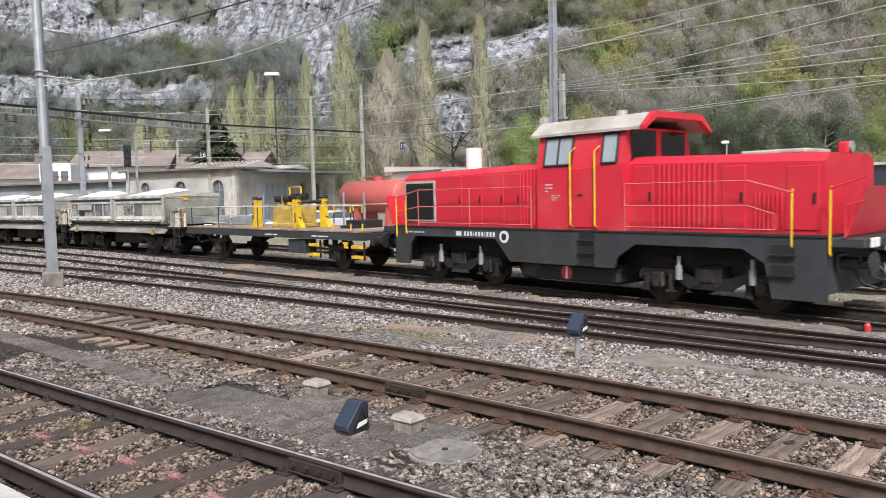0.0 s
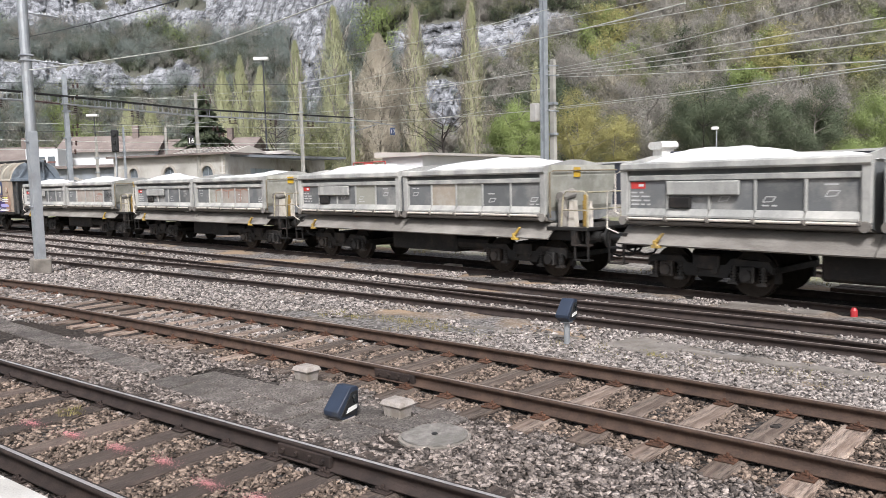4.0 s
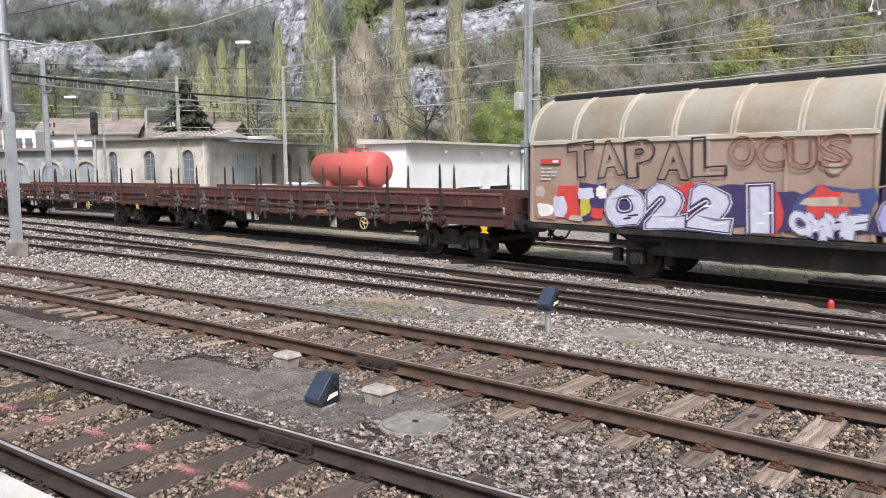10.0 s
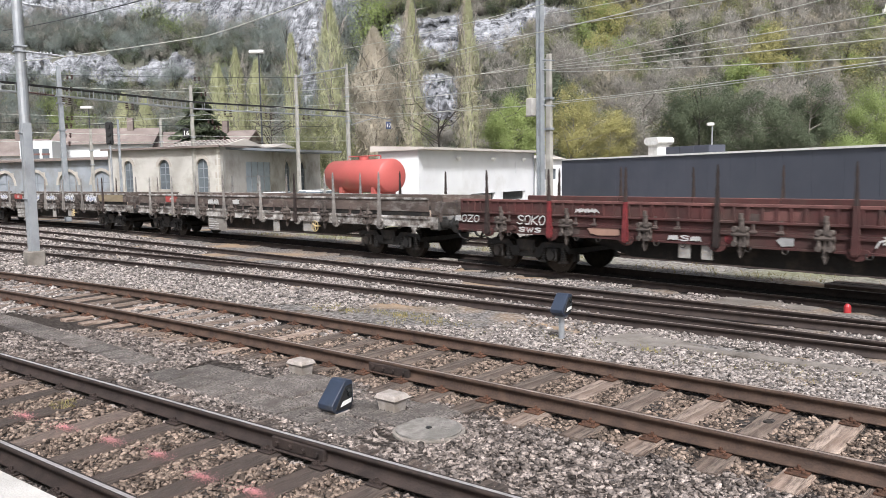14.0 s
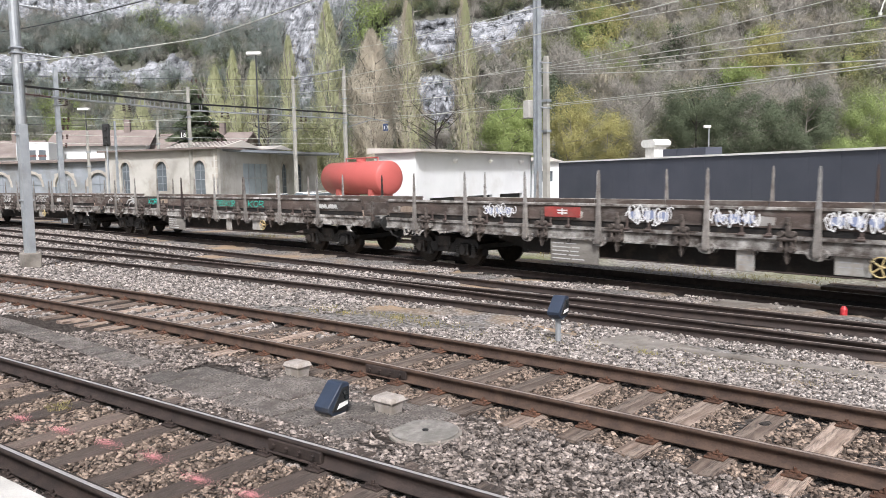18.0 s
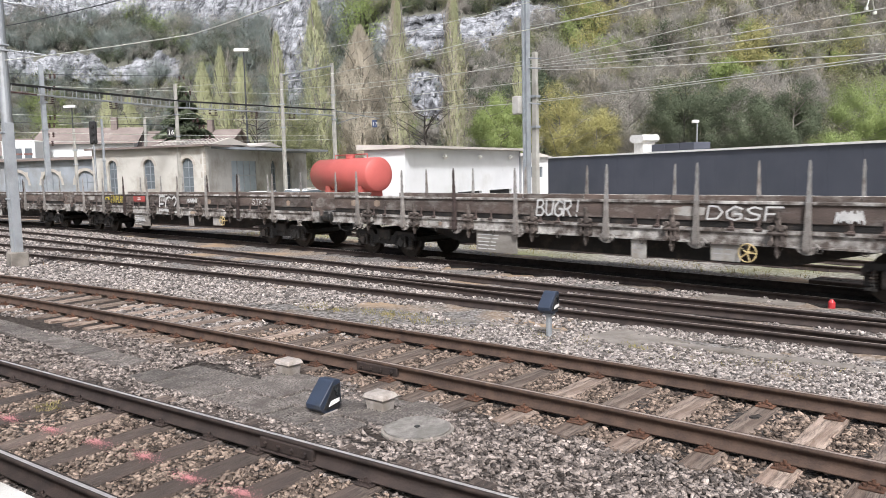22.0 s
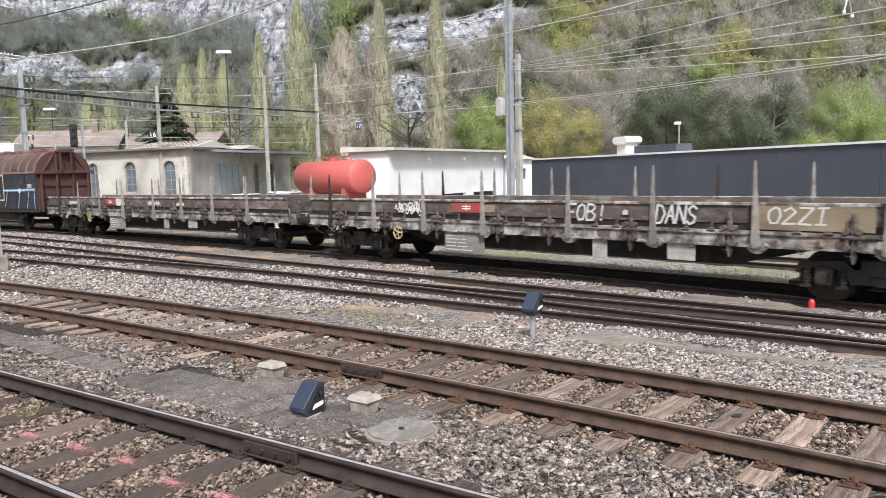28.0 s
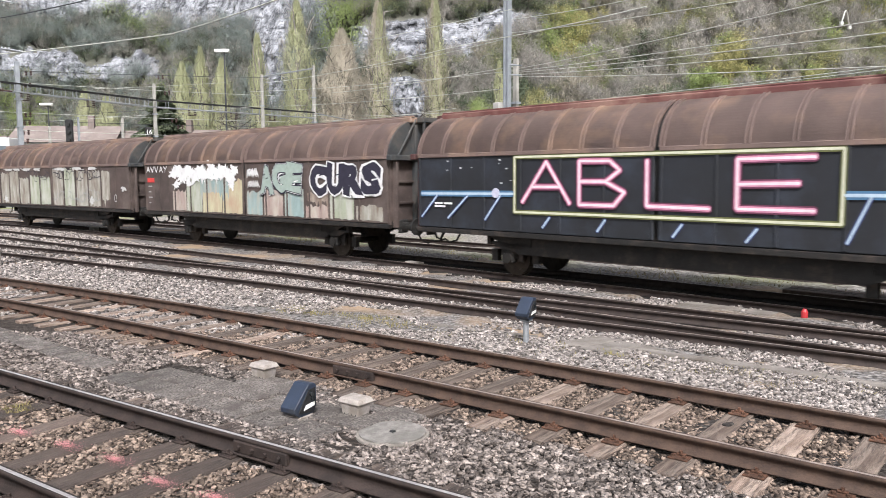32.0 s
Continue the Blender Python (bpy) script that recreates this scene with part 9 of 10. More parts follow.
def arched(bm, x0, x1, z0, z1, y0, y1, n=8):
    r_ = (x1 - x0) / 2
    out = [(x0, z0), (x1, z0)] + [((x0 + x1) / 2 + r_ * math.cos(a), z1 - r_ + r_ * math.sin(a)) for a in np.linspace(0, math.pi, n)]
    prism(bm, out, "y", y0, y1)


def holed_wall(bm, ln, h, holes, t=0.3):
    """A wall of thickness t, one connected body, with rectangular openings through it."""
    xs = sorted({0.0, ln, *[v for x0, x1, _, _ in holes for v in (x0, x1)]})
    zs = sorted({0.0, h, *[v for _, _, z0, z1 in holes for v in (z0, z1)]})
    V = {}

    def vert(i, k, y):
        if (i, k, y) not in V:
            V[(i, k, y)] = bm.verts.new((xs[i], y, zs[k]))
        return V[(i, k, y)]

    def solid(i, k):
        if not (0 <= i < len(xs) - 1 and 0 <= k < len(zs) - 1):
            return False
        cx, cz = (xs[i] + xs[i + 1]) / 2, (zs[k] + zs[k + 1]) / 2
        return not any(x0 < cx < x1 and z0 < cz < z1 for x0, x1, z0, z1 in holes)
    for i in range(len(xs) - 1):
        for k in range(len(zs) - 1):
            if not solid(i, k):
                continue
            bm.faces.new([vert(i, k, 0), vert(i + 1, k, 0), vert(i + 1, k + 1, 0), vert(i, k + 1, 0)])
            bm.faces.new([vert(i, k, t), vert(i, k + 1, t), vert(i + 1, k + 1, t), vert(i + 1, k, t)])
            for (di, dk), (a, b) in (((-1, 0), ((0, 0), (0, 1))), ((1, 0), ((1, 1), (1, 0))), ((0, -1), ((1, 0), (0, 0))), ((0, 1), ((0, 1), (1, 1)))):
                if not solid(i + di, k + dk):
                    bm.faces.new([vert(i + a[0], k + a[1], 0), vert(i + b[0], k + b[1], 0), vert(i + b[0], k + b[1], t), vert(i + a[0], k + a[1], t)])


def window(parent, x0, x1, z0, z1, arch=True, mat=None, bars_x=2, bars_z=4):
    bm = bmesh.new()
    box(bm, x0, x1, 0.18, 0.21, z0, z1)
    w = part("window", bm, mat or M_PANE, parent, "dull paned window")
    bm = bmesh.new()
    for i in range(bars_x + 1):
        x = x0 + (x1 - x0) * i / bars_x
        box(bm, x - 0.03, x + 0.03, 0.14, 0.18, z0, z1)
    for i in range(bars_z + 1):
        z = z0 + (z1 - z0) * i / bars_z
        box(bm, x0, x1, 0.145, 0.178, z - 0.03, z + 0.03)
    part("window_frame", bm, M_SASH, w)
    if arch:
        c, r_ = (x0 + x1) / 2, (x1 - x0) / 2
        for i in range(8):
            a, b = math.pi * i / 8, math.pi * (i + 1) / 8
            q = [(c + (r_ + 0.02) * math.cos(a), z1 - r_ + (r_ + 0.02) * math.sin(a)), (c + (r_ + 0.28) * math.cos(a), z1 - r_ + (r_ + 0.28) * math.sin(a)), (c + (r_ + 0.28) * math.cos(b), z1 - r_ + (r_ + 0.28) * math.sin(b)), (c + (r_ + 0.02) * math.cos(b), z1 - r_ + (r_ + 0.02) * math.sin(b))]
            bm = bmesh.new()
            prism(bm, q, "y", -0.03, 0.1)
            part("arch_stone", bm, M_QUOIN, w)
        # corners above the arch
        for s in (-1, 1):
            out = [(c + s * r_, z1 + 0.02)] + [(c + s * r_ * math.cos(a), z1 - r_ + r_ * math.sin(a)) for a in np.linspace(0, math.pi / 2, 6)]
            bm = bmesh.new()
            prism(bm, out, "y", 0.0, 0.16)
            part("arch_corner", bm, M_QUOIN, w)


def goods_shed():
    r = thing("goods_shed", "beige rendered goods shed with arched windows and low roof", "building", pose(0, 0, 0))
    h = 4.98
    for a, b, holes in (((-27.4, 62.8), (-16.85, 58.0), [(1.7, 2.6, 1.2, 4.1), (5.4, 6.5, 1.8, 4.1), (9.25, 10.35, 1.2, 4.1)]),
                        ((-16.85, 58.0), (-12.6, 78.5), [(4.2, 8.9, 0.1, 3.9), (12.0, 13.2, 1.2, 4.0), (15.4, 16.8, 1.2, 4.0)])):
        m, ln = facade_frame(a, b)
        bm = bmesh.new()
        hs = [(x0, x1, z0, z1) for x0, x1, z0, z1 in holes]
        holed_wall(bm, ln, h, hs)
        w = part("wall", bm, M_RENDER, r)
        w.matrix_local = m
        for x0, x1, z0, z1 in holes:
            if x1 - x0 > 3:
                bm = bmesh.new()
                box(bm, x0, x1, 0.1, 0.16, z0, z1)
                d = part("loading_door", bm, M_BLUEDOOR, w, "large faded blue-grey sliding door")
                bm = bmesh.new()
                for i in range(5):
                    x = x0 + (x1 - x0) * i / 4
                    box(bm, x - 0.05, x + 0.05, 0.06, 0.1, z0, z1)
                for z in (1.4, 2.7):
                    box(bm, x0, x1, 0.065, 0.1, z - 0.05, z + 0.05)
                part("door_frame", bm, M_GALV, d)
            else:
                window(w, x0, x1, z0, z1)
        bm = bmesh.new()
        box(bm, -0.3, ln + 0.3, -0.45, 0.3, h, h + 0.1)
        box(bm, -0.3, ln + 0.3, -0.5, -0.42, h - 0.04, h + 0.11)
        g = part("eave", bm, M_TILES, w, "thin overhanging eave")
    m, ln = facade_frame((-27.4, 62.8), (-16.85, 58.0))
    for i in range(9):
        bm = bmesh.new()
        wd = 0.5 if i % 2 else 0.34
        box(bm, ln - wd - 0.02, ln + 0.02, -0.04, 0.02, 0.5 * i + 0.1, 0.5 * i + 0.56, 0.02)
        q = part("quoin", bm, M_QUOIN, r)
        q.matrix_local = m
    bm = bmesh.new()
    box(bm, 0.2, ln - 0.2, 0.3, 17.5, h - 0.2, h)
    c = part("ceiling_slab", bm, M_GREYREND, r)
    c.matrix_local = m
    bm = bmesh.new()
    prism(bm, [(1.0, h + 0.14), (3.4, h + 0.72), (5.8, h + 0.14)], "x", 5.0, ln - 0.3)
    ro = part("roof", bm, M_ROOFPALE, r, "low pale sheet roof")
    ro.matrix_local = m
    for k in range(13):
        bm = bmesh.new()
        x = 5.1 + k * 0.48
        prism(bm, [(0.98, h + 0.17), (3.4, h + 0.76), (5.82, h + 0.17), (3.4, h + 0.7)], "x", x, x + 0.1)
        part("roof_rib", bm, M_TILES, ro)
    bm = bmesh.new()
    prism(bm, [(7.5, h + 0.14), (9.0, h + 0.5), (10.5, h + 0.14)], "x", 8.0, 11.0)
    ro2 = part("roof", bm, M_ROOFPALE, r)
    ro2.matrix_local = m


goods_shed()


def low_shed():
    r = thing("low_shed", "long grey lineside shed with blind arches", "building", pose(0, 0, 0))
    m, ln = facade_frame((-60.0, 80.0), (-27.0, 67.0))
    holes = [(ln - 5 - 4 * i, ln - 2.6 - 4 * i, 0.4, 3.4) for i in range(8)][::-1]
    bm = bmesh.new()
    holed_wall(bm, ln, 4.4, holes)
    w = part("wall", bm, M_GREYREND, r)
    w.matrix_local = m
    for x0, x1, z0, z1 in holes:
        window(w, x0, x1, z0, z1, True, M_BLUEDOOR if int(x0) % 2 else M_GREYREND, 2, 3)
    bm = bmesh.new()
    box(bm, -0.4, ln + 0.4, -0.5, 6, 4.4, 4.55)
    part("roof", bm, M_TILES, w, "brown tiled roof edge")
    bm = bmesh.new()
    prism(bm, [(-0.4, 4.55), (3, 4.8), (6.2, 4.55)], "x", 0, ln)
    part("roof_ridge", bm, M_TILES, w)
    bm = bmesh.new()
    box(bm, 0, ln, 5.7, 6.0, 0, 4.4)
    part("back_wall", bm, M_GREYREND, w)


low_shed()


def house(x, y, w, d, h, rz, label, wall=None):
    r = thing("house", label, "house", pose(x, y, -0.47, 0, 0, rz), group="houses behind the yard")
    bm = bmesh.new()
    holes = [(w * (i + 0.5) / 4 - 0.45, w * (i + 0.5) / 4 + 0.45, z, z + 1.4) for i in range(4) for z in np.arange(1.0, h - 1.5, 2.8)]
    holed_wall(bm, w, h, holes)
    box(bm, 0, 0.3, 0.3, d, 0, h)
    box(bm, w - 0.3, w, 0.3, d, 0, h)
    box(bm, 0.3, w - 0.3, d - 0.3, d, 0, h)
    part("wall", bm, wall or M_WHITEWALL, r)
    for x0, x1, z0, z1 in holes:
        window(r, x0, x1, z0, z1, False, M_PANE, 2, 2)
        for xs in (x0 - 0.42, x1 + 0.04):
            bm = bmesh.new()
            box(bm, xs, xs + 0.38, -0.05, -0.005, z0, z1)
            part("shutter", bm, M_REDRIDGE, r)
    bm = bmesh.new()
    prism(bm, [(-0.6, h - 0.1), (d / 2, h + d * 0.26), (d + 0.6, h - 0.1), (d / 2, h + d * 0.26 - 0.25)], "x", -0.6, w + 0.6)
    prism(bm, [(0.1, h - 0.05), (d / 2, h + d * 0.24), (d - 0.1, h - 0.05)], "x", 0.0, w)
    ro = part("roof", bm, M_TILES, r, "brown tiled roof")
    bm = bmesh.new()
    box(bm, w * 0.7, w * 0.7 + 0.7, d * 0.4, d * 0.4 + 0.7, h, h + d * 0.26 + 1.2)
    part("chimney", bm, M_TILES, ro)


house(-47.0, 93, 11, 8, 7.0, 8, "white house with brown tiled roof and red shutters")
house(-37.0, 96, 12, 9, 6.3, -6, "pale house with weathered tiled roof", M_RENDER)
house(-66.0, 100, 12, 9, 6.0, 5, "white house with brown tiled roof and red shutters")
tw = thing("signal_cabin", "white boxy cabin with red window frames behind the yard", "building", pose(-48.5, 88, -0.47, 0, 0, 5))
bm = bmesh.new()
box(bm, 0, 3.6, 0, 4, 0, 7.2, 0.05)
part("wall", bm, M_WHITEWALL, tw)
for i in range(3):
    for z in (2.9, 5.0):
        bm = bmesh.new()
        box(bm, 0.3 + i * 1.1, 1.05 + i * 1.1, -0.05, 0.02, z, z + 1.3)
        w = part("window", bm, M_PANE, tw)
        bm = bmesh.new()
        box(bm, 0.22 + i * 1.1, 1.13 + i * 1.1, -0.07, -0.05, z + 0.55, z + 0.75)
        part("window_frame", bm, M_REDRIDGE, w)


def white_building():
    r = thing("storage_building", "whitewashed flat-roofed storage building with low dark openings", "building", pose(0, 0, 0))
    m, ln = facade_frame((-1.63, 50.0), (7.5, 64.0))
    holes = [(1.6, 5.6, 0.5, 1.15), (6.6, 10.2, 0.5, 1.15), (11.4, 15.2, 0.5, 1.15)]
    bm = bmesh.new()
    holed_wall(bm, ln, 4.2, holes)
    w = part("wall", bm, M_WHITEWALL, r)
    w.matrix_local = m
    for b_ in ((0, 0.3, 0.3, 3.3, 0, 4.2), (ln - 0.3, ln, 0.3, 3.3, 0, 4.2), (0.3, ln - 0.3, 3.0, 3.3, 0, 4.2)):
        bm = bmesh.new()
        box(bm, *b_)
        part("side_wall", bm, M_WHITEWALL, w)
    for x0, x1, z0, z1 in holes:
        # Matt black sheet added for the unlit inside of the opening.
        bm = bmesh.new()
        box(bm, x0, x1, 0.26, 0.3, z0, z1)
        part("opening_dark_sheet", bm, M_BLACK, w, "low dark opening")
    bm = bmesh.new()
    prism(bm, [(-0.7, 4.24), (-0.7, 4.4), (3.7, 4.56), (3.7, 4.2), (0, 4.2), (0, 4.22)], "x", -0.35, ln + 0.5)
    part("roof", bm, M_ROOFPALE, w, "pale overhanging roof slab")
    for x in (4.5, 9.5, 14.5):
        bm = bmesh.new()
        tube(bm, (x, -0.2, 3.75), (x, -0.35, 3.6), 0.16, 10)
        part("wall_lamp", bm, M_WHITE, w)
    bm = bmesh.new()
    tube(bm, (ln - 0.15, -0.08, 0.2), (ln - 0.15, -0.08, 4.2), 0.06, 8)
    part("downpipe", bm, M_GALV, w)
    bm = bmesh.new()
    box(bm, ln - 3.2, ln - 1.5, -0.02, 0.0, 2.6, 3.5, 0.0)
    part("wall_panel", bm, M_WHITEWALL, w)
    a = thing("annex", "small white annex with a barred window", "building", pose(0, 0, 0))
    m, ln = facade_frame((7.75, 64.9), (10.2, 66.2))
    bm = bmesh.new()
    holed_wall(bm, ln, 3.75, [(0.5, 2.2, 2.0, 2.9)])
    box(bm, 0, ln, 3.0, 3.3, 0, 3.7)
    box(bm, ln - 0.3, ln, 0.3, 3.0, 0, 3.7)
    w = part("wall", bm, M_WHITEWALL, a)
    w.matrix_local = m
    window(w, 0.5, 2.2, 2.0, 2.9, False, M_PANE, 5, 1)
    bm = bmesh.new()
    prism(bm, [(-0.4, 3.7), (ln / 2, 4.1), (ln + 0.3, 3.7)], "y", -0.4, 3.4)
    part("roof", bm, M_ROOFPALE, w)


white_building()


def dark_hall():
    r = thing("dark_hall", "long anthracite clad hall with white roof edge", "building", pose(0, 0, 0))
    a, b = Vector((11.9, 77.5)), Vector((25.1, 43.3))
    d = (b - a).normalized()
    e = b + d * 26
    m, ln = facade_frame((e.x, e.y), (a.x, a.y))
    m, ln = facade_frame((a.x, a.y), (e.x, e.y))
    n = 26
    for i in range(n):
        bm = bmesh.new()
        box(bm, ln * i / n + 0.006, ln * (i + 1) / n - 0.006, 0, 0.12, 0, 3.78, 0.0)
        p = part("cladding_panel", bm, M_DARKWALL, r)
        p.matrix_local = m
    bm = bmesh.new()
    box(bm, 0, ln, 0.12, 0.3, 0, 3.75)
    box(bm, 0, 0.25, 0.3, 14, 0, 3.75)
    box(bm, ln - 0.25, ln, 0.3, 14, 0, 3.75)
    box(bm, 0.25, ln - 0.25, 13.8, 14, 0, 3.75)
    w = part("wall", bm, M_DARKWALL, r)
    w.matrix_local = m
    bm = bmesh.new()
    box(bm, -0.1, ln + 0.1, -0.08, 14.1, 3.78, 3.86)
    ro = part("roof", bm, M_ROOFPALE, r, "flat roof with white edge strip")
    ro.matrix_local = m
    bm = bmesh.new()
    box(bm, -0.1, ln + 0.1, -0.1, -0.04, 3.74, 3.88)
    ed = part("roof_edge", bm, M_WHITE, r)
    ed.matrix_local = m
    v = part("ventilation_hood", bmesh.new(), M_WHITE, r, "white rooftop ventilation hood")
    bm = bmesh.new()
    box(bm, -0.62, 0.62, -0.6, 0.6, 0.0, 0.9)
    prism(bm, [(-0.62, 0.85), (0.62, 0.85), (0.95, 1.05), (0.95, 1.3), (0.7, 1.5), (-0.7, 1.5), (-0.95, 1.3), (-0.95, 1.05)], "y", -0.8, 0.8)
    bm.to_mesh(v.data)
    bm.free()
    v.matrix_local = m @ Matrix.Translation((14.2, 1.2, 3.86))
    for i in range(3):
        bm = bmesh.new()
        box(bm, 15.4 + i * 1.75, 17.1 + i * 1.75, 1.0, 2.6, 3.86, 4.5, 0.03)
        c = part("rooftop_unit", bm, M_DARKWALL, r, "dark rooftop ventilation unit")
        c.matrix_local = m


dark_hall()


def tank():
    d = Vector((0.63, -0.776, 0))
    m = Matrix.Translation((-3.0, 45.0, 0)) @ Matrix((-d, Vector((d.y, -d.x, 0)), Vector((0, 0, 1)))).transposed().to_4x4()
    r = thing("storage_tank", "salmon red cylindrical storage tank on steel saddles", "tank", m)
    bm = bmesh.new()
    rad, ln, z = 1.0, 6.2, 2.12
    rings = [(-0.16, 0.2), (-0.12, 0.6), (0.0, 0.93), (0.06, 1.0), (ln, 1.0), (ln + 0.06, 0.93), (ln + 0.2, 0.5), (ln + 0.24, 0.1)]
    R_ = [[bm.verts.new((x, rad * k * math.cos(a), z + rad * k * math.sin(a))) for a in np.linspace(0, 2 * math.pi, 40, endpoint=False)] for x, k in rings]
    for p, q in zip(R_[:-1], R_[1:]):
        for i in range(40):
            bm.faces.new((p[i], p[(i + 1) % 40], q[(i + 1) % 40], q[i]))
    bm.faces.new(R_[0])
    bm.faces.new(R_[-1][::-1])
    bmesh.ops.recalc_face_normals(bm, faces=bm.faces)
    part("shell", bm, M_TANKRED, r, smooth=True)
    for x in (1.0, 4.6):
        bm = bmesh.new()
        prism(bm, [(-0.9, -0.45), (0.9, -0.45), (0.75, 1.5), (0.4, 1.25), (-0.4, 1.25), (-0.75, 1.5)], "x", x - 0.18, x + 0.18)
        part("saddle", bm, M_TANKRED, r)
    bm = bmesh.new()
    tube(bm, (3.0, 0, 3.1), (3.0, 0, 3.3), 0.3, 14)
    pipe(bm, [(1.6, -0.3, 3.1), (1.6, -0.3, 3.35), (5.2, -0.3, 3.35), (5.2, -0.3, 3.1)], 0.04)
    part("hatch", bm, M_TANKRED, r)


tank()


def car(x, y, rz, label):
    r = thing("parked_car", label, "car", pose(x, y, -0.47, 0, 0, rz), group="parked cars")
    bm = bmesh.new()
    prism(bm, [(-2.1, 0.3), (-2.15, 0.75), (-1.9, 0.92), (-1.0, 1.0), (1.6, 0.98), (2.05, 0.85), (2.1, 0.3)], "y", -0.85, 0.85)
    bmesh.ops.bevel(bm, geom=bm.edges[:], offset=0.06, segments=2, affect="EDGES", profile=0.5)
    part("body", bm, M_CARWHITE, r)
    bm = bmesh.new()
    prism(bm, [(-1.15, 0.97), (-0.45, 1.46), (1.0, 1.48), (1.75, 0.97)], "y", -0.72, 0.72)
    cab = part("glasshouse", bm, M_PANE, r, "dark window band")
    bm = bmesh.new()
    prism(bm, [(-0.5, 1.44), (-0.4, 1.52), (0.95, 1.54), (1.1, 1.44)], "y", -0.7, 0.7)
    part("roof", bm, M_CARWHITE, r)
    for a in (-1.35, 1.3):
        for s in (-1, 1):
            bm = bmesh.new()
            tube(bm, (a, s * 0.7, 0.31), (a, s * 0.88, 0.31), 0.31, 18)
            w = part("wheel", bm, M_BLACK, r)
            bm = bmesh.new()
            tube(bm, (a, s * 0.88, 0.31), (a, s * 0.89, 0.31), 0.19, 14)
            part("rim", bm, M_GALV, w)


car(-12.4, 56.0, 70, "white parked car beside the goods shed")
car(-9.7, 58.5, 60, "white parked car beside the goods shed")
car(-10.9, 62.0, 50, "white parked car beside the goods shed")
# ---- mountainside -------------------------------------------------------
def rock_material():
    """Layered limestone: upright streaks, level bedding cracks, dark seeps and pale broken faces."""
    m = bpy.data.materials.new("hazy_limestone_cliff")
    m.use_nodes = True
    nt = m.node_tree
    N, L = nt.nodes.new, nt.links.new
    b = nt.nodes["Principled BSDF"]
    b.inputs["Roughness"].default_value = 0.95
    b.inputs["Specular IOR Level"].default_value = 0.15
    tc = N("ShaderNodeTexCoord")

    def grain(scale, size, detail, rough, dist=0.0):
        mp = N("ShaderNodeMapping")
        mp.inputs["Scale"].default_value = scale
        L(tc.outputs["Object"], mp.inputs["Vector"])
        n = N("ShaderNodeTexNoise")
        n.inputs["Scale"].default_value, n.inputs["Detail"].default_value = size, detail
        n.inputs["Roughness"].default_value, n.inputs["Distortion"].default_value = rough, dist
        L(mp.outputs[0], n.inputs["Vector"])
        return n.outputs[0]

    def ramp(src, a, b_, lo, hi):
        r = N("ShaderNodeMapRange")
        r.inputs["From Min"].default_value, r.inputs["From Max"].default_value = a, b_
        r.inputs["To Min"].default_value, r.inputs["To Max"].default_value = lo, hi
        L(src, r.inputs["Value"])
        return r.outputs[0]

    def calc(op, x, y):
        n = N("ShaderNodeMath")
        n.operation = op
        for k, v in ((0, x), (1, y)):
            if isinstance(v, float):
                n.inputs[k].default_value = v
            else:
                L(v, n.inputs[k])
        return n.outputs[0]

    streak = grain((0.5, 0.5, 0.09), 1.0, 9, 0.7, 0.6)
    patches = grain((0.1, 0.1, 0.08), 1.0, 7, 0.62, 0.4)
    height = calc("ADD", calc("MULTIPLY", streak, 0.6), calc("MULTIPLY", patches, 0.4))
    # Greys lean slightly blue: a little distance haze is put into the rock colour.
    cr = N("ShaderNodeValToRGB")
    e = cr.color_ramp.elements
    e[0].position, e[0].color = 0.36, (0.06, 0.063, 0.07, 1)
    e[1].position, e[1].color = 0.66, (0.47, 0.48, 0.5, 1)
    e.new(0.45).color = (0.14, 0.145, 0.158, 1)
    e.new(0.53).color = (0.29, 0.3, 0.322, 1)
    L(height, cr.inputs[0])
    bed = grain((0.05, 0.05, 0.55), 1.0, 5, 0.6, 0.5)
    crack = ramp(calc("ABSOLUTE", calc("SUBTRACT", bed, 0.5), 0.0), 0.0, 0.018, 0.25, 1.0)
    joint = grain((0.42, 0.42, 0.05), 1.0, 4, 0.6, 0.8)
    crack2 = ramp(calc("ABSOLUTE", calc("SUBTRACT", joint, 0.5), 0.0), 0.0, 0.022, 0.45, 1.0)
    seep = ramp(grain((0.16, 0.16, 0.045), 1.0, 6, 0.6, 0.3), 0.53, 0.66, 1.0, 0.36)
    mul = N("ShaderNodeMix")
    mul.data_type, mul.blend_type = "RGBA", "MULTIPLY"
    mul.inputs[0].default_value = 1.0
    L(cr.outputs[0], mul.inputs[6])
    L(calc("MULTIPLY", calc("MULTIPLY", crack, crack2), seep), mul.inputs[7])
    L(mul.outputs[2], b.inputs["Base Color"])
    bp = N("ShaderNodeBump")
    bp.inputs["Strength"].default_value, bp.inputs["Distance"].default_value = 0.6, 0.4
    L(calc("ADD", height, calc("MULTIPLY", calc("MULTIPLY", crack, crack2), 0.3)), bp.inputs["Height"])
    L(bp.outputs[0], b.inputs["Normal"])
    return m


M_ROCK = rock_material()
M_SCRUB = surf("leaf_litter_slope", (0.1, 0.1, 0.08), (0.06, 0.062, 0.05), 0.4, 0.95, 0, 0.6, 1.2, dirt=(0.12, 0.118, 0.095), dirt_scale=0.1, dirt_amount=0.4)


def band(x, lo, hi, soft):
    return smooth(x, lo - soft, lo + soft) * (1 - smooth(x, hi - soft, hi + soft))


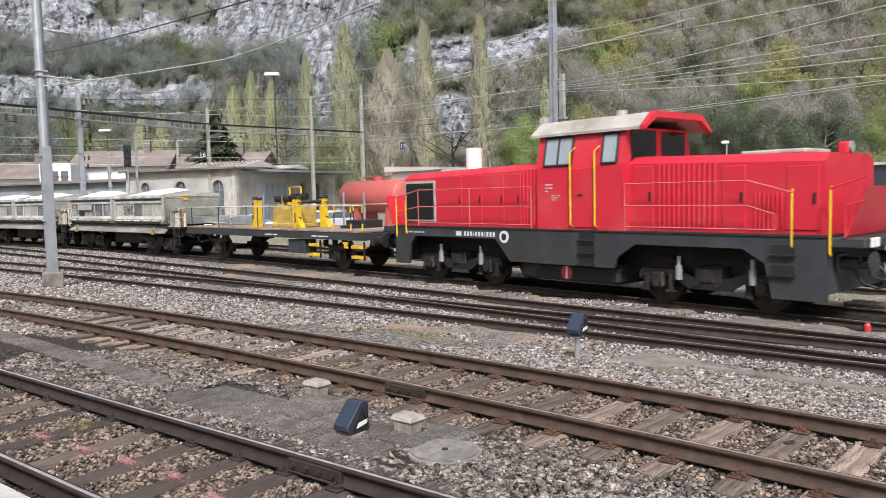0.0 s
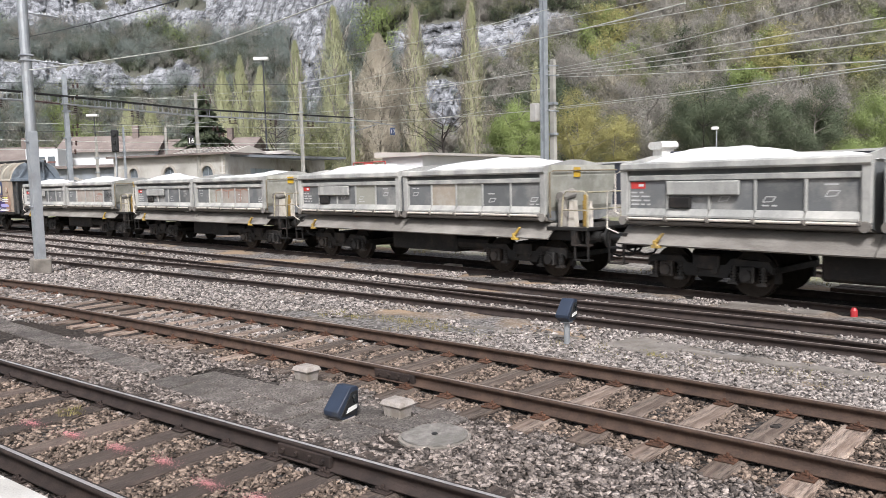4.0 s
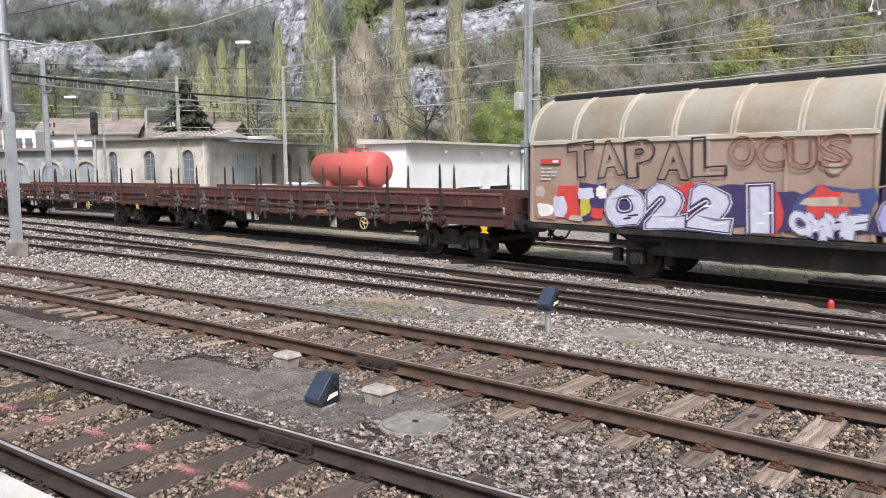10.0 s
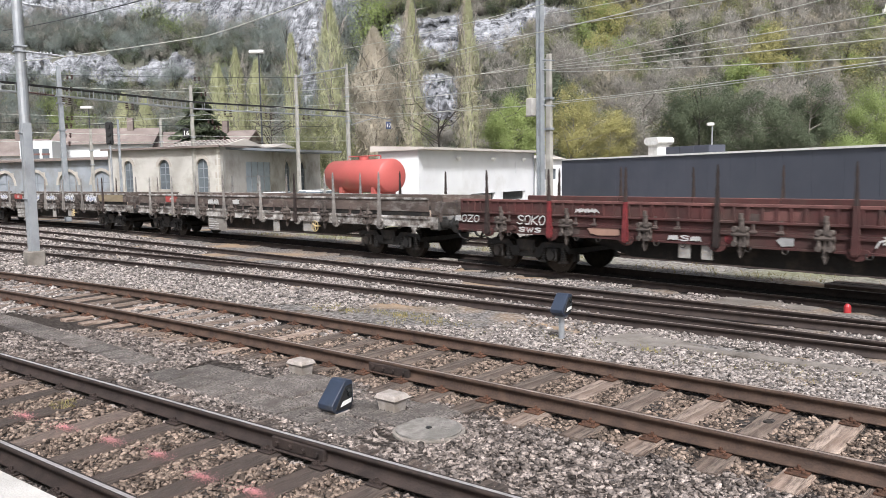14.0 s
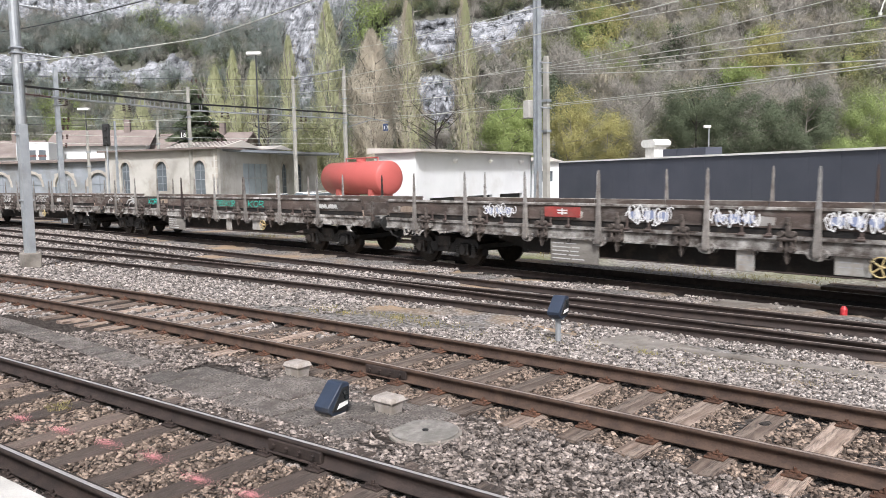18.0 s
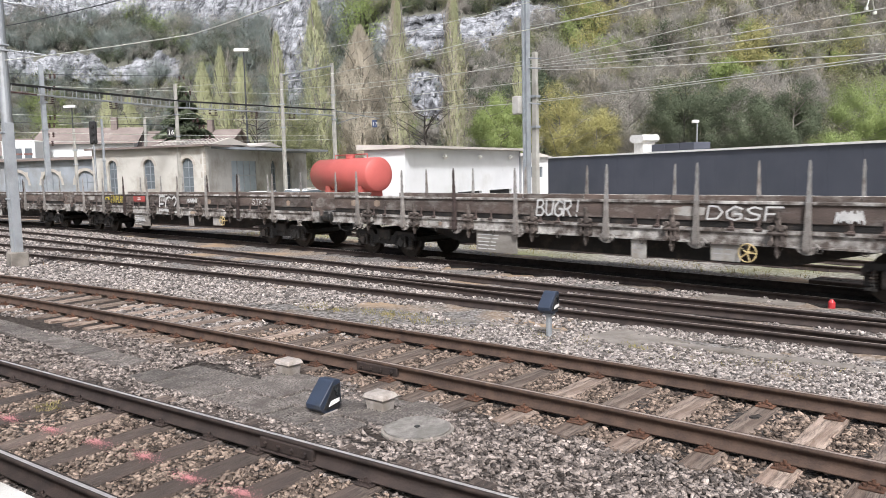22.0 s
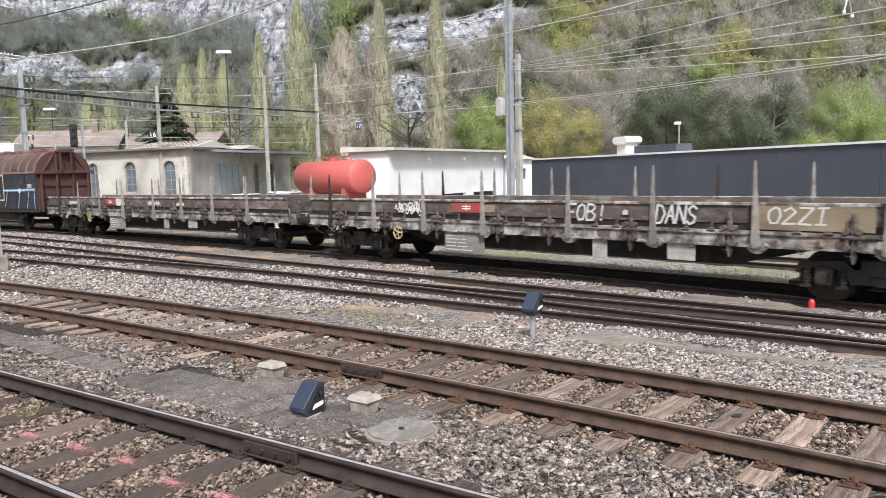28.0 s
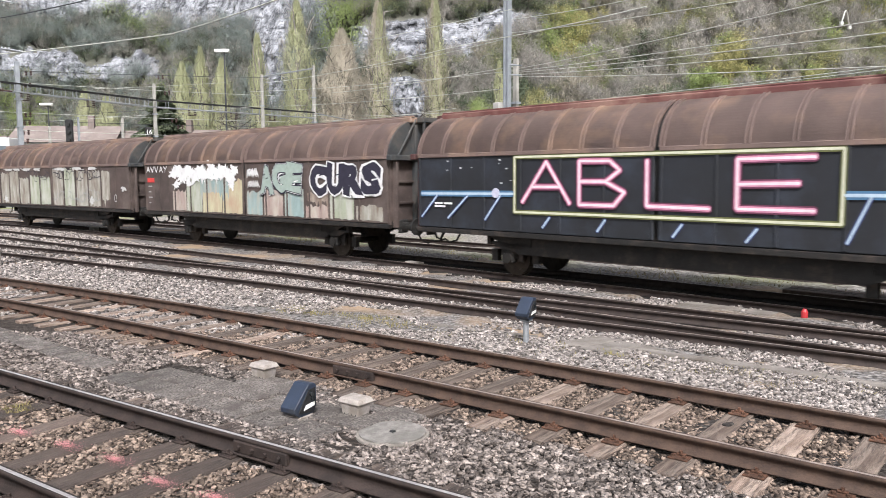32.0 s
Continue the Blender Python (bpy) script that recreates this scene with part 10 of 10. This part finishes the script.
def rockiness(a, e):
    """How much bare cliff shows, by bearing a (tangent) and rise e (tangent): bands of limestone with wooded ledges between."""
    w = 0.02 * (fbm(a * 30, e * 30, 40) - 0.5) * 2
    e2 = e + w
    up = band(a, -2, -0.09, 0.015) * band(e2, 0.184, 0.33, 0.008) * 0.86
    ledge = band(a, -0.47, -0.3, 0.02) * band(e2, 0.214, 0.24, 0.006)
    low = band(a, -2, -0.31, 0.02) * band(e2, 0.113, 0.146, 0.006) * 0.78
    face = band(a, -0.2, -0.145, 0.012) * band(e2, 0.09, 0.2, 0.012) * 0.9
    crag = band(a, -0.075, 0.178, 0.008) * band(e2, 0.146 + 0.16 * np.maximum(a - 0.06, 0), 0.197 + 0.05 * np.maximum(a, 0), 0.006)
    foot = band(a, -0.045, 0.022, 0.01) * band(e2, 0.07, 0.128, 0.008) * 0.8
    r_ = np.maximum.reduce([up - 0.6 * ledge, low, face, crag, foot])
    return r_ + 0.85 * (fbm(a * 70, e * 80, 60) - 0.53)


def hill_radius(a, e):
    base = 128 + 150 * smooth(-a, 0.0, 0.45) + 30 * smooth(a, 0.3, 1.2)
    return base + e * (260 + 260 * smooth(-a, 0.0, 0.4)) + 14 * (fbm(a * 7 + 3, e * 5, 20) - 0.5)


def hill_point(a, e):
    """World place for bearing a and rise e seen from the platform."""
    r_ = hill_radius(a, e)
    rock = smooth(rockiness(a, e), 0.35, 0.6)
    wa, we = 0.5 * fbm(a * 40, e * 60, 81, 3), 0.6 * fbm(a * 50, e * 40, 82, 3)
    blocks = 0
    for k, (fa, fe, amp) in enumerate(((46, 15, 4.0), (105, 36, 2.6), (230, 90, 1.6))):
        ia, ie = np.floor(a * fa + wa * 2.0 + 0.3 * k), np.floor(e * fe + we * 2.4 + 0.7 * k)
        hsh = np.sin(ia * 127.1 + ie * 311.7 + 17.3 * k) * 43758.5453
        blocks = blocks + amp * (hsh - np.floor(hsh) - 0.5)
    flute = np.abs(fbm(a * 120, e * 22, 80) - 0.5) * 10
    step = e * 46 + 3.0 * fbm(a * 9, e * 9, 30)
    shelf = 1.6 * ((step - np.floor(step)) - 0.5) * fbm(a * 22, e * 12, 33, 3)
    r_ = r_ + rock * np.clip(r_ / 260 - 0.15, 0.4, 1.1) * (blocks + flute + shelf - 4 + 1.0 * (fbm(a * 170, e * 130, 90) - 0.5))
    c = 1 / np.sqrt(1 + a * a)
    y = r_ * c
    return np.stack([a * y, y, 2.2 + e * r_], -1)


def build_hill():
    na, ne = 760, 260
    av = np.concatenate([np.linspace(-2.6, -0.7, 50), np.linspace(-0.69, 0.69, na - 100), np.linspace(0.7, 2.6, 50)])
    ev = np.concatenate([np.linspace(-0.03, 0.3, ne - 30), np.linspace(0.305, 0.62, 30)])
    A, E_ = np.meshgrid(av, ev)
    V = hill_point(A, E_)
    idx = np.arange(na * ne).reshape(ne, na)
    f = np.stack([idx[:-1, :-1], idx[:-1, 1:], idx[1:, 1:], idx[1:, :-1]], -1).reshape(-1, 4)
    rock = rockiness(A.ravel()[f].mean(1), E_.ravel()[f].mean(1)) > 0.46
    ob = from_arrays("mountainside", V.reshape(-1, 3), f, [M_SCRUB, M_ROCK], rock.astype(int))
    tagged(ob, "wooded mountainside with pale limestone cliffs", "mountain", kind="structure")


build_hill()

# ---- woods --------------------------------------------------------------
def leaf(name, c1, c2, spread, through=0.35):
    """Thin leaves or twigs: a matt surface that lets part of the light through, varied from leaf to leaf."""
    m = surf(name, c1, c2, 0.16, 0.85, 0, 0, 2.5, island=spread, spec=0.15)
    nt = m.node_tree
    b = nt.nodes["Principled BSDF"]
    tr = nt.nodes.new("ShaderNodeBsdfTranslucent")
    mix = nt.nodes.new("ShaderNodeMixShader")
    mix.inputs[0].default_value = through
    nt.links.new(b.inputs["Base Color"].links[0].from_socket, tr.inputs["Color"])
    nt.links.new(b.outputs[0], mix.inputs[1])
    nt.links.new(tr.outputs[0], mix.inputs[2])
    nt.links.new(mix.outputs[0], nt.nodes["Material Output"].inputs["Surface"])
    return m


LEAF = {
    "olive": leaf("olive_spring_leaves", (0.34, 0.35, 0.2), (0.22, 0.235, 0.14), 0.1, 0.5),
    "fresh": leaf("fresh_green_leaves", (0.37, 0.44, 0.18), (0.25, 0.31, 0.125), 0.1, 0.5),
    "yellow": leaf("yellow_green_leaves", (0.48, 0.45, 0.2), (0.35, 0.33, 0.16), 0.1, 0.5),
    "poplar": leaf("pale_poplar_buds", (0.53, 0.54, 0.34), (0.44, 0.45, 0.29), 0.1, 0.5),
    "tanpop": leaf("pale_tan_poplar_twigs", (0.58, 0.53, 0.44), (0.48, 0.435, 0.355), 0.1, 0.5),
    # Twigs greyed and blued: haze over the far woods is put in the colour.
    "hazegreen": leaf("haze_greyed_budding_twigs", (0.33, 0.37, 0.345), (0.22, 0.25, 0.23), 0.1, 0.5),
    "bare": leaf("bare_grey_twigs", (0.46, 0.44, 0.4), (0.27, 0.25, 0.22), 0.1, 0.5),
    "tan": leaf("tan_budding_twigs", (0.46, 0.42, 0.34), (0.31, 0.285, 0.22), 0.1, 0.5),
    "dark": leaf("dark_ivy_leaves", (0.17, 0.2, 0.13), (0.1, 0.12, 0.08), 0.18, 0.45),
}
M_BARK = surf("grey_bark", (0.27, 0.25, 0.225), (0.16, 0.145, 0.125), 1.5, 0.95, 0, 0.4, 8)
M_DKBARK = surf("dark_bark", (0.05, 0.042, 0.036), (0.03, 0.025, 0.022), 1.5, 0.95, 0, 0.4, 8)


def leaf_tips(rng, centre, size, aspect=1.0, up=None):
    """Small tilted three-cornered leaves round the given places; with up they are slivers along those directions."""
    n = len(centre)
    u = rng.normal(0, 1, (n, 3)) if up is None else up
    u = u / np.linalg.norm(u, axis=1, keepdims=True)
    w = np.cross(u, rng.normal(0, 1, (n, 3)))
    w = w / np.linalg.norm(w, axis=1, keepdims=True)
    s = (size * rng.uniform(0.6, 1.4, n))[:, None]
    u, w = u * s * aspect, w * s
    return np.stack([centre - u * 0.45 - w * 0.6, centre - u * 0.3 + w * 0.6, centre + u * 0.7], 1)


def rounded(rng, V, centre, size, up=0.45, loose=0.22, clump=None):
    """Turns each leaf outwards and gives it the roundness of its crown and of its clump: returns the leaves and their corner normals."""
    c = V.mean(1)
    n = (c - centre) / size
    n = n / np.maximum(np.linalg.norm(n, axis=1, keepdims=True), 1e-6)
    if clump is not None:
        k = c - clump
        n = n * 0.6 + k / np.maximum(np.linalg.norm(k, axis=1, keepdims=True), 1e-6) * 0.8
    n = n + (0, 0, up) + rng.normal(0, loose, c.shape)
    n = n / np.linalg.norm(n, axis=1, keepdims=True)
    g = np.cross(V[:, 1] - V[:, 0], V[:, 2] - V[:, 0])
    flip = (g * n).sum(1) < 0
    V[flip] = V[flip][:, ::-1]
    return V, np.repeat(n[:, None], 3, 1)


def crown_points(rng, n, rx, rz, clumps, tight=1.0):
    """Places in a lumpy crown round the origin, thinned towards its inside, and the middle of each one's clump."""
    c = rng.normal(0, 1, (clumps, 3))
    c = c / np.linalg.norm(c, axis=1, keepdims=True) * rng.uniform(0.35, 0.95, (clumps, 1)) * (rx, rx, rz)
    k = rng.integers(0, clumps, n)
    return c[k] + rng.normal(0, 1, (n, 3)) * np.array((rx, rx, (rx + rz) / 2)) * (tight * rng.uniform(0.14, 0.26, (clumps, 1)))[k], c[k]


def wood_patch(name, kind, spots, seed, label):
    """One joined wood of many crowns of one colour; spots: place, crown radius, height, leaves."""
    rng = np.random.default_rng(seed)
    VS, NS, TV = [], [], []
    for (x, y, z), rad, h, n in spots:
        o = np.array((x, y, z))
        if kind in ("bare", "tan", "hazegreen"):
            n = int(n * 2.0)
            base, cl = crown_points(rng, n, rad * 0.8, h * 0.4, 14)
            d = base * (1, 1, 0.6) + (0, 0, h * 0.5)
            d = d / np.linalg.norm(d, axis=1, keepdims=True) * 0.8 + rng.normal(0, 0.4, (n, 3))
            leaves = leaf_tips(rng, base + o + (0, 0, h * 0.55), 0.028 + rad * 0.009, 11.0, d)
            cl = cl + o + (0, 0, h * 0.55)
        else:
            n = int(n * 1.9)
            base, cl = crown_points(rng, n, rad, h * 0.42, 26, 0.75)
            cl = cl + o + (0, 0, h * 0.52)
            leaves = leaf_tips(rng, base + o + (0, 0, h * 0.52), 0.06 + rad * 0.034)
        leaves, nn = rounded(rng, leaves, o + (0, 0, h * 0.5), (rad, rad, h * 0.42), clump=cl)
        VS.append(leaves)
        NS.append(nn)
        # trunk and limbs as thin slivers
        m = 14
        tip = crown_points(rng, m, rad * 0.7, h * 0.35, 5)[0] + o + (0, 0, h * 0.55)
        root = np.repeat(o[None], m, 0) + (0, 0, h * 0.12) * rng.uniform(0, 2.5, (m, 1))
        w = np.cross(tip - root, (0.3, 1, 0.2))
        w = w / np.linalg.norm(w, axis=1, keepdims=True) * rad * 0.02
        TV.append(np.stack([root - w, root + w, tip], 1))
    V = np.concatenate(VS + TV)
    limbs = np.concatenate(TV)
    NN = np.concatenate(NS + [np.broadcast_to(np.array((0.0, -0.94, 0.34)), limbs.shape)])
    F = np.arange(len(V) * 3).reshape(-1, 3)
    nl = sum(len(v) for v in VS)
    fm = np.zeros(len(F), int)
    fm[nl:] = 1
    tagged(from_arrays(name, V.reshape(-1, 3), F, [LEAF[kind], M_BARK], fm, normals=NN.reshape(-1, 3)), label, "woodland", kind="stuff")


def plant_hill():
    rng = np.random.default_rng(77)
    groups = {k: [] for k in LEAF}
    def sow(n, a0, a1, e0, e1, size, leaves, mix, on_rock=False):
        i = np.arange(n) + rng.integers(0, 50)
        a = a0 + (a1 - a0) * ((i * 0.7548777 + rng.normal(0, 0.01, n)) % 1)
        e = e0 + (e1 - e0) * ((i * 0.5698403 + rng.normal(0, 0.01, n)) % 1)
        keep = (rockiness(a, e) >= 0.47) if on_rock else (rockiness(a, e) < 0.47)
        a, e = a[keep], e[keep]
        P_ = hill_point(a, e)
        tone = fbm(a * 14 + 5, e * 16, 50, 3)
        for i in range(len(a)):
            k = mix[min(int(np.clip((tone[i] - 0.25) * 2 + rng.normal(0, 0.16), 0, 0.999) * len(mix)), len(mix) - 1)]
            s = size * rng.uniform(0.65, 1.35)
            groups[k].append((P_[i] - (0, 0, 0.4 * s), s, s * rng.uniform(1.6, 2.4), leaves))
    right = ["dark", "bare", "bare", "olive", "bare", "bare", "tan", "bare", "olive", "bare", "fresh", "yellow"]
    left = ["hazegreen", "bare", "hazegreen", "dark", "hazegreen", "hazegreen", "bare", "fresh"]
    sow(640, 0.09, 0.72, 0.0, 0.27, 3.8, 1050, right)
    sow(200, -0.12, 0.3, 0.0, 0.16, 2.8, 800, right)
    sow(110, 0.1, 0.72, 0.0, 0.06, 2.6, 800, ["dark", "olive", "fresh", "bare", "dark", "fresh", "yellow"])
    sow(900, -0.72, -0.05, 0.02, 0.24, 5.2, 330, left)
    sow(500, -0.72, -0.17, 0.14, 0.195, 4.6, 300, ["hazegreen", "hazegreen", "bare", "hazegreen", "dark"])
    sow(330, -0.72, -0.2, 0.02, 0.11, 4.2, 300, ["hazegreen", "olive", "hazegreen", "bare", "olive", "fresh"])
    sow(190, -0.14, 0.2, 0.2, 0.28, 3.2, 520, ["dark", "bare", "dark", "bare", "olive"])
    sow(160, 0.72, 1.6, 0.0, 0.34, 4.5, 90, right)
    sow(160, -1.7, -0.72, 0.0, 0.34, 5.5, 90, left)
    sow(200, -1.7, 1.6, 0.28, 0.5, 6.5, 90, left)
    sow(90, -0.09, 0.17, 0.122, 0.152, 2.0, 520, ["dark", "bare", "dark", "olive", "bare"])
    sow(130, -0.1, 0.2, 0.196, 0.235, 2.6, 520, ["dark", "dark", "bare", "dark"])
    sow(110, -0.5, -0.2, 0.135, 0.165, 3.0, 360, ["hazegreen", "dark", "bare"])
    sow(170, -0.72, 0.2, 0.08, 0.26, 1.5, 90, ["dark", "bare", "dark", "hazegreen", "bare"], True)
    names = {"olive": "olive green spring woods on the slope", "fresh": "fresh green trees on the slope", "yellow": "yellow-green budding trees on the slope", "bare": "bare grey-brown woods on the slope", "tan": "tan budding woods on the slope", "dark": "dark evergreen undergrowth on the slope", "hazegreen": "budding woods on the slope, grey-green with haze in the colour"}
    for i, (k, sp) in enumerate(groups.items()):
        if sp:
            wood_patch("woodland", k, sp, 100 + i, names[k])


plant_hill()


def tree(name, x, y, label, kind, h, rad, leaves, shape, seed, bark=None, z=-0.45, limbs=9):
    """A single tree: tapered trunk with limbs, and a crown of small leaves."""
    rng = np.random.default_rng(seed)
    r = thing(name, label, "tree", pose(x, y, z))
    bm = bmesh.new()
    pts = [Vector((0, 0, 0))]
    for i in range(1, 7):
        pts.append(Vector((rng.normal(0, 0.02) * h * 0.3, rng.normal(0, 0.02) * h * 0.3, h * 0.92 * i / 6)))
    for i in range(6):
        w0, w1 = h * 0.014 * (1 - i / 6.5), h * 0.014 * (1 - (i + 1) / 6.5)
        tube(bm, pts[i], pts[i + 1], max(w0, 0.03), 7, max(w1, 0.02))
    for i in range(limbs):
        t = rng.uniform(0.12, 0.8)
        k = int(t * 6)
        p = pts[k].lerp(pts[min(k + 1, 6)], t * 6 - k)
        a = rng.uniform(0, 6.28)
        if shape == "column":
            q = p + Vector((math.cos(a) * rad * 0.7, math.sin(a) * rad * 0.7, h * rng.uniform(0.16, 0.26)))
        else:
            q = p + Vector((math.cos(a) * rad * rng.uniform(0.6, 1.0), math.sin(a) * rad * rng.uniform(0.6, 1.0), h * rng.uniform(0.08, 0.25)))
        mid = p.lerp(q, 0.5) + Vector((0, 0, h * 0.02 * rng.normal()))
        tube(bm, p, mid, h * 0.006, 5, h * 0.004)
        tube(bm, mid, q, h * 0.004, 5, h * 0.0015)
        for j in range(3):
            b = mid.lerp(q, rng.uniform(0, 1))
            e = b + Vector((rng.normal(0, rad * 0.3), rng.normal(0, rad * 0.3), abs(rng.normal(0, h * 0.06))))
            tube(bm, b, e, h * 0.0022, 4, h * 0.001)
    part("trunk", bm, bark or M_BARK, r, "trunk with limbs")
    n, cl = int(leaves * 2.4), None
    if n == 0:
        return r
    if shape == "column":
        t = rng.uniform(0.06, 1.0, n)
        prof = np.minimum(1, np.minimum(0.45 + t * 2.5, (1.02 - t) * 2.6) ** 0.8) * (0.85 + 0.25 * np.sin(t * 17 + seed) * np.sin(t * 7))
        a = rng.uniform(0, 6.28, n)
        spray = np.sin(7 * a + seed + t * 9) * np.sin(t * 23 + 3 * np.sin(a * 2 + seed)) + rng.normal(0, 0.5, n)
        keep = spray > -0.35
        t, prof, a = t[keep], prof[keep], a[keep]
        n = len(t)
        rr_ = rad * prof * np.sqrt(rng.uniform(0.03, 1, n)) * (0.72 + 0.4 * np.sin(3 * a + seed + t * 12) ** 2)
        c = np.stack([rr_ * np.cos(a), rr_ * np.sin(a), t * h], -1)
        up = np.stack([np.cos(a) * 0.25, np.sin(a) * 0.25, np.ones(n)], -1) + rng.normal(0, 0.2, (n, 3))
        sl = rng.uniform(0, 1, n) < 0.4
        V = np.concatenate([leaf_tips(rng, c[sl], 0.042, 18.0, up[sl]), leaf_tips(rng, c[~sl], 0.125)])
    elif shape == "cone":
        t = rng.uniform(0.08, 1.0, n)
        a = rng.uniform(0, 6.28, n)
        rr_ = rad * np.minimum(0.8, (1.03 - t) * 1.7) * np.sqrt(rng.uniform(0.1, 1, n)) * (0.75 + 0.35 * np.sin(t * 60 + 2 * np.sin(2 * a)))
        c = np.stack([rr_ * np.cos(a), rr_ * np.sin(a), t * h - 0.25 * rr_], -1)
        V = leaf_tips(rng, c, 0.2, 1.8, np.stack([np.cos(a), np.sin(a), -0.3 * np.ones(n)], -1))
    else:
        base, cl = crown_points(rng, n, rad * 0.9, h * 0.38, 70, 0.6)
        cl = cl + (0, 0, h * 0.56)
        V = leaf_tips(rng, base + (0, 0, h * 0.56), 0.1)
    F = np.arange(len(V) * 3).reshape(-1, 3)
    cen = np.stack([0 * V[:, 0, 0], 0 * V[:, 0, 0], np.clip(V[:, :, 2].mean(1), h * 0.3, h * 0.75)], -1) if shape != "round" else np.array((0, 0, h * 0.5))
    V, NN = rounded(rng, V, cen, (rad, rad, h * 0.4), clump=cl)
    ob = from_arrays("crown", V.reshape(-1, 3), F, [LEAF[kind]], normals=NN.reshape(-1, 3))
    ob.parent = r
    return r


POP = "tall slim poplar with thin spring foliage"
tree("poplar_tree", -34.1, 118, POP, "poplar", 19.6, 2.99, 10920, "column", 1, limbs=16)
tree("poplar_tree", -31.3, 118, POP, "poplar", 21.9, 2.21, 10080, "column", 2, limbs=16)
tree("poplar_tree", -28.2, 118, POP, "poplar", 20.2, 2.47, 10080, "column", 3, limbs=16)
tree("poplar_tree", -22.2, 115, POP, "poplar", 23.4, 2.08, 8400, "column", 4, limbs=16)
tree("poplar_tree", -15.4, 108, POP, "poplar", 26.6, 2.99, 10920, "column", 5, limbs=18)
tree("poplar_tree", -9.7, 112, "broad poplar with tan budding twigs", "tanpop", 23.4, 4.9, 27000, "column", 6, limbs=24)
tree("poplar_tree", -4.3, 106, POP, "tanpop", 26.2, 2.60, 7980, "column", 7, limbs=20)
tree("poplar_tree", -3.9, 105.5, POP, "poplar", 25.6, 1.95, 5880, "column", 17, limbs=10)
tree("poplar_tree", 3.3, 104, POP, "tanpop", 26.2, 2.08, 7140, "column", 8, limbs=20)
tree("poplar_tree", 3.6, 103.5, POP, "poplar", 25.8, 1.95, 6300, "column", 18, limbs=10)
tree("poplar_tree", 11.6, 100, POP, "poplar", 17.2, 1.43, 5040, "column", 9, limbs=12)
tree("poplar_tree", -53.5, 130, POP, "poplar", 16.8, 2.86, 7560, "column", 10, limbs=12)
tree("poplar_tree", -50.0, 130, POP, "poplar", 16.2, 2.60, 7560, "column", 11, limbs=12)
tree("broadleaf_tree", 8.6, 92, "rounded fresh green tree behind the storage building", "fresh", 13.2, 4.2, 18000, "round", 21)
tree("broadleaf_tree", 15.2, 90, "loose yellow-green budding tree", "yellow", 13.4, 4.2, 10500, "round", 22, limbs=16)
tree("broadleaf_tree", 20.6, 95, "loose yellow-green budding tree", "yellow", 11.0, 3.8, 8000, "round", 23, limbs=12)
tree("broadleaf_tree", -16.5, 100, "small green tree among the poplars", "olive", 12.5, 3.2, 7500, "round", 24)
tree("broadleaf_tree", -38.5, 125, "small green tree among the poplars", "fresh", 14.5, 3.6, 7500, "round", 27)
tree("conifer_tree", -26.9, 85, "dark spreading conifer behind the goods shed", "dark", 12.4, 4.3, 9000, "cone", 25, M_DKBARK)
tree("bare_tree", -0.5, 88, "leafless dark tree with crooked limbs", "bare", 12.4, 4.2, 0, "round", 26, M_DKBARK, limbs=26)
tree("bare_tree", -24.5, 110, "leafless tree among the poplars", "bare", 13.5, 3.6, 900, "round", 28, M_DKBARK, limbs=20)
tree("broadleaf_tree", 31.2, 94, "dark ivy-clad tree behind the long hall", "dark", 15.0, 6.2, 24000, "round", 31, M_DKBARK)
tree("broadleaf_tree", 39.8, 97, "dark ivy-clad tree behind the long hall", "dark", 13.0, 5.4, 17000, "round", 32, M_BARK, limbs=16)
tree("broadleaf_tree", 46.2, 97, "dark ivy-clad tree behind the long hall", "dark", 14.0, 4.8, 15000, "round", 33, M_BARK, limbs=16)
tree("broadleaf_tree", 25.8, 99, "bare grey tree with fine twigs behind the long hall", "bare", 14.5, 5.5, 12000, "round", 34, limbs=24)
tree("broadleaf_tree", 41.5, 103, "bare grey tree with fine twigs behind the long hall", "bare", 15.5, 6.0, 12000, "round", 35, limbs=24)
tree("broadleaf_tree", 54.5, 96, "fresh green bushy tree behind the long hall", "fresh", 14.0, 5.5, 13500, "round", 36)
tree("broadleaf_tree", 57.0, 92, "fresh green bushy tree behind the long hall", "fresh", 10.0, 5.0, 10500, "round", 37)
tree("broadleaf_tree", 48.0, 90, "low fresh green bush behind the long hall", "fresh", 7.0, 4.0, 7500, "round", 38)
motions()
